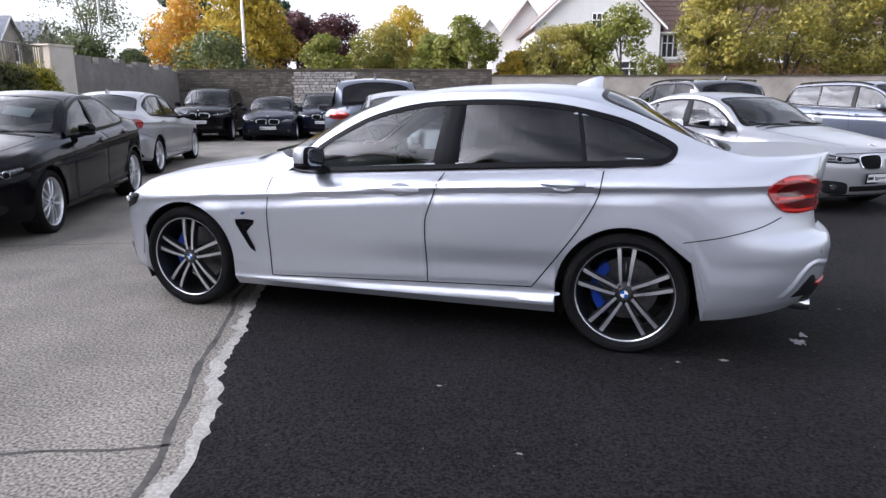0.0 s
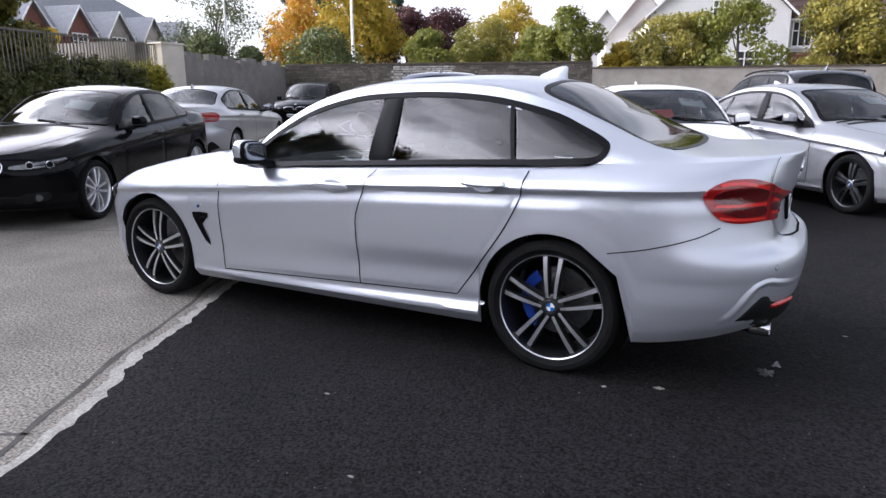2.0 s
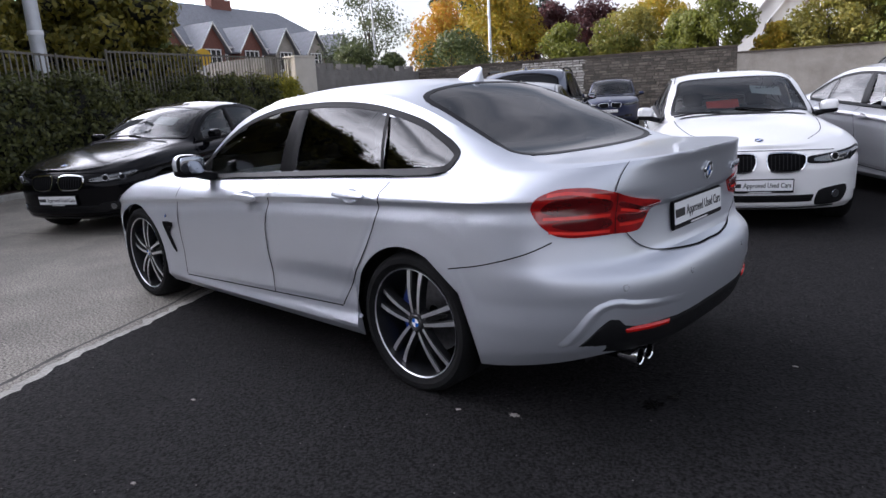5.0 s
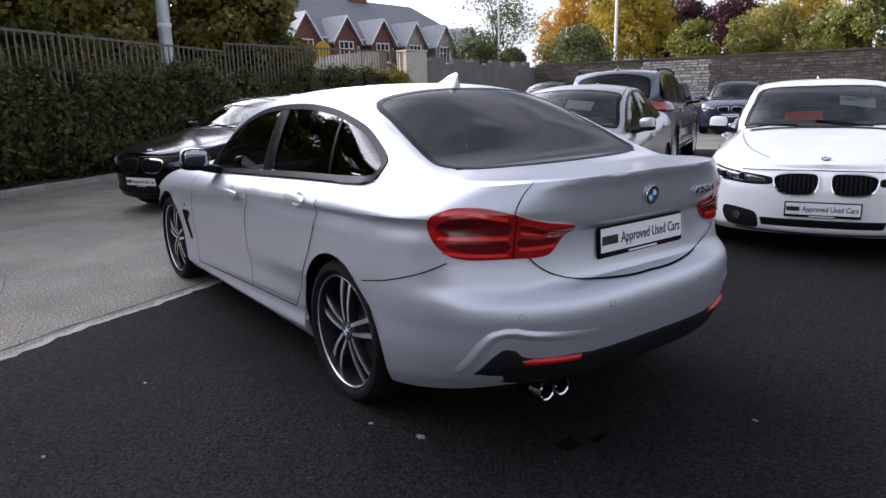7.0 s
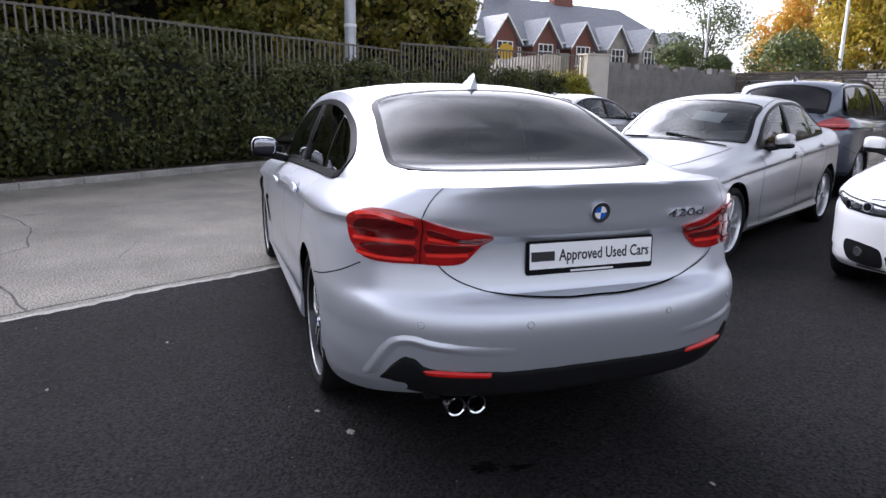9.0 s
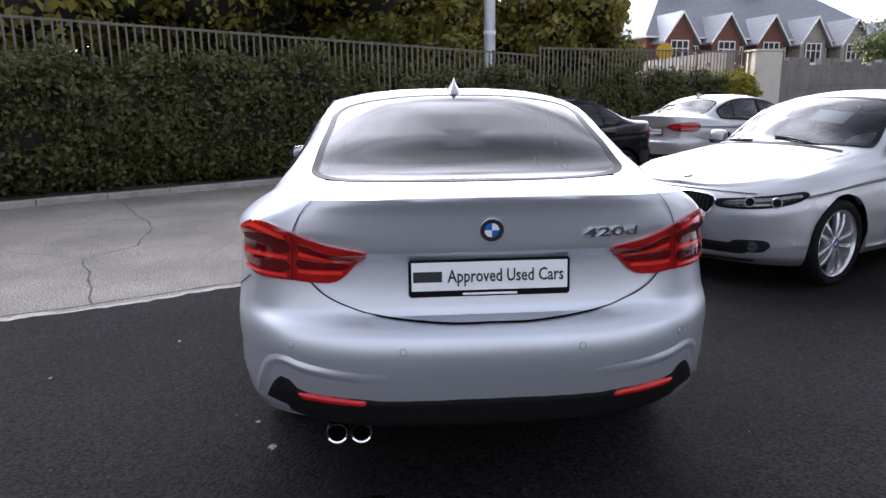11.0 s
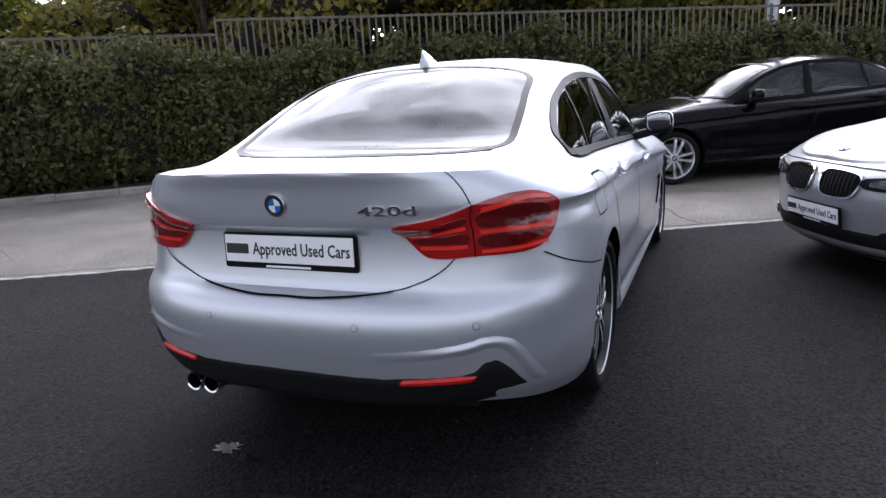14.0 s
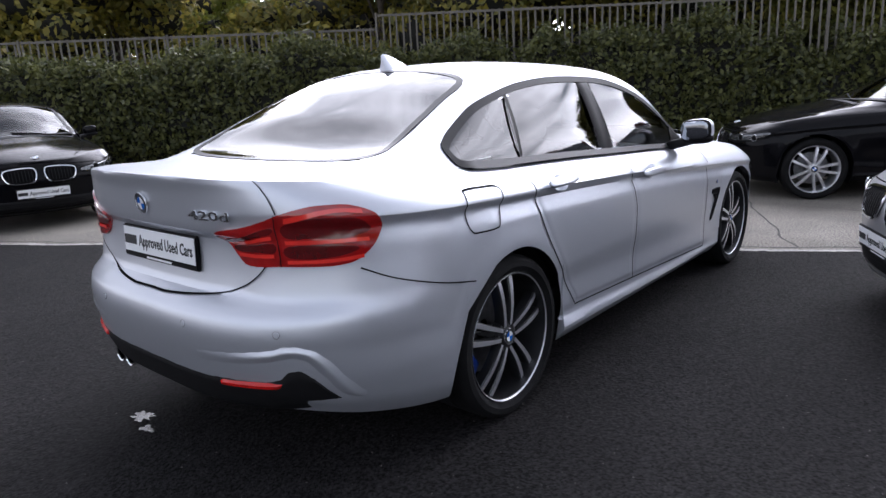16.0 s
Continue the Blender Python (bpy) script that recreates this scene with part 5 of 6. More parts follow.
build_car("saloon_car", "black saloon facing the yard from the hedge side", "sedan", pose(0.35, -8.05, 0, 0, 0, math.degrees(math.atan2(0.98, 0.18)) - 180), BLACK_PAINT, "five", GLASS)


# ---- ground ----
CONCRETE = material("worn_concrete", (0.240, 0.220, 0.186), 0.85, vary=0.12, scale=0.9, bump=0.5, bump_scale=70, fine=0.75, base2=(0.125, 0.113, 0.095))
ASPHALT = material("asphalt", (0.0170, 0.0158, 0.0160), 0.80, vary=0.2, scale=0.6, bump=0.8, bump_scale=75, fine=0.95, base2=(0.0085, 0.0080, 0.0083), spec=0.09)
CEMENT = material("pale_cement_edge", (0.42, 0.40, 0.36), 0.9, vary=0.2, scale=5, bump=0.4, bump_scale=60, fine=0.25)
CRACK = material("dirty_joint", (0.10, 0.095, 0.085), 0.95, vary=0.3, scale=8)
KERB = material("kerb_concrete", (0.36, 0.35, 0.32), 0.85, vary=0.2, scale=3, bump=0.4, bump_scale=50, fine=0.2)
SOIL = material("bare_soil", (0.06, 0.035, 0.025), 0.95, vary=0.3, scale=4, bump=0.8, bump_scale=30)
OIL = material("oil_stain", (0.006, 0.006, 0.006), 0.25, vary=0.2, scale=12)
LITTER = material("pale_litter", (0.30, 0.28, 0.25), 0.8, vary=0.2, scale=30)

V, n = [], 60
for i in range(n + 1):
    for j in range(n + 1):
        V.append(((i / n - 0.5) * 1600, (j / n - 0.5) * 1600, 0))
ground = part("ground", (V, grid_faces(n + 1, n + 1, True)), CONCRETE, smooth=0)
tagged(ground, "worn pale concrete yard with joints and cracks", "ground", kind="structure")

ROW, LEFT = Vector((-0.45, 0.893, 0)), Vector((0.893, 0.45, 0))   # along a parking bay, across the bays
EDGE0 = Vector((-0.04, -2.64, 0))


def bay(a, b, z=0.0):
    """A place a metres along the bays and b metres into the asphalt from its edge."""
    p = EDGE0 + ROW * a + LEFT * b
    return (p.x, p.y, z)


rng = random.Random(5)
edge = []
for i in range(801):
    a = -9.0 + i * 0.03
    w = noise.noise(Vector((a * 1.3, 0, 0))) * 0.05 + noise.noise(Vector((a * 6, 3, 0))) * 0.03 + noise.noise(Vector((a * 14, 7, 0))) * 0.022 + noise.noise(Vector((a * 33, 2, 0))) * 0.012
    edge.append((a, w))
V = [bay(a, w, 0.005) for a, w in edge] + [bay(a, 26.0, 0.005) for a, w in edge]
k = len(edge)
tar = part("asphalt_paving", (V, [(i, k + i, k + i + 1, i + 1) for i in range(k - 1)]), ASPHALT, smooth=0)
tagged(tar, "dark fresh asphalt paving with fine stone grain", "paving", kind="structure")
V = [bay(a, w - 0.07 - 0.05 * noise.noise(Vector((a * 3, 9, 2))) - 0.03 * noise.noise(Vector((a * 11, 9, 2))) - 0.015 * noise.noise(Vector((a * 30, 9, 2))), 0.0025) for a, w in edge] + [bay(a, w + 0.02, 0.0025) for a, w in edge]
strip = part("cement_strip", (V, [(i, k + i, k + i + 1, i + 1) for i in range(k - 1)]), CEMENT, smooth=0)
tagged(strip, "pale chipped cement strip along the asphalt edge", "paving", kind="structure")


def crack(points, width, label="dirty joint line in the concrete"):
    """A wandering joint or crack, filled with dirt."""
    pts, P = [], [Vector((*p, 0)) for p in points]
    for a, b in zip(P, P[1:]):
        m = max(2, int((b - a).length / 0.08))
        pts += [a.lerp(b, i / m) for i in range(m)]
    pts.append(P[-1])
    V = []
    for i, p in enumerate(pts):
        d = (pts[min(i + 1, len(pts) - 1)] - pts[max(i - 1, 0)]).normalized()
        nn = Vector((-d.y, d.x, 0))
        o = nn * (noise.noise(Vector((p.x * 2.3, p.y * 2.3, 1))) * 0.05)
        w = width * (0.6 + 0.8 * abs(noise.noise(Vector((p.x * 7, p.y * 7, 5)))))
        V += [tuple(p + o + nn * w + Vector((0, 0, 0.0022))), tuple(p + o - nn * w + Vector((0, 0, 0.0022)))]
    ob = part("joint", (V, [(2 * i, 2 * i + 1, 2 * i + 3, 2 * i + 2) for i in range(len(pts) - 1)]), CRACK, smooth=0)
    tagged(ob, label, "joint", kind="structure")


def off(a, b):
    return bay(a, b)[:2]


crack([off(-9, -0.15), off(0, -0.14), off(14, -0.16)], 0.019)
crack([off(0.24, -0.1), off(0.28, -0.9), off(0.30, -1.84), off(0.8, -2.2), off(1.1, -3.2), off(1.0, -6.0)], 0.011)
crack([off(0.30, -1.84), off(-0.25, -2.46), off(-0.7, -3.6)], 0.007, "crack in the concrete")
crack([off(3.0, -2.9), off(3.9, -2.41), off(4.92, -1.9), off(5.6, -1.5)], 0.007, "crack in the concrete")
crack([off(4.3, -0.1), off(4.4, -4), off(4.5, -9)], 0.012)
crack([off(-5.5, -0.1), off(-5.6, -5)], 0.012)
crack([off(-8, -4.1), off(0, -4.0), off(10, -4.1)], 0.010)
crack([off(9, -0.1), off(9.1, -8)], 0.012)
crack([off(-2.4, -0.1), off(-2.0, -0.8), off(-2.6, -1.5), off(-2.2, -2.4)], 0.005, "crack in the concrete")
crack([off(1.2, -1.2), off(1.7, -1.9), off(1.4, -2.9), off(2.2, -3.6)], 0.005, "crack in the concrete")
crack([off(-3.9, -0.9), off(-3.2, -1.9), off(-3.6, -2.8)], 0.005, "crack in the concrete")


def blot(name, x, y, r, mat, label, seed, h=0.0005, sx=1.0, z=0.0085):
    """A small flat stain or scrap with a ragged outline."""
    q = random.Random(seed)
    V = [(x, y, z + h)]
    m = 26
    for i in range(m):
        a = 2 * math.pi * i / m
        rr = r * (0.45 + 0.9 * q.random())
        V.append((x + rr * math.cos(a) * sx, y + rr * math.sin(a), z))
    ob = part(name, (V, [(0, 1 + i, 1 + (i + 1) % m) for i in range(m)]), mat, smooth=0)
    tagged(ob, label, "stain" if mat is OIL else "litter")


blot("oil_stain", 2.36, -0.40, 0.055, OIL, "small black oil stain on the asphalt", 3, sx=0.8)
blot("oil_stain", 2.40, -0.27, 0.04, OIL, "small black oil stain on the asphalt", 4, sx=0.6)
for i, (x, y, r) in enumerate(((1.93, -0.83, 0.016), (1.70, -0.93, 0.010), (2.72, 0.35, 0.008), (0.6, -1.6, 0.009), (1.1, -2.1, 0.008), (3.3, -0.6, 0.007))):
    blot("litter", x, y, r, LITTER, "small pale scrap of litter on the asphalt", 20 + i, 0.004, 1.5)

GRIT = material("pale_stone_chips", (0.16, 0.15, 0.14), 0.8, base2=(0.05, 0.047, 0.045), island=True)
q = np.random.RandomState(41)
V, F = [], []
for i in range(2600):
    x, y, r = q.uniform(-0.6, 5.6), q.uniform(-5.2, 4.2), 0.0016 + 0.0028 * q.rand() ** 3
    if (x + 0.04) * 0.893 + (y + 2.64) * 0.45 < 0.12:
        continue
    a, k = q.uniform(0, 6.28), len(V)
    V += [(x + r * math.cos(a + j * 1.57) * q.uniform(0.7, 1.2), y + r * math.sin(a + j * 1.57) * q.uniform(0.7, 1.2), 0.005) for j in range(4)] + [(x, y, 0.005 + r * 0.9)]
    F += [(k + j, k + (j + 1) % 4, k + 4) for j in range(4)]
grit = part("grit", (V, F), GRIT, smooth=0)
tagged(grit, "fine pale stone chips lying on the asphalt", "grit", kind="stuff")

# ---- kerb, bed, hedge and fence ----
def resample(points, step):
    P = [Vector((*p, 0)) for p in points]
    out, i = [], 0
    dense = []
    for i in range(len(P) - 1):
        a, b, c, d = P[max(i - 1, 0)], P[i], P[i + 1], P[min(i + 2, len(P) - 1)]
        for q in range(24):
            t = q / 24
            dense.append((2 * t**3 - 3 * t**2 + 1) * b + (t**3 - 2 * t**2 + t) * 0.5 * (c - a) + (3 * t**2 - 2 * t**3) * c + (t**3 - t**2) * 0.5 * (d - b))
    dense.append(P[-1])
    out, acc = [dense[0]], 0.0
    for a, b in zip(dense, dense[1:]):
        acc += (b - a).length
        if acc >= step:
            out.append(b)
            acc = 0.0
    return out


def normals(pts):
    """Unit normals pointing to the left of the run."""
    N = []
    for i in range(len(pts)):
        d = (pts[min(i + 1, len(pts) - 1)] - pts[max(i - 1, 0)]).normalized()
        N.append(Vector((-d.y, d.x, 0)))
    return N


KERBLINE = [(4.5, -16.5), (2.0, -13.6), (-0.6, -10.4), (-2.6, -8.6), (-3.7, -7.3), (-5.2, -5.7), (-6.2, -4.4), (-7.8, -2.2), (-9.35, -0.15), (-10.6, 2.4), (-12.6, 6.6), (-14.6, 11.0)]
kl = resample(KERBLINE, 0.92)
kn = normals(kl)
kerb = thing("kerb", Matrix.Identity(4), "weathered concrete kerb stones before the planting bed", "kerb", kind="structure")
for i in range(len(kl) - 1):
    a, b = kl[i], kl[i + 1]
    d = (b - a).normalized()
    w = Vector((-d.y, d.x, 0))
    a2, b2 = a + d * 0.006, b - d * 0.006
    prof = ((0, 0), (0, 0.085), (0.02, 0.10), (0.115, 0.10), (0.13, 0.09), (0.13, 0))
    dz = rng.uniform(-0.006, 0.006)
    g = [tuple(p + w * u + Vector((0, 0, z + (dz if z else -0.01)))) for p in (a2, b2) for u, z in prof]
    part("kerb_stone", (g, [(q, q + 1, q + 7, q + 6) for q in range(5)] + [tuple(range(6))[::-1], tuple(range(6, 12))]), KERB, kerb, smooth=0)
kf = resample(KERBLINE, 0.4)
fn = normals(kf)
V = []
for p, w in zip(kf, fn):
    for u, z in ((0.12, 0.06), (0.5, 0.10), (1.3, 0.13), (2.4, 0.12), (6.0, 0.10)):
        V.append(tuple(p + w * u + Vector((0, 0, z + 0.03 * noise.noise(p * 2 + w * u * 3)))))
bed = part("planting_bed", (V, grid_faces(len(kf), 5, True)), SOIL)
tagged(bed, "bare dark soil bed under the hedge", "soil", kind="structure")


def leaf_mat(name, a, b, rough=0.55):
    """Leaves that vary one from the next, with light passing through."""
    m = material(name, a, rough, base2=b, island=True)
    nn, l = m.node_tree.nodes, m.node_tree.links
    bs = nn["Principled BSDF"]
    tr, mixs = nn.new("ShaderNodeBsdfTranslucent"), nn.new("ShaderNodeMixShader")
    src = bs.inputs["Base Color"].links[0].from_socket
    l.new(src, tr.inputs["Color"])
    mixs.inputs[0].default_value = 0.38
    l.new(bs.outputs[0], mixs.inputs[1])
    l.new(tr.outputs[0], mixs.inputs[2])
    l.new(mixs.outputs[0], nn["Material Output"].inputs["Surface"])
    return m


HEDGE_LEAF = leaf_mat("hedge_leaves", (0.034, 0.044, 0.012), (0.125, 0.132, 0.034))
HEDGE_YELLOW = leaf_mat("yellow_shrub_leaves", (0.16, 0.17, 0.02), (0.38, 0.33, 0.03))
# near-black: the shade deep inside hedge and crowns is put into this colour
DARK_CORE = material("dark_foliage_core", (0.010, 0.010, 0.006), 0.9, vary=0.3, scale=12)
BARK = material("bark", (0.11, 0.09, 0.07), 0.9, vary=0.35, scale=9, bump=0.8, bump_scale=40)


def leaves(name, P, N, size, mat, parent, seed, kind="stuff", ragged=0.9):
    """Many small folded leaves at the places P, facing roughly along N."""
    q = np.random.RandomState(seed)
    m = len(P)
    N = N + q.normal(0, ragged, (m, 3))
    N /= np.linalg.norm(N, axis=1, keepdims=True)
    U = np.cross(N, q.normal(0, 1, (m, 3)))
    U /= np.linalg.norm(U, axis=1, keepdims=True)
    W = np.cross(N, U)
    s = (size * q.uniform(0.6, 1.35, m))[:, None]
    V = np.stack([P - U * s, P + W * s * 0.55 + N * s * 0.15, P + U * s, P - W * s * 0.55 + N * s * 0.15], 1).reshape(-1, 3)
    me = bpy.data.meshes.new(name)
    me.vertices.add(4 * m)
    me.vertices.foreach_set("co", V.ravel())
    me.loops.add(4 * m)
    me.loops.foreach_set("vertex_index", np.arange(4 * m, dtype=np.int32))
    me.polygons.add(m)
    me.polygons.foreach_set("loop_start", np.arange(0, 4 * m, 4, dtype=np.int32))
    me.update(calc_edges=True)
    me.materials.append(mat)
    ob = new(name, me)
    ob.parent = parent
    if kind:
        ob["kind"] = kind
    return ob


def hedge_run(label, pts, top, half, count, mat, seed, size=0.055, grow=0.0):
    """A clipped but shaggy hedge along pts."""
    run = resample(pts, 0.25)
    nm = normals(run)
    root = thing("hedge", Matrix.Identity(4), label, "hedge")
    q = np.random.RandomState(seed)
    m = len(run)
    R, Nn = np.array([tuple(p) for p in run]), np.array([tuple(p) for p in nm])

    def surf(i, a, k=1.0):
        c, s = np.cos(a), np.sin(a)
        e = 0.55
        u = np.sign(c) * np.abs(c) ** e * half
        z = (np.sign(s) * np.abs(s) ** e * 0.5 + 0.5) * top
        base = R[i]
        bulge = np.array([noise.noise(Vector((b[0] * 0.9, b[1] * 0.9, zz * 0.9))) * 0.40 + noise.noise(Vector((b[0] * 2.6, b[1] * 2.6, zz * 2.6))) * 0.42 for b, zz in zip(base, z)])
        u = u * (1 + bulge * 0.7) * k
        z = z * (1 + bulge * 0.45 * (z > 0.6 * top)) * (0.55 + 0.45 * k) + 0.06
        return base + Nn[i] * u[:, None] + np.stack([0 * z, 0 * z, z], 1), np.stack([Nn[i][:, 0] * c, Nn[i][:, 1] * c, s], 1)
    # added closed shell, coloured as the shaded depth behind the leaves
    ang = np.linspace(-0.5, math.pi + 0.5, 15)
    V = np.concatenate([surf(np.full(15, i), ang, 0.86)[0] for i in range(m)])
    part("inner_growth", (V, grid_faces(m, 15, True)), DARK_CORE, root)
    i = q.randint(0, m, count)
    w = q.uniform(-1, 1, count)
    bent = np.sign(w) * np.abs(w) ** (1 / 0.55)
    where = q.uniform(0, 1, count)
    a = np.where(where < 0.50, math.pi - np.arcsin(bent), np.where(where < 0.68, np.arcsin(bent), np.arccos(bent)))
    P, N = surf(i, a, 1.0)
    P = P + q.normal(0, 1, (count, 3)) * np.array([0.08, 0.08, 0.06]) - N * np.abs(q.normal(0, 0.06, count))[:, None]
    up = P[:, 2] > top * 0.93
    P[up, 2] += np.abs(q.normal(0, 0.09, up.sum()))
    P[:, 2] = np.maximum(P[:, 2], 0.10)
    leaves("leaves", P, N, size, mat, root, seed)
    return root


off_line = lambda d, lo, hi: [tuple((p + w * d)[:2]) for p, w in list(zip(resample(KERBLINE, 1.0), normals(resample(KERBLINE, 1.0))))[lo:hi]]
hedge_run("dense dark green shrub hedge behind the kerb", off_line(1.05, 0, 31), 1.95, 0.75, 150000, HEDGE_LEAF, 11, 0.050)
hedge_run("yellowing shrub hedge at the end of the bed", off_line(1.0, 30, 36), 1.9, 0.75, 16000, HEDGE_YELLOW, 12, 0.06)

FENCE = material("weathered_grey_steel", (0.17, 0.155, 0.13), 0.6, 0.2, vary=0.25, scale=6)
fence = thing("fence", Matrix.Identity(4), "tall vertical-bar steel fence behind the hedge", "fence")
FENCELINE = [((6.5, -19.5), (-6.25, -7.5), 2.60, 2.60), ((-6.25, -7.5), (-11.9, 3.3), 2.86, 2.52), ((-11.9, 3.3), (-15.2, 10.6), 2.70, 2.80)]
bar_g = box(-0.017, 0.017, -0.006, 0.006, 0.0, 1.0)
bar_me = None
for (a, b, t0, t1) in FENCELINE:
    a, b = Vector((*a, 0)), Vector((*b, 0))
    d = b - a
    yaw = math.degrees(math.atan2(d.y, d.x))
    tip = -math.degrees(math.atan2(t1 - t0, d.length))
    m = int(d.length / 0.135)
    for i in range(m + 1):
        p = a.lerp(b, i / m)
        mat = Matrix.Translation((p.x, p.y, 0.1)) @ pose(0, 0, 0, 0, 0, yaw) @ Matrix.Diagonal((1, 1, t0 + (t1 - t0) * i / m - 0.1, 1))
        if bar_me is None:
            o = part("fence_bar", bar_g, FENCE, fence, smooth=0)
            bar_me = o.data
        else:
            o = new("fence_bar", bar_me)
            o.parent = fence
        o.matrix_basis = mat
    for z, slope in ((t0 - 0.03, tip), (0.45, 0)):
        part("fence_rail", moved(box(0, d.length, -0.012, 0.012, -0.02, 0.02), pose(a.x, a.y, z, 0, slope, yaw)), FENCE, fence, smooth=0)
    for i in range(int(d.length / 2.7) + 1):
        p = a + d.normalized() * 2.7 * i
        part("fence_post", moved(box(-0.02, 0.02, -0.036, 0.0, 0, t0 + (t1 - t0) * 2.7 * i / d.length + 0.02, 0.004), pose(p.x, p.y, 0, 0, 0, yaw)), FENCE, fence, smooth=0)

# ---- lamp posts and poles ----
GALV = material("galvanised_steel", (0.55, 0.57, 0.60), 0.5, 0.35, vary=0.12, scale=3)
WHITE_BAND = material("white_band", (0.75, 0.76, 0.78), 0.6, vary=0.05)
SIGN_Y = material("yellow_sign", (0.70, 0.42, 0.02), 0.5, vary=0.05)


def post(name, x, y, h, r, mat, label, extra=None):
    root = thing(name, pose(x, y, 0), label, "pole")
    part("shaft", lathe([(r * 1.5, 0), (r * 1.5, 0.9), (r * 1.05, 1.0), (r, 2.5), (r * 0.7, h), (0.0, h)], 20, "z"), mat, root)
    if extra == "band":
        part("band", lathe([(r * 1.04, 3.02), (r * 1.07, 3.03), (r * 1.06, 3.10), (r * 1.02, 3.11)], 20, "z"), WHITE_BAND, root)
        part("access_hatch", moved(box(-0.05, 0.05, -0.01, 0.01, 2.2, 2.5, 0.004), pose(r * 0.75, -r * 0.75, 0, 0, 0, 45)), GALV, root)
    if extra == "lantern":
        part("lantern", moved(lathe([(0.05, 0), (0.13, 0.05), (0.17, 0.38), (0.20, 0.40), (0.11, 0.52), (0.03, 0.60), (0.0, 0.66)], 6, "z"), pose(0, 0, h)), PLASTIC, root)
    return root


def yard(lat, depth, z=0.0):
    """Places by distance across and into the lot, square to the back wall."""
    return Vector((1.556 - 0.3135 * depth + 0.9496 * lat, -4.429 + 0.9496 * depth + 0.3135 * lat, z))


def view(px, depth):
    return yard((px - 784) / 1175.5 * depth, depth)


post("lamp_post", -12.35, 2.15, 8.5, 0.145, GALV, "tall grey tapered lamp post behind the fence", "band")
for px, dep, h, r in ((447, 36, 6.4, 0.09), (206, 40, 9.0, 0.07)):
    p = view(px, dep)
    post("pole", p.x, p.y, h, r, WHITE_BAND if px == 447 else GALV, "slim pale pole beyond the wall")
p = view(796, 33)
post("street_lantern", p.x, p.y, 3.55, 0.05, PLASTIC, "black old-style street lantern on a pole", "lantern")
post("pole", -9.5, -15.5, 7.0, 0.05, GALV, "slim grey pole among the trees")
sg = thing("sign", pose(-17.6, 8.7, 0), "round yellow warning sign on a post", "sign")
part("sign_post", tube([(0, 0, 0), (0, 0, 3.0)], 0.03), GALV, sg)
part("sign_plate", moved(lathe([(0.0, 0.01), (0.26, 0.01), (0.27, 0.0), (0.26, -0.01), (0.0, -0.01)], 24, "x"), pose(0.04, 0, 3.0, 0, 0, -20)), SIGN_Y, sg)

# ---- walls ----
STONE = material("rubble_stone", (0.165, 0.142, 0.115), 0.9, vary=0.2, scale=3, bump=0.6, bump_scale=25, base2=(0.065, 0.058, 0.05), island=True, fine=0.25)
WHITEWASH = material("flaking_whitewash", (0.52, 0.50, 0.46), 0.9, vary=0.2, scale=2.5, bump=0.5, bump_scale=30, base2=(0.24, 0.22, 0.20), island=True, fine=0.2)
MORTAR = material("old_mortar", (0.10, 0.09, 0.075), 0.95, vary=0.25, scale=3, bump=0.5, bump_scale=30, fine=0.2)
BLOCK = material("grey_concrete_block", (0.23, 0.22, 0.205), 0.9, vary=0.2, scale=1.5, bump=0.4, bump_scale=40, fine=0.2, base2=(0.14, 0.13, 0.12))
RENDER = material("weathered_render", (0.36, 0.33, 0.29), 0.9, vary=0.2, scale=1.2, bump=0.25, bump_scale=40, fine=0.15, base2=(0.22, 0.20, 0.175))
PALE_RENDER = material("cream_render", (0.58, 0.54, 0.47), 0.85, vary=0.12, scale=1.5, bump=0.2, bump_scale=40, fine=0.1)
COPING = material("coping_stone", (0.11, 0.09, 0.07), 0.9, vary=0.3, scale=2, bump=0.5, bump_scale=30)


def wall_run(name, a, b, h, mat, label, thick=0.3):
    d = b - a
    m = pose(a.x, a.y, 0, 0, 0, math.degrees(math.atan2(d.y, d.x)))
    root = thing(name, m, label, "wall", kind="structure")
    part("wall_core", box(0, d.length, 0, thick, -0.05, h), mat, root, smooth=0)
    return root, d.length


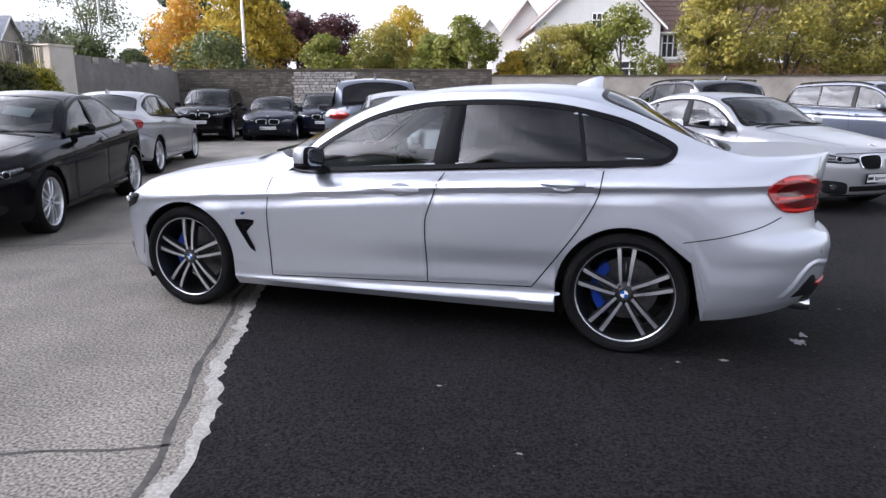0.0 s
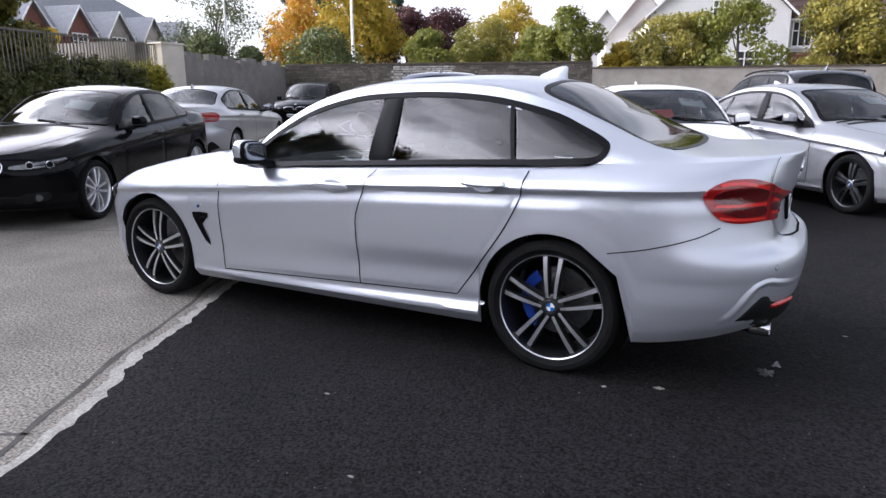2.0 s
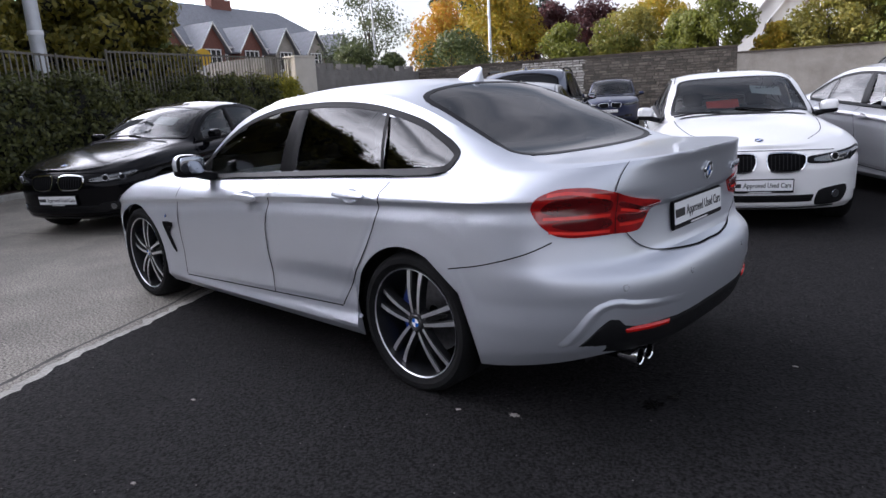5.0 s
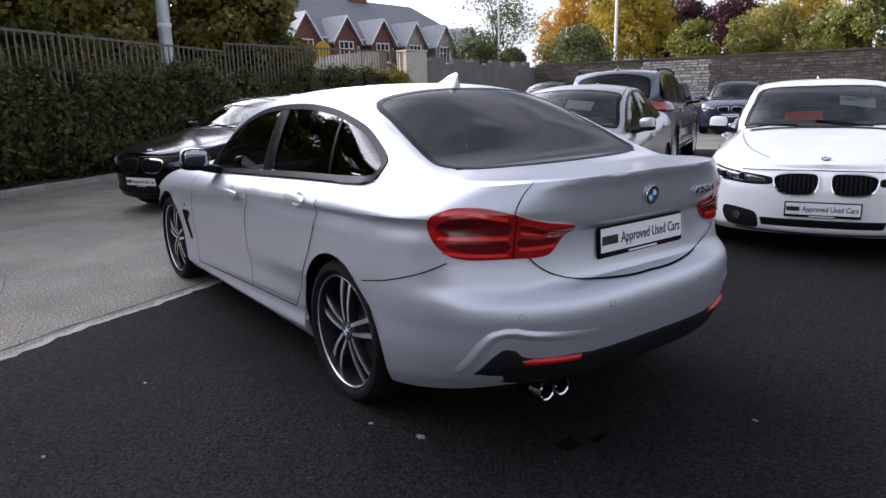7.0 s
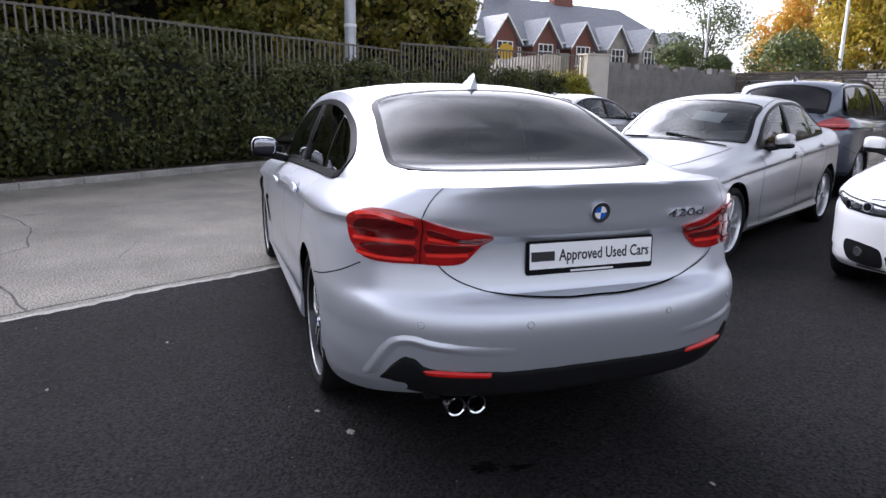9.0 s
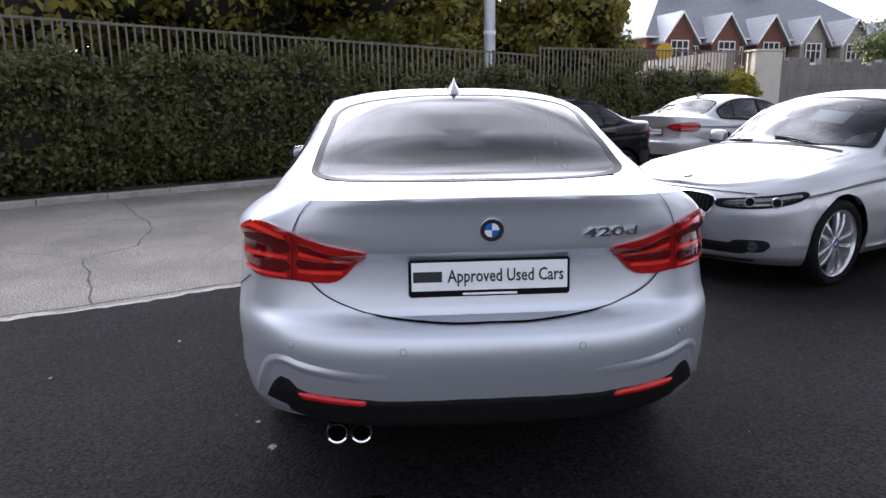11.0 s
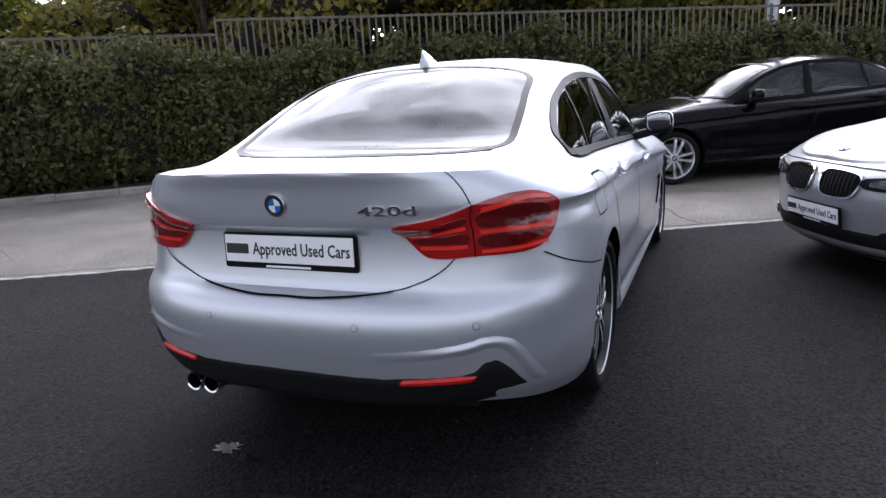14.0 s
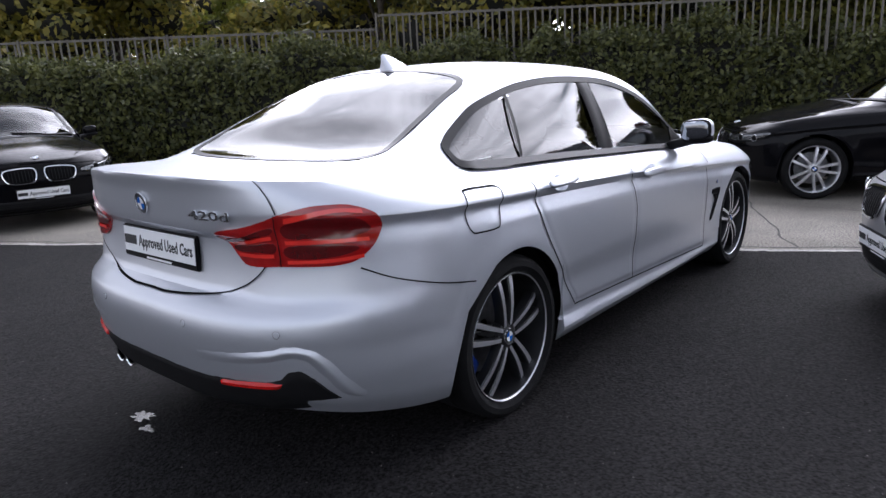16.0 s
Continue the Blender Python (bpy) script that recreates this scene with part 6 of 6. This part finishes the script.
def stones(root, length, h, mat, seed, sz=(0.24, 0.105), skip=lambda x, z: False, proud=0.03, name="stones", rough=1.0):
    """Courses of uneven stones on the face of a wall."""
    q = random.Random(seed)
    geo, z = [], 0.0
    while z < h - 0.04:
        ch = sz[1] * q.uniform(0.75, 1.25) if rough else sz[1]
        ch = min(ch, h - z)
        x = q.uniform(-0.2, 0) if rough else (0 if int(z / sz[1] + 0.5) % 2 else -sz[0] / 2)
        while x < length:
            w = sz[0] * (q.uniform(0.5, 1.6) if rough else 1)
            x0, x1 = max(0, x + 0.008), min(length, x + w - 0.008)
            if x1 - x0 > 0.05 and not skip(x, z):
                p = proud * q.uniform(0.5, 1.3)
                j = lambda: q.uniform(-0.012, 0.012) * rough
                V = [(x0 + j(), 0.01, z + 0.008), (x1 + j(), 0.01, z + 0.008), (x1 + j(), 0.01, z + ch - 0.008), (x0 + j(), 0.01, z + ch - 0.008)]
                V += [(v[0] + (0.015 if k in (0, 3) else -0.015), -p + j() * 0.5, v[2] + (0.012 if k < 2 else -0.012)) for k, v in enumerate(V)]
                geo.append((V, [(4, 5, 6, 7), (0, 1, 5, 4), (1, 2, 6, 5), (2, 3, 7, 6), (3, 0, 4, 7)]))
            x += w
        z += ch
    ob = part(name, join(*geo), mat, root, smooth=0)
    ob["kind"] = "stuff"


c0, c1, c2, c3 = Vector((-14.95, 11.1, 0)), view(330, 28), view(868, 28), yard(34, 28)
w1, n1 = wall_run("wall_west", c0, c1, 2.42, BLOCK, "grey concrete block wall with a broken top course")
stones(w1, n1, 2.36, BLOCK, 4, (0.45, 0.225), proud=0.008, name="blocks", rough=0)
for i in range(int(n1 / 0.45)):
    if i % 5 != 3:
        part("block", box(i * 0.45 + 0.01, i * 0.45 + 0.43, 0.03, 0.24, 2.42, 2.42 + (0.21 if i % 3 else 0.11), 0.008), BLOCK, w1, smooth=0)
pier = thing("gate_pier", pose(-14.95, 11.0, 0), "tall cream rendered pier at the end of the wall", "pier", kind="structure")
part("pier_shaft", box(-0.35, 0.25, -0.75, 0.06, 0, 2.78, 0.015), PALE_RENDER, pier, smooth=0)
part("pier_cap", box(-0.38, 0.28, -0.78, 0.09, 2.78, 2.84, 0.012), PALE_RENDER, pier, smooth=0)
w2, n2 = wall_run("wall_north", c1, c2, 2.45, MORTAR, "old rubble stone boundary wall, part whitewashed")
stones(w2, n2, 2.42, STONE, 7, skip=lambda x, z: 4.6 < x < 7.2 and z > 0.6)
stones(w2, n2, 2.42, WHITEWASH, 8, skip=lambda x, z: not (4.6 < x < 7.2 and z > 0.6), name="whitewashed_stones")
part("coping", box(0, n2, -0.06, 0.36, 2.45, 2.53, 0.02), COPING, w2, smooth=0)
w3, n3 = wall_run("wall_north", c2, c3, 2.22, RENDER, "plain weathered rendered boundary wall")
part("coping", box(0, n3, -0.05, 0.35, 2.22, 2.29, 0.015), COPING, w3, smooth=0)
w4, n4 = wall_run("wall_house_side", Vector((-16.0, 10.3, 0)), Vector((-27.0, 9.0, 0)), 2.9, BLOCK, "brown garden wall behind the fence")

# ---- trees ----
LEAF = {
    "yellow": leaf_mat("yellow_autumn_leaves", (0.42, 0.27, 0.02), (0.30, 0.27, 0.03)),
    "orange": leaf_mat("orange_autumn_leaves", (0.48, 0.19, 0.02), (0.40, 0.30, 0.03)),
    "olive": leaf_mat("olive_green_leaves", (0.20, 0.19, 0.03), (0.12, 0.14, 0.025)),
    "lime": leaf_mat("lime_green_leaves", (0.17, 0.18, 0.02), (0.10, 0.12, 0.018)),
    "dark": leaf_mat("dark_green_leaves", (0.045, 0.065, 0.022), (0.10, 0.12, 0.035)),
    "shade": leaf_mat("shaded_olive_leaves", (0.10, 0.105, 0.022), (0.27, 0.225, 0.032)),
    "conifer": leaf_mat("conifer_needles", (0.018, 0.045, 0.03), (0.03, 0.07, 0.04)),
    "maroon": leaf_mat("copper_beech_leaves", (0.09, 0.025, 0.025), (0.05, 0.02, 0.025)),
    "grey": leaf_mat("thin_grey_green_leaves", (0.13, 0.15, 0.08), (0.08, 0.10, 0.05)),
    "birch": leaf_mat("birch_leaves", (0.30, 0.25, 0.04), (0.17, 0.17, 0.04)),
}


def tree(x, y, h, r, kind, seed, count=4200, size=0.16, low=0.25, dense=0.0, conifer=False, airy=False):
    """Trunk, limbs and an uneven crown made of clumps of leaves."""
    q = np.random.RandomState(seed)
    words = {"yellow": "yellow autumn tree", "orange": "orange autumn tree", "olive": "olive green leafy tree", "lime": "bright lime green bushy tree", "dark": "tall dark green tree in shade", "conifer": "dark green conifer", "shade": "tall olive green tree in shade", "maroon": "dark red copper-leaved tree", "grey": "thin-leaved grey-green tree", "birch": "yellowing birch tree with fine leaves"}[kind]
    root = thing("tree", pose(x, y, 0, 0, 0, q.uniform(0, 360)), words + " beyond the boundary", "tree")
    lean = q.normal(0, 0.03 * h, 2)
    th = h * 0.75
    trunk = [(lean[0] * t * t, lean[1] * t * t, th * t) for t in np.linspace(0, 1, 7)]
    geo = [tube(trunk, 0.028 * h ** 0.9, 9, 0.25)]
    C = []
    nc = 34 if not conifer else 40
    for i in range(nc):
        t = q.uniform(low, 1.0)
        if conifer:
            rr, a = r * (1.05 - t) ** 0.8 * q.uniform(0.5, 1.0), q.uniform(0, 6.28)
            c = np.array([rr * math.cos(a), rr * math.sin(a), h * t * 0.97])
            cr = r * 0.34 * (1.15 - t)
        else:
            v = (t - low) / (1 - low)
            prof = math.sqrt(max(0.05, 1 - (2 * v - 0.85) ** 2 * 0.8))
            rr, a = r * prof * math.sqrt(q.uniform(0.05, 1.0)) * 0.82, q.uniform(0, 6.28)
            c = np.array([rr * math.cos(a), rr * math.sin(a), h * (low + (1 - low) * v * 0.93)])
            cr = r * q.uniform(0.22, 0.42)
        C.append((c, cr))
        if i % (3 if airy else 4) == 0:
            k = min(6, max(1, int(c[2] / th * 5)))
            s = Vector(trunk[max(0, k - 1)])
            e = Vector(c)
            geo.append(tube([s, s.lerp(e, 0.5) + Vector((0, 0, 0.05 * h)), e], 0.008 * h ** 0.9, 6, 0.3))
    part("trunk", join(*geo), BARK, root)
    per = count // nc
    P, N = [], []
    for c, cr in C:
        d = q.normal(0, 1, (per, 3))
        d /= np.linalg.norm(d, axis=1, keepdims=True)
        k = cr * q.uniform(0.35 if airy else 0.6, 1.12, per) ** 0.8
        P.append(c + d * k[:, None] * np.array([1, 1, 0.78]))
        N.append(d)
    leaves("crown", np.concatenate(P), np.concatenate(N), size, LEAF[kind], root, seed, ragged=0.6)
    # added dark lumps in the clumps stop sun passing through the leaf gaps
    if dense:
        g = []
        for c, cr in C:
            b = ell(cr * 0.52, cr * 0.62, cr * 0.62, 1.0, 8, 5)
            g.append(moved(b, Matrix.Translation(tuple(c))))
        part("twig_mass", join(*g), DARK_CORE, root)["kind"] = "stuff"
    return root


# beyond the back wall
TREES = [  # place across the view, depth, height, radius, kind, low
    # the dark one at 385 stands in for ivy hanging over the wall
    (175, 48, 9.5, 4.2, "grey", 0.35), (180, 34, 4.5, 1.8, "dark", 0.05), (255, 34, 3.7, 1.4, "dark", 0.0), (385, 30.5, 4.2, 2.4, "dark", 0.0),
    (355, 52, 11.6, 4.1, "conifer", 0.15), (505, 54, 11.6, 3.2, "conifer", 0.05), (345, 44, 7.4, 2.9, "orange", 0.2), (425, 42, 8.3, 3.6, "yellow", 0.12), (470, 43, 7.6, 2.8, "yellow", 0.12),
    (540, 46, 6.9, 2.4, "maroon", 0.1), (598, 52, 7.7, 2.6, "maroon", 0.25), (586, 34, 4.4, 1.7, "lime", 0.0), (650, 36, 4.5, 2.0, "olive", 0.05), (690, 38, 5.2, 2.3, "birch", 0.05),
    (728, 44, 6.9, 2.6, "yellow", 0.15), (770, 36, 4.5, 1.7, "lime", 0.05), (825, 33, 5.2, 1.7, "lime", 0.1), (905, 33, 3.6, 1.0, "yellow", 0.05), (975, 33, 4.8, 1.9, "birch", 0.2), (1020, 34, 4.9, 1.7, "birch", 0.2),
    (1090, 32, 5.5, 2.2, "lime", 0.03), (1230, 31, 6.3, 1.9, "birch", 0.1), (1290, 32, 7.4, 2.8, "birch", 0.1), (1370, 31.5, 6.9, 2.6, "birch", 0.08), (1450, 32, 7.4, 2.8, "birch", 0.06), (1530, 32, 7.2, 2.8, "olive", 0.05), (1610, 32, 7.3, 2.9, "birch", 0.05), (1700, 33, 7.4, 3.1, "olive", 0.05),
]
for i, (px, dep, h, r, kind, low) in enumerate(TREES):
    p = view(px, dep)
    tree(p.x, p.y, h, r, kind, 100 + i, 12500 if kind != "grey" else 5200, 0.080 if dep < 40 else 0.108, low, conifer=kind == "conifer", airy=kind in ("grey", "birch"))
# tall trees behind the fence, which keep the yard in shade
SHADE = [(-15.2, 4.9, 6.2, 2.1), (-18.0, 5.2, 7.2, 2.6), (-17.6, 1.0, 8.0, 3.0), (-14.9, -0.4, 6.2, 2.3), (-16.6, 2.2, 5.2, 2.0), (-12.4, -3.0, 7.4, 3.4), (-15.5, -3.5, 8.5, 3.8), (-11.0, -6.8, 7.4, 3.4), (-13.5, -9.0, 8.9, 4.0), (-9.4, -10.4, 7.0, 3.2), (-7.8, -13.0, 3.7, 2.0), (-12.8, -13.0, 7.4, 2.8), (-5.0, -15.6, 6.7, 3.2), (-6.0, -19.4, 8.9, 3.8), (-1.4, -18.6, 6.7, 3.3), (-3.6, -22.0, 8.9, 4.2), (3.4, -22.0, 7.0, 3.6), (-15.0, 1.4, 4.4, 2.0), (-13.4, -1.2, 4.2, 1.9), (-20.5, -1.5, 8.5, 3.6), (-20.0, -7.5, 9.0, 4.0), (-17.0, -13.0, 9.0, 4.2), (-14.0, -17.6, 6.4, 2.9), (-11.2, -19.6, 5.2, 2.6), (-9.5, -23.5, 9.0, 4.2), (1.0, -27.0, 8.5, 4.2)]
for i, (x, y, h, r) in enumerate(SHADE):
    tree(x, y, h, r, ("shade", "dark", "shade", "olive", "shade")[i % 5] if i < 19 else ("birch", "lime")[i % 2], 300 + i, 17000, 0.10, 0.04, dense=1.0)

# ---- houses ----
BRICK = material("red_brick", (0.20, 0.085, 0.065), 0.9, vary=0.2, scale=8, bump=0.4, bump_scale=60, fine=0.25)
SLATE = material("grey_slate", (0.20, 0.21, 0.235), 0.6, vary=0.15, scale=4, bump=0.4, bump_scale=20, fine=0.2)
TILE = material("brown_roof_tile", (0.12, 0.075, 0.06), 0.85, vary=0.25, scale=5, bump=0.5, bump_scale=14, fine=0.25)
HOUSE_WHITE = material("white_render", (0.64, 0.63, 0.60), 0.85, vary=0.05, scale=1.5)
FRAME_WHITE = material("white_window_frame", (0.78, 0.78, 0.77), 0.5, vary=0.04)
WINDOW_DARK = pane("house_window_glass", (0.10, 0.11, 0.12))
ROOM_DARK = material("dark_room", (0.03, 0.03, 0.03), 0.9, vary=0.1)


def roof_slab(V, F, mat, parent, name="roof", t=0.12):
    """Sloping roof planes with real thickness."""
    k = len(V)
    V2 = list(V) + [(x, y, z - t) for x, y, z in V]
    edges = {}
    for f in F:
        for a, b in zip(f, f[1:] + f[:1]):
            edges[(a, b)] = 1
    sides = [(a, a + k, b + k, b) for a, b in edges if (b, a) not in edges]
    return part(name, (V2, F + [tuple(i + k for i in f)[::-1] for f in F] + sides), mat, parent, smooth=0)


def house_window(parent, x, z, w, h, y=0.0, bars=2):
    win = part("window", box(x - w / 2, x + w / 2, y - 0.06, y + 0.02, z, z + h), ROOM_DARK, parent, smooth=0)
    fr = []
    for a, b, c, d in ((x - w / 2, x + w / 2, z, z + 0.08), (x - w / 2, x + w / 2, z + h - 0.08, z + h), (x - w / 2, x - w / 2 + 0.08, z, z + h), (x + w / 2 - 0.08, x + w / 2, z, z + h), (x - w / 2, x + w / 2, z + h * 0.6, z + h * 0.6 + 0.06)):
        fr.append(box(a, b, y - 0.11, y - 0.05, c, d))
    for i in range(1, bars + 1):
        u = x - w / 2 + w * i / (bars + 1)
        fr.append(box(u - 0.03, u + 0.03, y - 0.11, y - 0.05, z, z + h))
    part("window_frame", join(*fr), FRAME_WHITE, win, smooth=0)
    part("window_sill", box(x - w / 2 - 0.1, x + w / 2 + 0.1, y - 0.18, y, z - 0.1, z), FRAME_WHITE, win, smooth=0)


def gable_house(root_m, label, w, d, eaves, ridge, wall, roof, windows, plinth=None, chimney=None, bargeboard=True):
    """A house whose gable looks along -y."""
    root = thing("house", root_m, label, "house")
    V = [(0, 0, 0), (w, 0, 0), (w, 0, eaves), (w / 2, 0, ridge), (0, 0, eaves), (0, d, 0), (w, d, 0), (w, d, eaves), (w / 2, d, ridge), (0, d, eaves)]
    part("wall", (V, [(0, 1, 2, 3, 4), (6, 5, 9, 8, 7), (1, 6, 7, 2), (5, 0, 4, 9)]), wall, root, smooth=0)
    o = 0.35
    sl = (ridge - eaves) / (w / 2)
    R = [(-o, -o, eaves - o * sl + 0.12), (w / 2, -o, ridge + 0.12), (w / 2, d, ridge + 0.12), (-o, d, eaves - o * sl + 0.12), (w + o, -o, eaves - o * sl + 0.12), (w + o, d, eaves - o * sl + 0.12)]
    roof_slab(R, [(0, 1, 2, 3), (1, 4, 5, 2)], roof, root)
    if bargeboard:
        for s in (0, 1):
            a, b = R[0 if s == 0 else 4], R[1]
            part("bargeboard", ([(a[0], a[1] - 0.03, a[2]), (b[0], b[1] - 0.03, b[2]), (b[0], b[1] - 0.03, b[2] - 0.15), (a[0], a[1] - 0.03, a[2] - 0.15)] + [(a[0], a[1] + 0.04, a[2]), (b[0], b[1] + 0.04, b[2]), (b[0], b[1] + 0.04, b[2] - 0.15), (a[0], a[1] + 0.04, a[2] - 0.15)], [(0, 1, 2, 3), (7, 6, 5, 4), (0, 4, 5, 1), (3, 2, 6, 7)]), FRAME_WHITE, root, smooth=0)
    if plinth:
        part("brick_course", box(-0.02, w + 0.02, -0.04, 0.02, 0, plinth), BRICK, root, smooth=0)
    for a in windows:
        house_window(root, *a)
    if chimney:
        ch = part("chimney", box(chimney[0] - 0.55, chimney[0] + 0.55, chimney[1] - 0.35, chimney[1] + 0.35, eaves, ridge + chimney[2], 0.02), chimney[3] if len(chimney) > 3 else BRICK, root, smooth=0)
        for k in (-0.28, 0.05, 0.34):
            part("chimney_pot", moved(lathe([(0.11, 0), (0.09, 0.35), (0.11, 0.4), (0.0, 0.4)], 10, "z"), pose(chimney[0] + k, chimney[1], ridge + chimney[2])), BRICK, ch)
    return root


def facing(px, depth, turn=0.0):
    p = view(px, depth)
    return pose(p.x, p.y, 0, 0, 0, 18.27 + turn)


def hip_wing(root_m, label, w, d, eaves, ridge, wall, roof, windows, plinth=None):
    """A house wing with its ridge across the view."""
    root = thing("house", root_m, label, "house")
    V = [(0, 0, 0), (w, 0, 0), (w, 0, eaves), (0, 0, eaves), (0, d, 0), (w, d, 0), (w, d, eaves), (0, d, eaves), (0, d / 2, ridge), (w, d / 2, ridge)]
    part("wall", (V, [(0, 1, 2, 3), (5, 4, 7, 6), (1, 5, 6, 9, 2), (4, 0, 3, 8, 7)]), wall, root, smooth=0)
    o, sl = 0.35, (ridge - eaves) / (d / 2)
    R = [(-o, -o, eaves - o * sl + 0.12), (w + o, -o, eaves - o * sl + 0.12), (w + o, d / 2, ridge + 0.12), (-o, d / 2, ridge + 0.12), (w + o, d + o, eaves - o * sl + 0.12), (-o, d + o, eaves - o * sl + 0.12)]
    roof_slab(R, [(0, 1, 2, 3), (3, 2, 4, 5)], roof, root)
    for i in range(1, int((ridge - eaves) / 0.32)):
        f = i * 0.32 / (ridge - eaves)
        y, z = -o + (d / 2 + o) * f, eaves - o * sl + 0.12 + (ridge - eaves + o * sl) * f
        part("tile_course", box(-o, w + o, y - 0.03, y + 0.06, z - 0.02, z + 0.035), roof, root, smooth=0)
    part("gutter", box(-o, w + o, -o - 0.09, -o, eaves - o * sl - 0.06, eaves - o * sl + 0.05, 0.02), FRAME_WHITE, root, smooth=0)
    if plinth:
        part("brick_course", box(-0.02, w + 0.02, -0.05, 0.03, 0, plinth), BRICK, root, smooth=0)
    for a in windows:
        house_window(root, *a)
    return root


gable_house(facing(940, 44), "white rendered house with a wide front gable and tiled roof", 7.9, 11, 5.9, 9.6, HOUSE_WHITE, TILE, [(4.0, 5.4, 1.0, 1.2), (2.0, 2.4, 1.6, 1.3), (5.8, 2.4, 1.6, 1.3)])
hip_wing(facing(1145, 45), "white rendered house with brick ground floor and brown tiles", 15.5, 8, 5.75, 9.2, HOUSE_WHITE, TILE, [(0.9, 3.9, 1.15, 1.5), (8.3, 3.7, 1.15, 1.4), (12.5, 3.7, 1.15, 1.4)], plinth=3.6)
gable_house(facing(868, 52), "white gabled house with brown tiled roof in a row", 5.0, 12, 5.2, 8.4, HOUSE_WHITE, TILE, [(2.5, 3.6, 1.3, 1.3)])
gable_house(facing(820, 66), "white gabled house with grey roof in a row", 4.8, 12, 5.6, 8.6, HOUSE_WHITE, SLATE, [(2.4, 4.2, 1.2, 1.2)])
gable_house(facing(790, 80), "small white gabled house far down the row", 4.6, 12, 5.4, 8.4, HOUSE_WHITE, SLATE, [])

# brick terrace beyond the fence
ta, td = Vector((-43.1, 17.8, 0)), Vector((-0.24, 0.97, 0))
tm = pose(ta.x, ta.y, 0, 0, 0, 104)
terrace = thing("terraced_houses", tm, "red brick terrace with grey slate hipped roof", "house")
tw, tdp, te, tr_ = 24.0, 9.0, 5.9, 9.7
part("wall", box(0, tw, 0, tdp, 0, te), BRICK, terrace, smooth=0)
R = [(-0.4, -0.4, te), (tw + 0.4, -0.4, te), (tw + 0.4, tdp + 0.4, te), (-0.4, tdp + 0.4, te), (4.2, tdp / 2, tr_), (tw - 4.2, tdp / 2, tr_)]
roof_slab(R, [(0, 1, 5, 4), (1, 2, 5), (2, 3, 4, 5), (3, 0, 4)], SLATE, terrace)
part("gutter", box(-0.45, tw + 0.45, -0.5, -0.38, te - 0.12, te, 0.02), FRAME_WHITE, terrace, smooth=0)
for i in range(6):
    gable_house(tm @ pose(0.7 + 4.0 * i, -1.1, 0), "red brick gabled bay with slate roof and pale trim", 2.4, 6.5, 5.8, 7.4, BRICK if i < 3 else RENDER, SLATE, [(1.2, 4.1, 1.5, 1.5)])
    house_window(terrace, 3.95 + 4.0 * i if i < 5 else 23.4, 3.95, 0.8, 1.4)
for i in (5.2, 12.5):
    ch = part("chimney", box(i - 1.1, i + 1.1, tdp / 2 - 0.4, tdp / 2 + 0.4, 8.4, 10.25, 0.03), BRICK, terrace, smooth=0)
    for k in (-0.6, 0.0, 0.6):
        part("chimney_pot", moved(lathe([(0.13, 0), (0.10, 0.4), (0.13, 0.45), (0.0, 0.45)], 10, "z"), pose(i + k, tdp / 2, 10.25)), BRICK, ch)
p = view(28, 58)
gable_house(pose(p.x, p.y, 0, 0, 0, 60), "pale old house with dark hipped roof and tall chimney", 9.0, 9, 3.7, 6.4, PALE_RENDER, TILE, [], chimney=(4.5, 7.0, 1.2, BLOCK))
